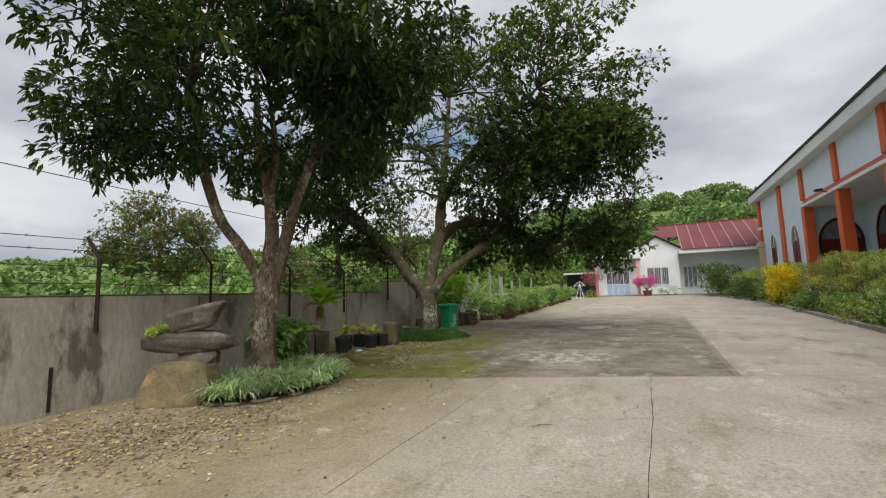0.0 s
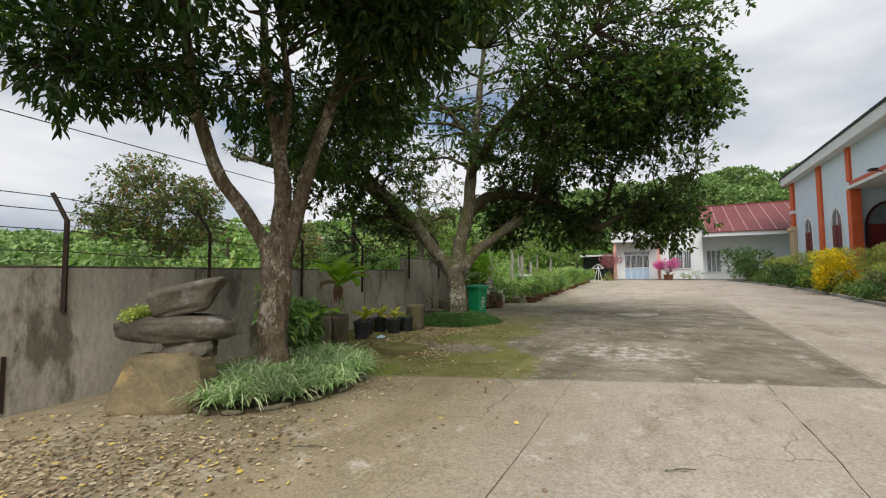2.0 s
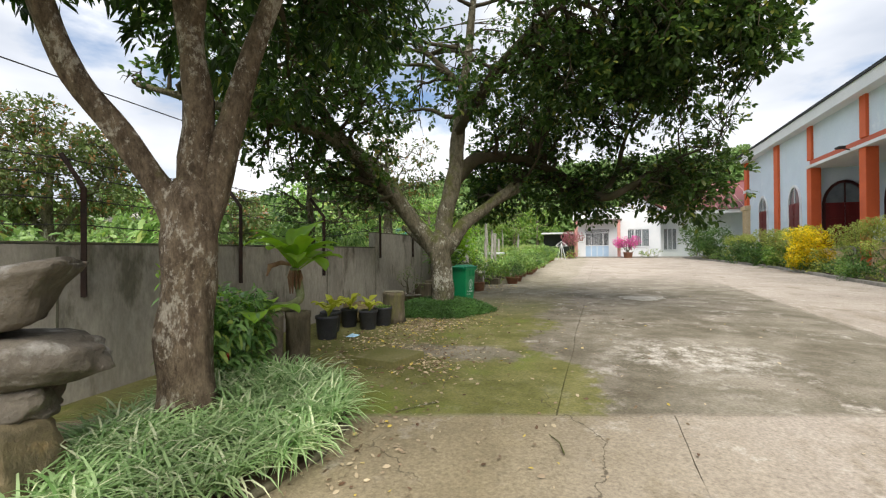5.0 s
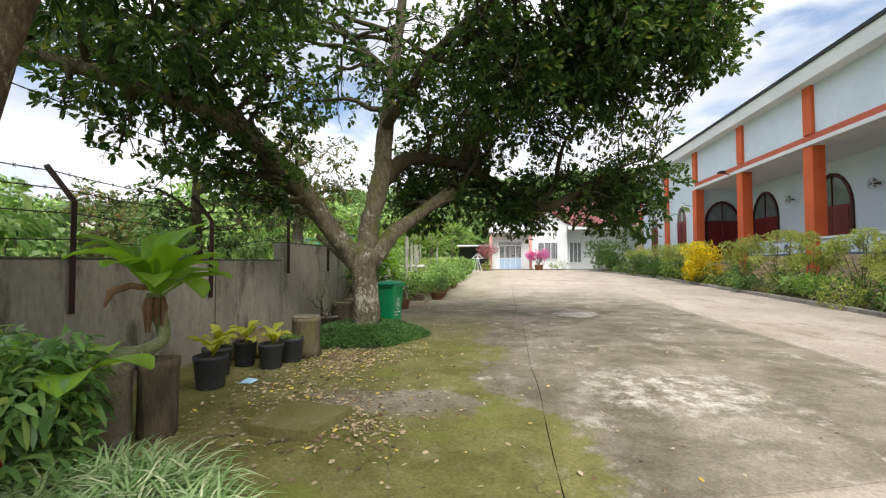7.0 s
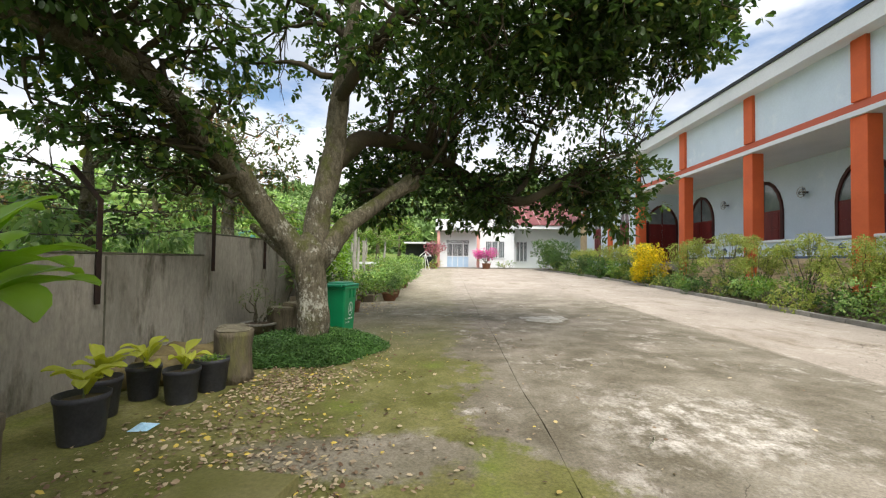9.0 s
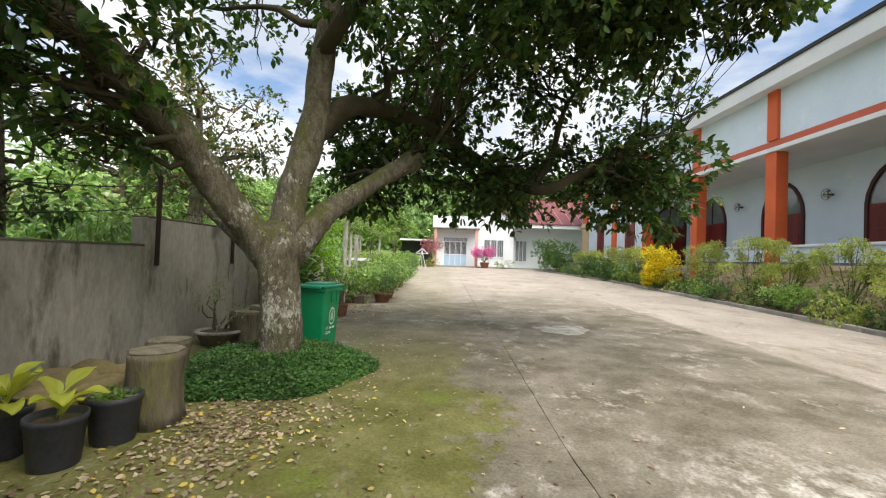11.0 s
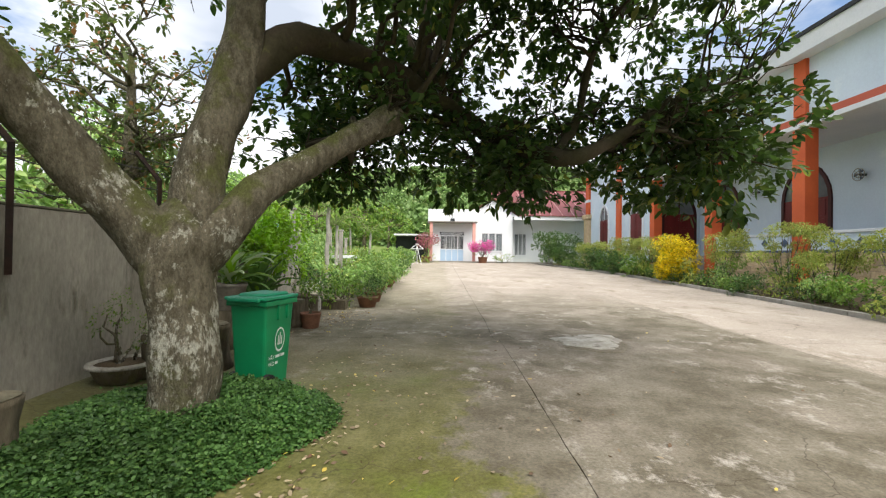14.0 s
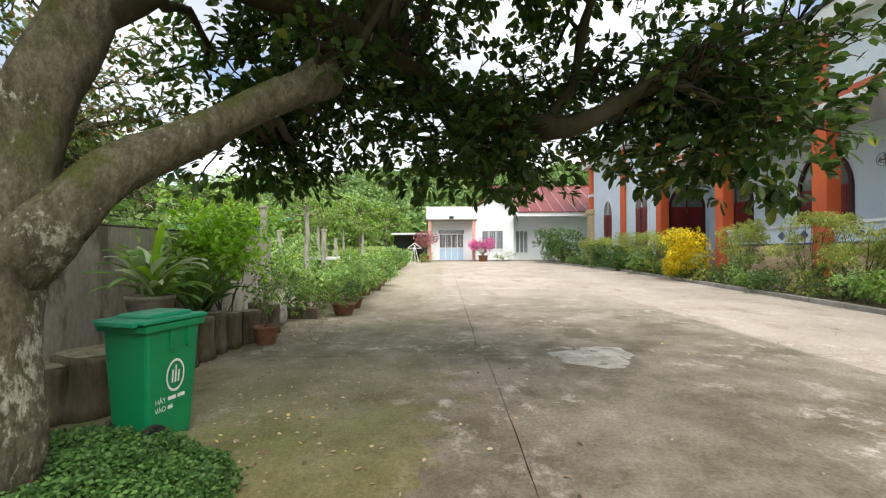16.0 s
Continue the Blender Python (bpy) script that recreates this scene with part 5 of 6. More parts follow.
lettering("HÃY", (side_x(0.3) + 0.003, -0.17, 0.3), 0.05, bin_, M_PRINT)
lettering("VÀO", (side_x(0.24) + 0.003, -0.17, 0.24), 0.05, bin_, M_PRINT)
for z, y0, y1 in ((0.3, -0.05, 0.03), (0.3, 0.045, 0.12), (0.24, -0.05, 0.0)):
    q = [BM @ Vector((side_x(zz) + 0.002, yy, zz)) for yy, zz in ((y0, z + 0.004), (y1, z + 0.004), (y1, z + 0.03), (y0, z + 0.03))]
    Geo().add(q, [(0, 1, 2, 3)]).make("print_bar", M_PRINT, bin_, "worn unreadable print")

# ---- round cover in the yard ----
cov = thing("manhole_cover", (-1.8, 14.52, 0.29), "round pale cement inspection cover with a broken rim", "manhole cover")
g = Geo()
g.lathe(-1.8, 14.52, [(0.66, 0.28), (0.62, 0.299), (0.4, 0.303)], 48, 0.5)
g.make("rim", M_YARD, cov, "", True)
g = Geo()
g.lathe(-1.8, 14.52, [(0.55, 0.29), (0.52, 0.312), (0.3, 0.318), (0.1, 0.319)], 48, 0.6)
g.make("lid", M_PATCH, cov, "", True)

# ---- fallen leaves and twigs ----
litter = thing("fallen_leaves", (-5, 4, 0.1), "brown and yellow leaves fallen on the yard", "fallen leaves", kind="stuff")
P = []
for cx, cy, sx, sy, n in ((-5.4, 2.3, 0.75, 0.6, 2300), (-4.5, 3.0, 0.45, 0.6, 800), (-6.3, 1.5, 0.8, 0.8, 900), (-4.35, 5.4, 0.22, 0.6, 140), (-4.3, 3.9, 0.3, 0.6, 130),
                          (-5.65, 9.6, 0.26, 0.34, 900), (-5.9, 9.0, 0.4, 0.6, 480), (-5.2, 7.8, 0.5, 0.5, 780), (-5.9, 7.6, 0.45, 0.8, 520), (-4.7, 7.3, 0.25, 0.3, 330),
                          (-5.0, 10.9, 0.15, 0.7, 180), (-5.6, 10.1, 0.5, 0.12, 140), (-4.4, 9.5, 0.5, 1.6, 170), (-3.6, 8.6, 0.9, 2.0, 110), (-5.0, 12.8, 0.45, 1.2, 140), (-6.0, 16.2, 0.35, 0.7, 380), (-4.5, 15, 1.0, 2.0, 110),
                          (-2.2, 11.0, 1.6, 2.5, 90), (-3.2, 4.5, 0.8, 1.5, 130)):
    for _ in range(n):
        x, y = random.gauss(cx, sx), random.gauss(cy, sy)
        if -7.65 < x < 3:
            P.append((x, y, ground_z(x, y) + 0.008 + rnd(0, 0.012)))
P = np.array(P)
a = rng.uniform(0, 6.283, len(P))
way = np.stack([np.cos(a), np.sin(a), rng.normal(0, 0.16, len(P))], 1)
ln = rng.uniform(0.026, 0.058, len(P))
v, f = leaf_arrays(P, way, ln, ln * rng.uniform(0.35, 0.6, len(P)), 0.0, 0.4, True)
v[:, 2] = np.maximum(v[:, 2], np.repeat(P[:, 2], 6) - 0.012)
bulk("leaves", v, f, L_FALLEN, litter)
for x, y, a, l in ((-5.3, 6.9, 0.6, 0.35), (-5.9, 6.9, 0.4, 0.5), (-4.4, 5.9, 0.9, 0.4), (-3.9, 3.6, 0.3, 0.3), (-3.0, 5.6, 2.0, 0.3), (-1.2, 4.4, 0.5, 0.22), (-2.4, 8.2, 1.0, 0.25)):
    z = ground_z(x, y) + 0.012
    tagged(Geo().tube([(x, y, z), (x + l * 0.5 * math.cos(a) + 0.02, y + l * 0.5 * math.sin(a), z + 0.012), (x + l * math.cos(a), y + l * math.sin(a), z)], [0.006, 0.005, 0.003], 5).make("twig", M_BARK2), "thin dry twig lying on the concrete", "twig", "twigs")

# ---- cable along the wall ----
cab = thing("overhead_cable", (-8.0, -0.8, 3.7), "thin dark overhead cable running along the wall", "cable")
Geo().tube(curve_pts((-6.0, -20, 3.9), (-11.4, 34, 3.9), 30, -0.35), 0.008, 5).make("cable", M_WIRE, cab)

# ---- plants behind the bin, on and along the log edging ----
agv = round_pot("flower_pot", -7.0, 13.9, 0.36, 0.24, M_POTGREY, "grey pot with a rosette of broad pale-edged leaves", "potted plant", "", 0.75, 0.03, 0, 0.8)
Geo().lathe(-7.0, 13.9, [(0.3, 0.28), (0.28, 0.45), (0.3, 0.8)], 20, 0.2).make("plinth", M_STUMP, agv, "log plinth", True)
for k in range(46):
    broad_leaf((-7.0 + rnd(-0.08, 0.08), 13.9 + rnd(-0.08, 0.08), 1.12 + 0.004 * k), k * 2.4, rnd(0.15, 1.4), rnd(0.5, 0.78), rnd(0.075, 0.115), (L_GLOSS, L_MID, L_PALE, L_BANANA)[k % 4], agv, rnd(0.5, 1.5))
for x, y, h, r, n, lf in ((-7.1, 15.2, 0.4, 0.2, 16, L_DEEP), (-6.95, 14.7, 0.45, 0.2, 14, L_DEEP)):
    th = round_pot("flower_pot", x, y, h, r, M_TERRA, "worn pot with large dark glossy leaves", "potted plant", "dark potted plants", 0.8, 0.02, 0, at_z(x, y))
    for k in range(n):
        broad_leaf((x, y, at_z(x, y) + h + 0.1 * (k % 3)), k * 2.4, rnd(0.6, 1.35), rnd(0.5, 0.8), rnd(0.12, 0.17), lf, th, rnd(0.4, 1.0))
th = round_pot("flower_pot", -6.28, 15.3, 0.26, 0.17, M_TERRA, "small terracotta pot with a sparse plant", "potted plant", "", 0.8, 0.02)
stems(th, (-6.28, 15.3, 0.52), [(-6.3, 15.3, 1.0), (-6.15, 15.25, 0.9), (-6.4, 15.4, 0.95)], 0.01)
foliage("foliage", [(-6.3, 15.3, 1.0), (-6.15, 15.25, 0.9), (-6.4, 15.4, 0.95)], [0.17] * 3, 330, 0.07, L_MID, th)
shrub("shrub", (-7.35, 16.1), 2.2, 1.0, L_BANANA, "tall bright green shrub behind the pots", "shrub", "", 18, 0.11, 210, 0.3, 0.4)
shrub("shrub", (-7.9, 14.9), 2.1, 0.85, L_COFFEE, "tall green shrub growing over the wall", "shrub", "", 18, 0.12, 120, 0.3, 0.4)
shrub("shrub", (-7.0, 17.2), 1.2, 0.6, L_DEEP, "dark shrub behind the flower pots", "shrub", "", 12, 0.07, 220, 0.1)
# woven basket-like block with dry grass
bask = thing("stone_block", (-6.72, 16.75, 0.33), "pale worn stone block with a tuft of dry grass", "stone block")
g = Geo()
stone(g, (-6.72, 16.75, 0.52), (0.2, 0.16, 0.22), 77, 20, 0.12, sub=3)
g.make("block", M_PATCH, bask, "", True)
n = 90
blades("dry_grass", np.tile(np.array([[-6.72, 16.7, 0.66]]), (n, 1)) + rng.normal(0, 0.05, (n, 3)) * np.array([1, 1, 0.2]), rng.uniform(0, 6.28, n), rng.uniform(0.25, 0.6, n), np.full(n, 0.012), rng.uniform(0.9, 1.5, n), L_WHITEFL, bask)


def flower_pot(x, y, r, h, leaf, label, ph=0.55, pr=0.36, size=0.05, flowers=0):
    th = round_pot("flower_pot", x, y, h, r, M_TERRA, label, "potted plant", "pots along the flower bed", 0.72, 0.02)
    z = at_z(x, y) + h
    C = [(x + rnd(-pr, pr) * 0.7, y + rnd(-pr, pr) * 0.7, z + ph * rnd(0.2, 0.9)) for _ in range(13)]
    stems(th, (x, y, z - 0.05), C[:6], 0.009)
    foliage("foliage", C, [pr * rnd(0.4, 0.6) for _ in C], 420, size, leaf, th, "", 6)
    if flowers:
        foliage("blossom", C, [pr * 0.62] * len(C), flowers, 0.035, L_WHITEFL, th, "small pale flowers", 3)
    return th


flower_pot(-5.75, 17.85, 0.24, 0.24, L_DEEP, "terracotta bowl with a dark fine-leaved plant", 0.5, 0.4, 0.04)
for k, y in enumerate((18.8, 20.0, 21.3, 22.6, 24.0, 25.5, 27.0, 28.6, 30.3, 32.0, 34.0, 36.0, 38.2)):
    flower_pot(bed_x(y) - 0.42 + rnd(-0.1, 0.1), y, 0.22, 0.24, (L_COFFEE, L_MID, L_MID, L_DEEP)[k % 4], "terracotta pot with a leafy garden plant at the yard's edge", rnd(0.7, 1.05), rnd(0.52, 0.7), 0.07, 6 if k % 3 == 0 else 0)
for k in range(30):
    y = 17.9 + k * 0.8 + rnd(-0.3, 0.3)
    shrub("shrub", (bed_x(y) - rnd(1.0, 1.7), y), rnd(0.65, 1.15), rnd(0.5, 0.75), (L_MID, L_COFFEE, L_FEATHER, L_DEEP, L_MID)[k % 5], ("green", "bright green", "light feathery", "dark green", "green")[k % 5] + " garden shrub in the flower bed", "shrub", "flower bed shrubs", 10, 0.085, 190, 0.08)
for k in range(12):
    y = 19 + k * 2.1 + rnd(-0.5, 0.5)
    shrub("shrub", (bed_x(y) - rnd(2.6, 4.2), y), rnd(1.0, 1.7), rnd(0.7, 1.0), (L_FEATHER, L_MID, L_COFFEE)[k % 3], "tall light green shrub at the back of the garden", "shrub", "back garden shrubs", 10, 0.12, 60, 0.2)
# long low planter box
g = Geo()
g.box(-7.0, -6.15, 17.35, 17.6, 0.33, 0.55)
tagged(g.make("planter_box", M_STUMP, bevel=0.015), "low brown planter box with trailing plants", "planter")
shrub("shrub", (-6.6, 17.75), 0.75, 0.45, L_DEEP, "low bluish green plant behind the planter box", "shrub", "", 9, 0.045, 330, 0.05)


def palm(x, y, h, label, fronds=9, length=1.3):
    z = at_z(x, y)
    th = thing("palm", (x, y, z), label, "palm", "slim garden trees")
    Geo().tube(curve_pts((x, y, z - 0.05), (x + rnd(-0.1, 0.1), y, z + h), 6, 0, 0.02), [0.085, 0.075, 0.07, 0.068, 0.065, 0.06, 0.05], 10).make("trunk", M_PALE_POST, th, "", True)
    top = np.array([x, y, z + h])
    P, A, Ln, Li = [], [], [], []
    g = Geo()
    for k in range(fronds):
        a, li = k * 2.4, rnd(0.3, 1.2)
        p = Vector(top)
        pts = [p]
        for s in range(8):
            ang = li - 1.7 * (s / 8) ** 1.3
            p = p + Vector((math.cos(a) * math.cos(ang), math.sin(a) * math.cos(ang), math.sin(ang))) * length / 8
            pts.append(p)
            for sg in (-1, 1):
                for _ in range(3):
                    P.append(tuple(pts[-2].lerp(p, rnd(0, 1))))
                    A.append(a + sg * rnd(0.7, 1.1))
                    Ln.append(0.38 * (1.05 - s / 9))
                    Li.append(rnd(-0.2, 0.3))
        g.tube(pts, [0.012] * 8 + [0.003], 4)
    g.make("frond_ribs", M_GREEN_STEM, th)
    tagged(blades("leaflets", np.array(P), np.array(A), np.array(Ln), np.full(len(P), 0.03), np.array(Li), L_MID, th, "", 2, 0.9), kind="stuff")
    return th


for x, y, h in ((-7.6, 21.0, 2.6), (-8.4, 25.5, 2.3), (-9.0, 27.0, 2.4), (-8.0, 31.0, 2.2), (-9.6, 34.0, 2.6)):
    palm(x, y, h, "slim pale-trunked palm in the garden")
for x, y, h in ((-7.5, 22.5, 1.9), (-8.0, 19.2, 2.4), (-9.3, 23.5, 2.0), (-8.8, 29.0, 1.8)):
    z = at_z(x, y)
    p = thing("garden_post", (x, y, z), "plain pale concrete post standing in the garden", "post", "garden posts")
    Geo().box(x - 0.06, x + 0.06, y - 0.06, y + 0.06, z - 0.1, z + h).make("shaft", M_PALE_POST, p, "", False, 0.01)
    Geo().box(x - 0.08, x + 0.08, y - 0.08, y + 0.08, z + h, z + h + 0.05).make("cap", M_PALE_POST, p, "", False, 0.01)
bench = thing("garden_table", (-8.6, 26.5, 0.5), "low white slab table standing in the garden", "table")
Geo().box(-9.9, -7.6, 26.1, 26.8, 1.35, 1.47).make("slab", M_WHITE, bench, "", False, 0.01)
for x in (-9.6, -7.9):
    Geo().box(x - 0.1, x + 0.1, 26.25, 26.65, 0.4, 1.35).make("leg", M_PALE_POST, bench)
rack = thing("drying_rack", (-5.95, 41.0, 0.73), "small white folding rack at the end of the flower bed", "rack")
for a, b in (((-6.3, 41, 0.75), (-5.95, 41, 2.2)), ((-5.6, 41, 0.75), (-5.95, 41, 2.2)), ((-6.45, 41, 1.95), (-5.95, 41, 2.35)), ((-5.45, 41, 1.95), (-5.95, 41, 2.35)), ((-6.45, 41, 1.95), (-5.45, 41, 1.95)), ((-5.95, 41.4, 0.75), (-5.95, 41, 2.2))):
    Geo().tube([a, b], 0.025, 6).make("rod", M_WHITE, rack)

# ---- right flower bed with its kerb ----
kerb = thing("kerb", (5.2, 25, 0.4), "low grey stone kerb along the flower bed", "kerb", kind="structure")
y = -6.0
while y < 45:
    l = 0.98
    x0, x1 = kerb_x(y), kerb_x(y + l)
    z0, z1 = ground_z(5, y), ground_z(5, y + l)
    t = 0.11 + rnd(-0.008, 0.008)
    Geo().add([(x0, y + 0.01, z0 - 0.1), (x0 + 0.14, y + 0.01, z0 - 0.1), (x1 + 0.14, y + l - 0.01, z1 - 0.1), (x1, y + l - 0.01, z1 - 0.1),
               (x0 + 0.01, y + 0.01, z0 + t), (x0 + 0.13, y + 0.01, z0 + t), (x1 + 0.13, y + l - 0.01, z1 + t), (x1 + 0.01, y + l - 0.01, z1 + t)], BOX).make("kerb_stone", M_KERB, kerb, "", False, 0.012)
    y += l
g = Geo()
for k in range(26):
    y = -6 + 2.0 * k
    g.v += [(kerb_x(y) + 0.1, y, ground_z(5, y) + 0.06), (9.3, y, ground_z(5, y) + 0.12)]
g.f += [(2 * k, 2 * k + 1, 2 * k + 3, 2 * k + 2) for k in range(25)]
tagged(g.make("bed_soil", M_SOIL), "dark soil of the long flower bed", "soil", kind="structure")


def feathery(x, y, h, r, label):
    z = ground_z(5, y) + 0.08
    th = thing("shrub", (x, y, z), label, "shrub", "feathery shrubs by the church")
    C, R = [], []
    for k in range(19):
        a, rr = rnd(0, 6.283), r * rnd(0.1, 1.0) ** 0.6 * 0.95
        C.append((x + rr * math.cos(a), y + rr * math.sin(a), z + h * rnd(0.48, 0.93)))
        R.append(rnd(0.2, 0.36))
    stems(th, (x, y, z - 0.05), C, 0.018)
    foliage("foliage", C, R, 760, 0.075, L_FEATHER, th, "", 5, 0.36, 0.3, 0.3, 0.6)
    foliage("under_leaves", [(x + rnd(-r, r) * 0.6, y + rnd(-r, r) * 0.6, z + h * rnd(0.12, 0.45)) for _ in range(8)], [0.32] * 8, 260, 0.07, L_MID, th, "", 5, 0.4)
    return th


for x, y, h, r in ((6.3, 13.2, 2.2, 0.8), (6.2, 15.4, 2.1, 0.75), (6.4, 17.3, 2.35, 0.75), (6.5, 19.4, 2.1, 0.7), (6.6, 21.0, 2.6, 0.85), (6.7, 23.9, 2.45, 0.8), (6.5, 28.6, 2.5, 0.9), (6.9, 30.6, 2.3, 0.9), (6.6, 33.0, 2.3, 1.0), (6.8, 35.4, 2.2, 1.0), (6.5, 37.8, 2.0, 1.0), (6.3, 10.5, 2.2, 0.8)):
    feathery(x, y, h * 0.9, r, "light feathery shrub on thin bare stems by the church")
shrub("shrub", (5.9, 26.0), 2.05, 0.85, L_YELLOW, "golden yellow rounded shrub in the flower bed", "shrub", "", 40, 0.075, 420, 0.0, 0.5)
for k, (x, y, h, r) in enumerate(((5.6, 40.0, 2.6, 1.2), (4.6, 42.5, 2.9, 1.2), (5.4, 44.2, 2.4, 1.1), (5.9, 29.5, 1.2, 0.7), (6.0, 32.0, 1.3, 0.8), (5.8, 35.0, 1.4, 0.9))):
    shrub("shrub", (x, y), h, r, (L_DEEP, L_DEEP, L_MID, L_MID)[k % 4], "dense green shrub in the long flower bed", "shrub", "dense shrubs by the church", 16, 0.11, 210, 0.05)
for k in range(40):
    y = 9 + k * 0.82 + rnd(-0.2, 0.2)
    shrub("low_plant", (kerb_x(y) + rnd(0.3, 0.75), y), rnd(0.6, 1.05), rnd(0.5, 0.7), (L_DEEP, L_MID, L_COFFEE, L_DEEP, L_FEATHER)[k % 5], ("low dark green", "low green", "low glossy green", "low dark green", "low light green")[k % 5] + " plant along the kerb", "plant", "low plants along the kerb", 9, 0.075, 280, 0.0, 0.5, 3)
for k in range(9):
    y = 12 + k * 2.4
    th = shrub("low_plant", (kerb_x(y) + 0.9, y), 0.85, 0.4, L_MID, "low flowering plant in the long bed", "plant", "flowering plants", 6, 0.06, 190, 0.1)
    x = kerb_x(y) + 0.9
    foliage("blossom", [(x + rnd(-0.3, 0.3), y + rnd(-0.3, 0.3), ground_z(5, y) + rnd(0.5, 0.8)) for _ in range(4)], [0.16] * 4, 60, 0.05, L_WHITEFL if k % 2 else L_DULLPINK, th, "small flowers", 3)


# ---- church ----
FX, BX = 9.3, 12.3
church = thing("church", (11, 30, 0.6), "long pale blue church with orange pillars and white eaves", "building")


def arch_prof(c, half, z0, z1, pointed=True, n=10):
    """Outline of an arched opening as (u, z), from the foot on one side to the other."""
    spring = z1 - half * (1.25 if pointed else 1.0)
    pts = [(c - half, z0), (c - half, spring)]
    for k in range(1, n):
        t = k / n
        a = math.pi * (1 - t)
        u = half * math.cos(a)
        zz = (z1 - spring) * math.sin(a) ** (1.15 if pointed else 1.0)
        pts.append((c + u, spring + zz))
    return pts + [(c + half, spring), (c + half, z0)]


def arch_unit(name, plane, at, c, half, z0, z1, parent, trim, leaf, pointed=True, glazed=0.42):
    """Door or window set on a wall; plane 'x' faces -x at x=at, plane 'y' faces -y at y=at."""
    def put(u, z, d):
        return (at - d, u, z) if plane == "x" else (u, at - d, z)

    def strip(inner, outer, d0, d1):
        g = Geo()
        n = len(inner)
        for ring, d in ((inner, d0), (inner, d1), (outer, d1), (outer, d0)):
            g.v += [put(u, z, d) for u, z in ring]
        for k in range(n - 1):
            for a, b in ((0, 1), (1, 2), (2, 3)):
                g.f.append((a * n + k, a * n + k + 1, b * n + k + 1, b * n + k))
        return g

    outer = arch_prof(c, half + 0.14, z0, z1 + 0.16, pointed)
    inner = arch_prof(c, half, z0, z1, pointed)
    fr = strip(inner, outer, 0.0, 0.09).make("arch_frame", trim, parent)
    spring = z1 - half * (1.25 if pointed else 1.0)
    # glazed head
    g = Geo()
    head = [p for p in inner if p[1] >= spring - 0.001]
    g.v = [put(u, z, 0.015) for u, z in head]
    g.f = [tuple(range(len(head)))]
    g.make("head_glass", M_GLASS, fr, "grey glass")
    # leaves
    for s in (-1, 1):
        u0, u1 = (c - half, c - 0.015) if s < 0 else (c + 0.015, c + half)
        lo, hi = put(u0, z0, 0.0), put(u1, spring, 0.05)
        lf = Geo().box(min(lo[0], hi[0]), max(lo[0], hi[0]), min(lo[1], hi[1]), max(lo[1], hi[1]), z0, spring).make("door_leaf", leaf, fr)
        for q in range(3):
            za, zb = z0 + 0.12 + (spring - z0 - 0.1) * q / 3, z0 + (spring - z0 - 0.05) * (q + 1) / 3 - 0.05
            lo, hi = put(u0 + 0.13, za, 0.05), put(u1 - 0.13, zb, 0.075)
            Geo().box(min(lo[0], hi[0]), max(lo[0], hi[0]), min(lo[1], hi[1]), max(lo[1], hi[1]), za, zb).make("door_panel", leaf, fr, "", False, 0.008)
    lo, hi = put(c - 0.03, spring, 0.0), put(c + 0.03, z1 - 0.02, 0.06)
    Geo().box(min(lo[0], hi[0]), max(lo[0], hi[0]), min(lo[1], hi[1]), max(lo[1], hi[1]), spring, z1 - 0.02).make("mullion", trim, fr)
    return fr


FLOOR = 1.7
Geo().box(FX, FX + 0.3, 34.6, 46.3, 0.3, 9.0).make("flank_wall", M_BLUE, church)
Geo().box(BX, BX + 0.3, -4, 34.6, 0.3, 9.0).make("porch_wall", M_BLUE, church)
Geo().box(FX + 0.3, BX + 0.3, 34.62, 34.9, 0.3, 6.4).make("porch_end_wall", M_BLUE, church)
Geo().box(FX + 0.03, FX + 0.28, -4, 34.58, 6.9, 9.0).make("upper_wall", M_BLUE, church)
Geo().box(FX - 0.02, FX + 0.29, -4, 34.59, 6.6, 6.92).make("red_band", M_BAND, church)
Geo().box(FX - 0.22, BX, -4, 34.6, 6.42, 6.6).make("porch_slab", M_WHITE, church, "", False, 0.015)
Geo().box(FX - 0.6, BX + 9, -4.2, 46.8, 8.98, 9.12).make("soffit", M_WHITE, church)
Geo().box(FX - 0.68, FX - 0.6, -4.2, 46.8, 8.9, 9.55).make("fascia", M_WHITE, church, "", False, 0.01)
Geo().box(FX - 0.6, BX + 9, 46.8, 46.88, 8.9, 9.55).make("fascia", M_WHITE, church, "", False, 0.01)
Geo().box(FX - 0.76, FX - 0.69, -4.2, 46.9, 9.5, 9.64).make("gutter", M_DARK, church)
Geo().add([(FX - 0.68, -4.3, 9.57), (FX - 0.68, 46.95, 9.57), (FX + 9, 46.95, 12.0), (FX + 9, -4.3, 12.0)], [(0, 3, 2, 1)]).make("roof", M_ROOF, church)
Geo().box(FX + 0.3, BX, -4, 34.6, 0.3, FLOOR).make("porch_floor", M_KERB, church)
Geo().box(FX + 0.4, BX + 9, 46.0, 46.28, 0.3, 9.0).make("end_wall", M_BLUE, church)
PILLARS = (-2.7, 2.5, 7.7, 12.9, 18.08, 23.12, 28.4, 34.0)
for y in PILLARS:
    Geo().box(FX - 0.12, FX + 0.38, y + 0.2, y + 0.78, 0.4, 6.42).make("pillar", M_ORANGE, church, "", False, 0.02)
    Geo().box(FX - 0.1, FX + 0.29, y + 0.22, y + 0.76, 6.93, 8.98).make("pilaster", M_ORANGE, church, "", False, 0.015)
Geo().box(FX - 0.14, FX + 0.2, 39.2, 39.95, 0.4, 8.98).make("pilaster", M_ORANGE, church, "", False, 0.015)
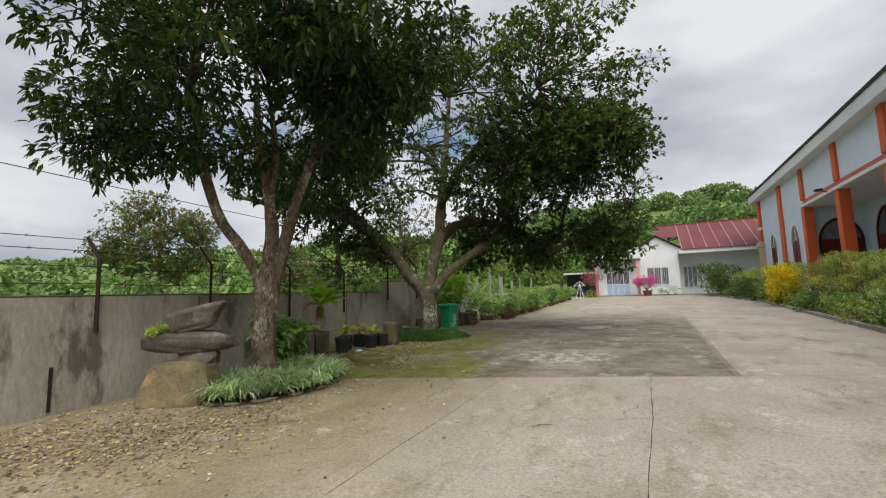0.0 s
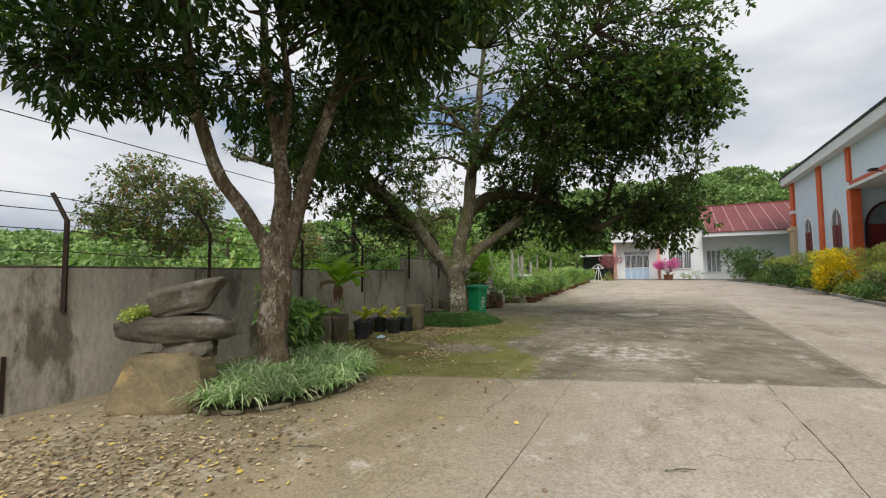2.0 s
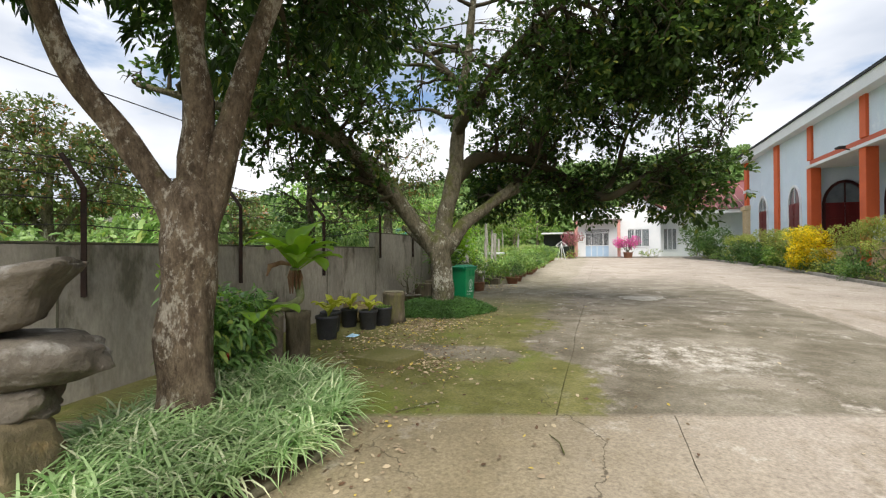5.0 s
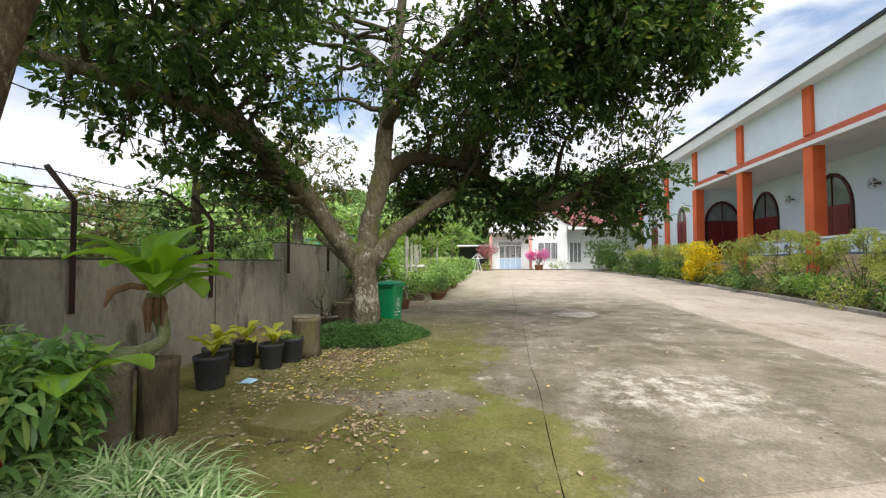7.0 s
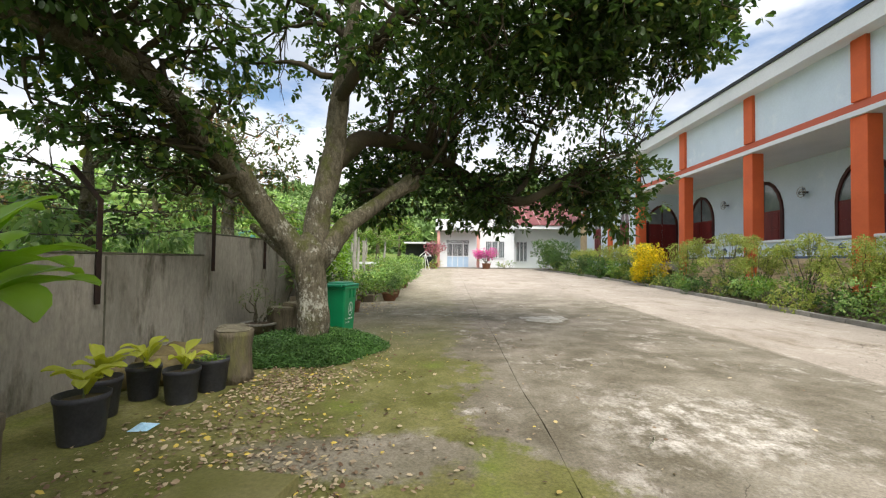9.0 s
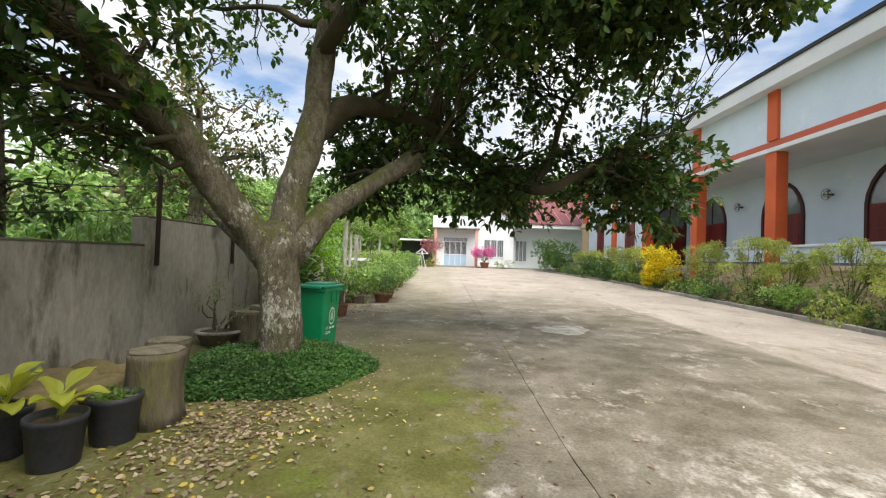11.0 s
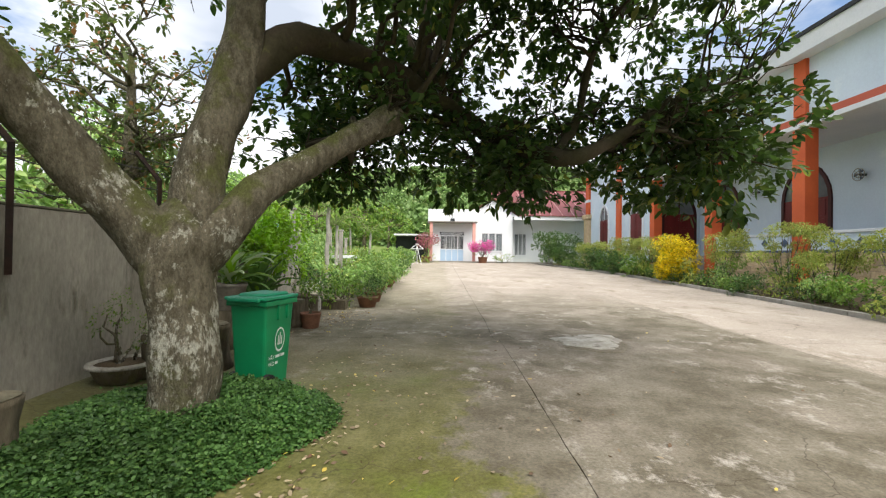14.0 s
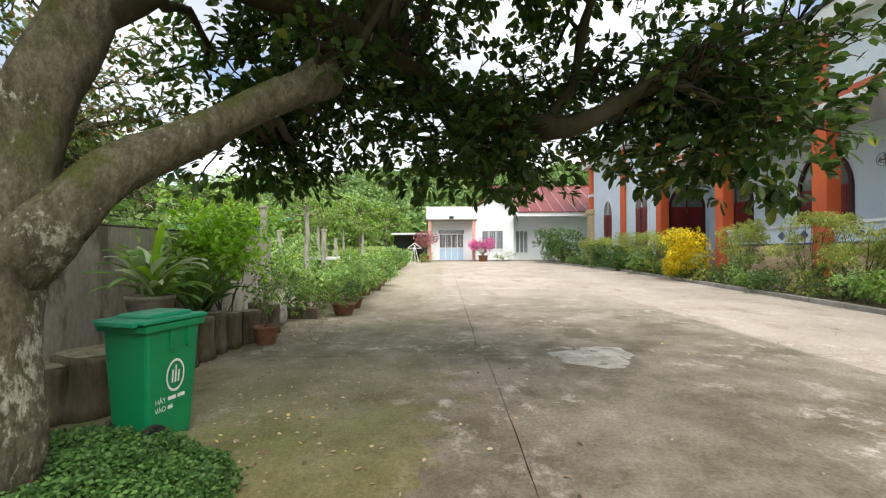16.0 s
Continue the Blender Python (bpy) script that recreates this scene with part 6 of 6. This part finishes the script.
Geo().box(FX - 0.18, FX + 0.5, 45.75, 46.5, 5.3, 8.98).make("corner_pillar", M_ORANGE, church, "", False, 0.015)
Geo().box(FX - 0.24, FX + 0.5, 45.7, 46.55, 6.4, 6.65).make("pillar_ring", M_WHITE, church, "", False, 0.02)
Geo().box(FX - 0.42, FX + 0.5, 45.5, 46.75, 4.9, 5.3).make("capital", M_CREAM, church, "cream stone capital", False, 0.05)
Geo().box(FX - 0.3, FX + 0.5, 45.6, 46.65, 0.4, 4.9).make("pedestal", M_CREAM, church, "cream stone pedestal", False, 0.03)
for y0, y1 in zip(PILLARS[:-2], PILLARS[1:-1]):
    y0, y1 = y0 + 0.8, y1 + 0.18
    Geo().box(FX + 0.08, FX + 0.24, y0, y1, 1.93, 2.5).make("parapet_panel", M_BLUE, church)
    Geo().box(FX + 0.0, FX + 0.32, y0, y1, 2.5, 2.6).make("parapet_rail", M_WHITE, church, "white top rail", False, 0.015)
    Geo().box(FX + 0.06, FX + 0.3, y0, y1, 1.84, 1.93).make("parapet_base", M_TILE, church)
    for k in range(4):
        yc = y0 + 0.55 + k * 1.0
        Geo().add([(FX + 0.078, yc - 0.2, 2.21), (FX + 0.078, yc, 2.03), (FX + 0.078, yc + 0.2, 2.21), (FX + 0.078, yc, 2.39),
                   (FX + 0.062, yc - 0.18, 2.21), (FX + 0.062, yc, 2.05), (FX + 0.062, yc + 0.18, 2.21), (FX + 0.062, yc, 2.37)],
                  [(4, 5, 6, 7), (0, 1, 5, 4), (1, 2, 6, 5), (2, 3, 7, 6), (3, 0, 4, 7)]).make("diamond_tile", M_TILE, church, "blue-grey diamond tile")
for c in (5.6, 10.9, 16.2, 21.5, 26.85, 32.2):
    arch_unit("door", "x", BX, c, 1.15, FLOOR, 5.72, church, M_FRAME, M_WOOD)
arch_unit("door", "y", 34.62, 10.95, 0.95, FLOOR, 5.5, church, M_FRAME, M_WOOD)
for c in (36.75, 42.45):
    arch_unit("window", "x", FX, c, 0.85, 2.0, 5.6, church, M_WHITE, M_WOOD)
# steps up to the porch end
for k in range(5):
    Geo().box(8.0 + 0.28 * k, FX + 0.1, 30.3, 33.6, 0.4, 0.62 + 0.2 * k).make("porch_step", M_CREAM, church, "", False, 0.01)
for yy, z in ((29.62, 5.0), (24.2, 4.9), (18.9, 4.9)):
    fan = thing("wall_fan", (BX - 0.02, yy, z), "grey wall-mounted fan with a round cage", "fan", "porch wall fans")
    Geo().tube([(BX, yy, z), (BX - 0.22, yy, z)], 0.05, 8).make("arm", M_DARK, fan)
    for r in (0.12, 0.24):
        Geo().tube([(BX - 0.3, yy + r * math.cos(a), z + r * math.sin(a)) for a in [2 * math.pi * k / 20 for k in range(21)]], 0.012, 5, cap=False).make("cage_ring", M_POTGREY, fan)
    for k in range(8):
        a = math.pi * k / 4
        Geo().tube([(BX - 0.3, yy, z), (BX - 0.3, yy + 0.24 * math.cos(a), z + 0.24 * math.sin(a))], 0.006, 4).make("cage_rod", M_POTGREY, fan)
    for k in range(3):
        a = 2.1 * k
        g = Geo()
        c, s = math.cos(a), math.sin(a)
        g.add([(BX - 0.27, yy + 0.03 * c, z + 0.03 * s), (BX - 0.25, yy + 0.2 * c - 0.09 * s, z + 0.2 * s + 0.09 * c), (BX - 0.29, yy + 0.2 * c + 0.09 * s, z + 0.2 * s - 0.09 * c)], [(0, 1, 2)])
        g.make("blade", M_TILE, fan)
lamp = thing("floodlight", (FX - 0.2, 29.75, 6.62), "small dark floodlight on the porch edge", "floodlight")
Geo().box(FX - 0.75, FX - 0.45, 29.5, 29.95, 6.62, 6.72).make("housing", M_DARK, lamp, "", False, 0.02)
Geo().tube([(FX - 0.5, 29.72, 6.62), (FX - 0.2, 29.72, 6.52)], 0.03, 6).make("arm", M_DARK, lamp)

# split-stone cladding below the parapet
for j in range(7):
    z0 = 0.45 + 0.2 * j
    for y0, y1 in zip(PILLARS[3:6], PILLARS[4:7]):
        y = y0 + 0.8
        while y < y1 + 0.14:
            l = min(rnd(0.4, 0.8), y1 + 0.19 - y)
            Geo().box(FX + 0.05 - rnd(0, 0.025), FX + 0.298, y, y + l - 0.012, z0, z0 + 0.188).make("cladding_stone", M_CREAM, church)
            y += l

# ---- house at the end of the yard ----
HY, HZ = 48.0, 0.85
house = thing("house", (0, 50, HZ), "low white house with a dark red sheet roof", "house")
Geo().box(-5.1, -4.2, HY, HY + 0.2, 0.6, 4.55).make("wall", M_WHITE, house)
Geo().box(-4.2, -1.9, HY, HY + 0.2, 3.73, 4.55).make("wall", M_WHITE, house)
Geo().box(-1.9, -0.25, HY, HY + 0.2, 0.6, 5.2).make("wall", M_WHITE, house)
Geo().box(-0.25, 1.75, HY, HY + 0.2, 0.6, 1.95).make("wall", M_WHITE, house)
Geo().box(-0.25, 1.75, HY, HY + 0.2, 3.65, 5.2).make("wall", M_WHITE, house)
Geo().box(1.75, 2.7, HY, HY + 0.2, 0.6, 5.2).make("wall", M_WHITE, house)
Geo().box(2.5, 2.7, HY + 0.2, HY + 1.6, 0.6, 5.2).make("wall", M_WHITE, house)
Geo().box(2.7, 3.1, HY + 1.4, HY + 1.6, 0.6, 5.2).make("wall", M_WHITE, house)
Geo().box(4.3, 12, HY + 1.4, HY + 1.6, 0.6, 5.2).make("wall", M_WHITE, house)
Geo().box(3.1, 4.3, HY + 1.4, HY + 1.6, 0.6, 1.6).make("wall", M_WHITE, house)
Geo().box(3.1, 4.3, HY + 1.4, HY + 1.6, 3.7, 5.2).make("wall", M_WHITE, house)
Geo().box(-5.1, 12, HY + 4, HY + 4.2, 0.6, 5.0).make("inner_wall", M_DARK, house)
Geo().box(-5.1, -4.9, HY + 0.2, HY + 8, 0.6, 4.55).make("side_wall", M_WHITE, house)
Geo().box(-5.3, -0.8, HY - 1.3, HY + 1, 4.55, 5.7).make("parapet", M_WHITE, house, "", False, 0.03)
Geo().box(-5.35, -0.75, HY - 1.35, HY + 1, 4.5, 4.6).make("parapet_moulding", M_KERB, house, "", False, 0.01)
for x in (-5.0, -1.05):
    Geo().box(x - 0.14, x + 0.14, HY - 1.2, HY - 0.95, 0.7, 4.5).make("porch_pillar", M_PINK, house, "salmon pillar", False, 0.015)
Geo().box(-3.25, -2.85, HY - 1.4, HY - 1.34, 4.62, 4.85).make("porch_lamp", M_DARK, house)
Geo().add([(-1.6, HY + 0.02, 5.2), (3.3, HY + 0.02, 5.2), (0.8, HY + 0.02, 6.7), (-1.6, HY + 0.2, 5.2), (3.3, HY + 0.2, 5.2), (0.8, HY + 0.2, 6.7)], [(0, 1, 2), (5, 4, 3), (0, 2, 5, 3), (1, 4, 5, 2)]).make("gable", M_WHITE, house)
Geo().box(2.7, 12, HY - 0.9, HY - 0.8, 4.85, 5.2).make("eave_board", M_WHITE, house)
Geo().box(2.7, 12, HY - 0.8, HY + 1.4, 5.0, 5.06).make("eave_soffit", M_WHITE, house)
for s in (-1, 1):
    Geo().add([(0.8, HY - 0.3, 6.85), (0.8 + s * 2.8, HY - 0.3, 5.15), (0.8 + s * 2.8, HY + 6, 5.15), (0.8, HY + 6, 6.85),
               (0.8, HY - 0.3, 6.93), (0.8 + s * 2.8, HY - 0.3, 5.23), (0.8 + s * 2.8, HY + 6, 5.23), (0.8, HY + 6, 6.93)], BOX).make("wing_roof", M_ROOF, house)
x = 0.9
while x < 12.4:
    w = 1.05
    Geo().add([(x, HY - 1.0, 5.2), (x + w, HY - 1.0, 5.2), (x + w, HY + 6, 8.5), (x, HY + 6, 8.5),
               (x, HY - 1.0, 5.27), (x + w, HY - 1.0, 5.27), (x + w, HY + 6, 8.57), (x, HY + 6, 8.57)] if x > 2.6 else
              [(x, HY + 2.4, 6.8), (x + w, HY + 2.4, 6.8), (x + w, HY + 6, 8.5), (x, HY + 6, 8.5),
               (x, HY + 2.4, 6.87), (x + w, HY + 2.4, 6.87), (x + w, HY + 6, 8.57), (x, HY + 6, 8.57)], BOX).make("roof_sheet", M_ROOF, house)
    if x > 2.6:
        Geo().tube([(x, HY - 1.0, 5.28), (x, HY + 6, 8.58)], 0.045, 5).make("roof_seam", M_SEAM, house)
    x += w
Geo().box(0.6, 12.6, HY + 5.85, HY + 6.2, 8.5, 8.66).make("ridge_cap", M_ROOF, house)
Geo().box(-5.2, 12, HY - 1.6, HY + 0, 0.55, 0.93).make("porch_step", M_KERB, house, "", False, 0.02)
door = Geo().box(-4.2, -1.9, HY + 0.05, HY + 0.1, 0.93, 2.0).make("door", M_DOORBLUE, house, "pale blue steel door with white bars")
for k in range(5):
    Geo().box(-4.2 + k * 0.56, -4.14 + k * 0.56, HY + 0.02, HY + 0.12, 0.93, 3.3).make("stile", M_WHITE, door)
for z in (2.0, 3.28, 3.68):
    Geo().box(-4.2, -1.9, HY + 0.02, HY + 0.12, z, z + 0.07).make("rail", M_WHITE, door)
for k in range(19):
    x = -4.12 + k * 0.12
    Geo().tube([(x, HY + 0.06, 2.0), (x, HY + 0.06, 3.28)], 0.016, 5).make("bar", M_WHITE, door)
for k in range(6):
    Geo().box(-4.15, -1.95, HY + 0.05, HY + 0.08, 3.38 + k * 0.05, 3.4 + k * 0.05).make("louvre", M_WHITE, door)
for nm, x0, x1, yy, z0, z1 in (("window_1", -0.25, 1.75, HY, 1.95, 3.65), ("window_2", 3.1, 4.3, HY + 1.4, 1.6, 3.7)):
    wf = Geo().box(x0, x1, yy + 0.02, yy + 0.14, z1 - 0.08, z1).make("window", M_WHITE, house)
    Geo().box(x0, x1, yy + 0.1, yy + 0.12, z0, z1 - 0.08).make("pane", M_GLASS, wf, "grey glass")
    for k in range(4):
        xx = x0 + (x1 - x0 - 0.06) * k / 3
        Geo().box(xx, xx + 0.06, yy + 0.02, yy + 0.14, z0, z1 - 0.08).make("stile", M_WHITE, wf)
    for k in range(12):
        xx = x0 + 0.06 + (x1 - x0 - 0.12) * k / 11
        Geo().tube([(xx, yy + 0.0, z0), (xx, yy + 0.0, z1)], 0.012, 4).make("bar", M_WHITE, wf)
    Geo().box(x0 - 0.08, x1 + 0.08, yy - 0.08, yy + 0.15, z0 - 0.08, z0).make("sill", M_WHITE, wf)
Geo().box(-8.6, -5.4, HY + 0.2, HY + 4, 3.3, 3.45).make("lean_to_roof", M_WHITE, house)
Geo().box(-8.6, -5.4, HY + 2.0, HY + 2.2, 0.6, 3.3).make("lean_to_wall", M_DARK, house)


def bougainvillea(x, y, bract, label, h=1.5, r=1.3):
    z = at_z(x, y)
    th = round_pot("bougainvillea", x, y, 0.55, 0.42, M_TERRA, label, "flowering shrub", "bougainvilleas by the house", 0.8, 0.03)
    C = [(x + rnd(-r, r) * 0.75, y + rnd(-r, r) * 0.6, z + 0.55 + h * rnd(0.4, 0.85)) for _ in range(14)]
    stems(th, (x, y, z + 0.5), C, 0.02)
    foliage("blossom", C, [0.46] * 14, 200, 0.09, bract, th, "", 5, 0.7)
    foliage("leaves", [(a, b, c - 0.35) for a, b, c in C], [0.33] * 14, 60, 0.08, L_DEEP, th, "", 4)
    return th


bougainvillea(-0.3, 46.0, L_PINK, "potted bougainvillea with magenta bracts before the house")
bougainvillea(-5.4, 45.6, L_DULLPINK, "bougainvillea with faded rose bracts by the house", 2.2, 1.2)
for k, (x, y) in enumerate(((0.9, 46.2), (1.5, 46.3), (2.1, 46.2), (-4.9, 44.2), (-5.5, 43.6), (-5.9, 44.4))):
    shrub("low_plant", (x, y), 0.8, 0.5, (L_MID, L_FEATHER)[k % 2], "low leafy plant before the house", "plant", "plants before the house", 7, 0.09, 120, 0.0)

# ---- beyond the wall ----
def coffee_bush():
    th = thing("coffee_bush", (-10, 4, 0), "glossy green coffee bush beyond the wall", "bush", "coffee bushes")
    C, R = [], []
    for k in range(18):
        a, rr = rnd(0, 6.283), rnd(0.1, 0.85)
        C.append((-10 + rr * math.cos(a), 4 + rr * math.sin(a), rnd(0.6, 2.05)))
        R.append(rnd(0.3, 0.48))
    stems(th, (-10, 4, -0.1), C[:9], 0.022)
    foliage("foliage", C, R, 95, 0.18, L_COFFEE, th, "", 6, 0.36, 0.55, 0.33)
    return th


first = coffee_bush()
for k in range(72):
    row = k // 18
    x, y = -9.6 - row * 2.4 + rnd(-0.5, 0.5), -3 + (k % 18) * 1.9 + rnd(-0.5, 0.5)
    size, gone = rnd(0.62, 1.22) - 0.06 * row, rnd(0, 1) < 0.22
    m = pose(x, y, far_height(x, y), 0, 0, rnd(0, 360)) @ Matrix.Diagonal((size, size, size, 1))
    if k == 0:
        first.matrix_basis = m
        first.scale = (1, 1, 1)
    elif not gone:
        copy_thing(first, m)

mid = thing("tree", (-16.6, 9.6, far_height(-16.6, 9.6)), "airy olive-green tree beyond the wall", "tree", "trees beyond the wall")
mz = far_height(-16.6, 9.6)
CM, RM = sample_lobes([((-16.6, 9.6, 3.8), (2.1, 2.1, 1.5), 1)], 46, 0.45, 0.75)
lm = [smooth_line([(-16.6, 9.6, mz - 0.1, 0.2), (-16.5, 9.6, 1.2, 0.15), (-16.6, 9.5, 2.6, 0.12), (-16.5, 9.6, 4.2, 0.05)]), smooth_line([(-16.5, 9.6, 1.8, 0.09), (-17.3, 9.2, 3.0, 0.06), (-17.8, 9.0, 4.0, 0.03)]), smooth_line([(-16.5, 9.6, 2.0, 0.09), (-15.8, 10.1, 3.2, 0.06), (-15.3, 10.4, 4.1, 0.03)])]
g = Geo()
for pts, rad in lm:
    g.tube(pts, rad, 10, 0.3)
branch_out(g, lm, CM, RM, 0.02)
g.make("trunk", M_BARK2, mid, "", True)
foliage("crown", CM, RM, 150, 0.13, L_MIDTREE, mid, "", 6, 0.4)


def garden_tree(x, y, h, r, leaf, label, size=0.26):
    z = far_height(x, y)
    th = thing("tree", (x, y, z), label, "tree", "trees beyond the wall")
    C, R = sample_lobes([((x, y, z + h * 0.68), (r, r, h * 0.3), 1)], 26, r * 0.25, r * 0.42)
    l = [smooth_line([(x, y, z - 0.1, 0.2), (x + 0.1, y, z + h * 0.35, 0.15), (x, y + 0.1, z + h * 0.8, 0.05)])]
    g = Geo()
    g.tube(l[0][0], l[0][1], 8, 0.3)
    branch_out(g, l, C, R, 0.03)
    g.make("trunk", M_BARK2, th, "", True)
    foliage("crown", C, R, 38 * (0.26 / size) ** 1.5, size, leaf, th, "", 6, 0.45)


for x, y, h, r, lf in ((-14, 19, 5.0, 2.2, L_COFFEE), (-12.0, 25, 4.2, 2.0, L_MID), (-17, 27, 5.5, 2.6, L_MIDTREE), (-11.5, 33, 4.5, 2.0, L_MID), (-10.0, 40, 5.0, 2.2, L_MID), (-22, 16, 4.6, 2.3, L_COFFEE), (-13.5, 45, 6, 2.6, L_COFFEE), (-9.5, 51, 5.5, 2.2, L_MID), (-27, 25, 6, 2.8, L_MIDTREE), (-19, 37, 6.5, 3.0, L_COFFEE)):
    garden_tree(x, y, h, r, lf, "leafy green tree in the gardens beyond the wall")

garden_tree(-9.6, 15.4, 6.0, 1.6, L_MIDTREE, "small olive-leaved tree just beyond the wall", 0.12)
garden_tree(-9.6, 11.3, 4.0, 0.9, L_DEEP, "small dark-leaved tree just beyond the wall", 0.12)
shed = thing("shed", (-14.5, 30, 0.3), "small shed with a teal sheet roof behind the garden", "shed")
Geo().box(-16.5, -12.5, 29, 32, 0.0, 2.6).make("wall", M_KERB, shed)
Geo().add([(-16.9, 28.6, 2.7), (-12.1, 28.6, 2.7), (-12.1, 32.4, 3.5), (-16.9, 32.4, 3.5), (-16.9, 28.6, 2.76), (-12.1, 28.6, 2.76), (-12.1, 32.4, 3.56), (-16.9, 32.4, 3.56)], BOX).make("roof", M_TEAL, shed)

# far woods on the hills
woods = thing("far_woods", (0, 120, 5), "green woods and groves on the far hills", "woods", kind="stuff")
C, R = [], []
for k in range(900):
    a = rnd(-1.75, 0.75)
    d = 62 + 170 * rnd(0, 1) ** 1.4
    x, y = d * math.sin(a), 12 + d * math.cos(a)
    if x > -18 and y < 64:
        continue
    r = rnd(1.6, 3.6) * (0.7 + d / 230)
    C.append((x, y, far_height(x, y) + r * 0.5))
    R.append(r)
foliage("trees", C, R, 11, 1.0, L_FAR, woods, "", 5, 0.6, 0.1, 0.45, 0.85, inner=0.6)
for k in range(7):
    a = -1.25 + 0.1 * k
    d = 85 + 12 * (k % 3)
    x, y = d * math.sin(a), 12 + d * math.cos(a)
    z = far_height(x, y)
    h = thing("far_house", (x, y, z), "small pale house with a grey roof far off", "house", "far houses")
    Geo().box(x - 3.5, x + 3.5, y - 2.5, y + 2.5, z - 0.5, z + 3).make("wall", M_WHITE, h)
    Geo().add([(x - 4, y - 3, z + 3), (x + 4, y - 3, z + 3), (x + 4, y + 3, z + 3), (x - 4, y + 3, z + 3), (x - 4, y, z + 4.6), (x + 4, y, z + 4.6)], [(0, 1, 5, 4), (2, 3, 4, 5), (0, 4, 3), (1, 2, 5), (0, 3, 2, 1)]).make("roof", M_KERB, h)
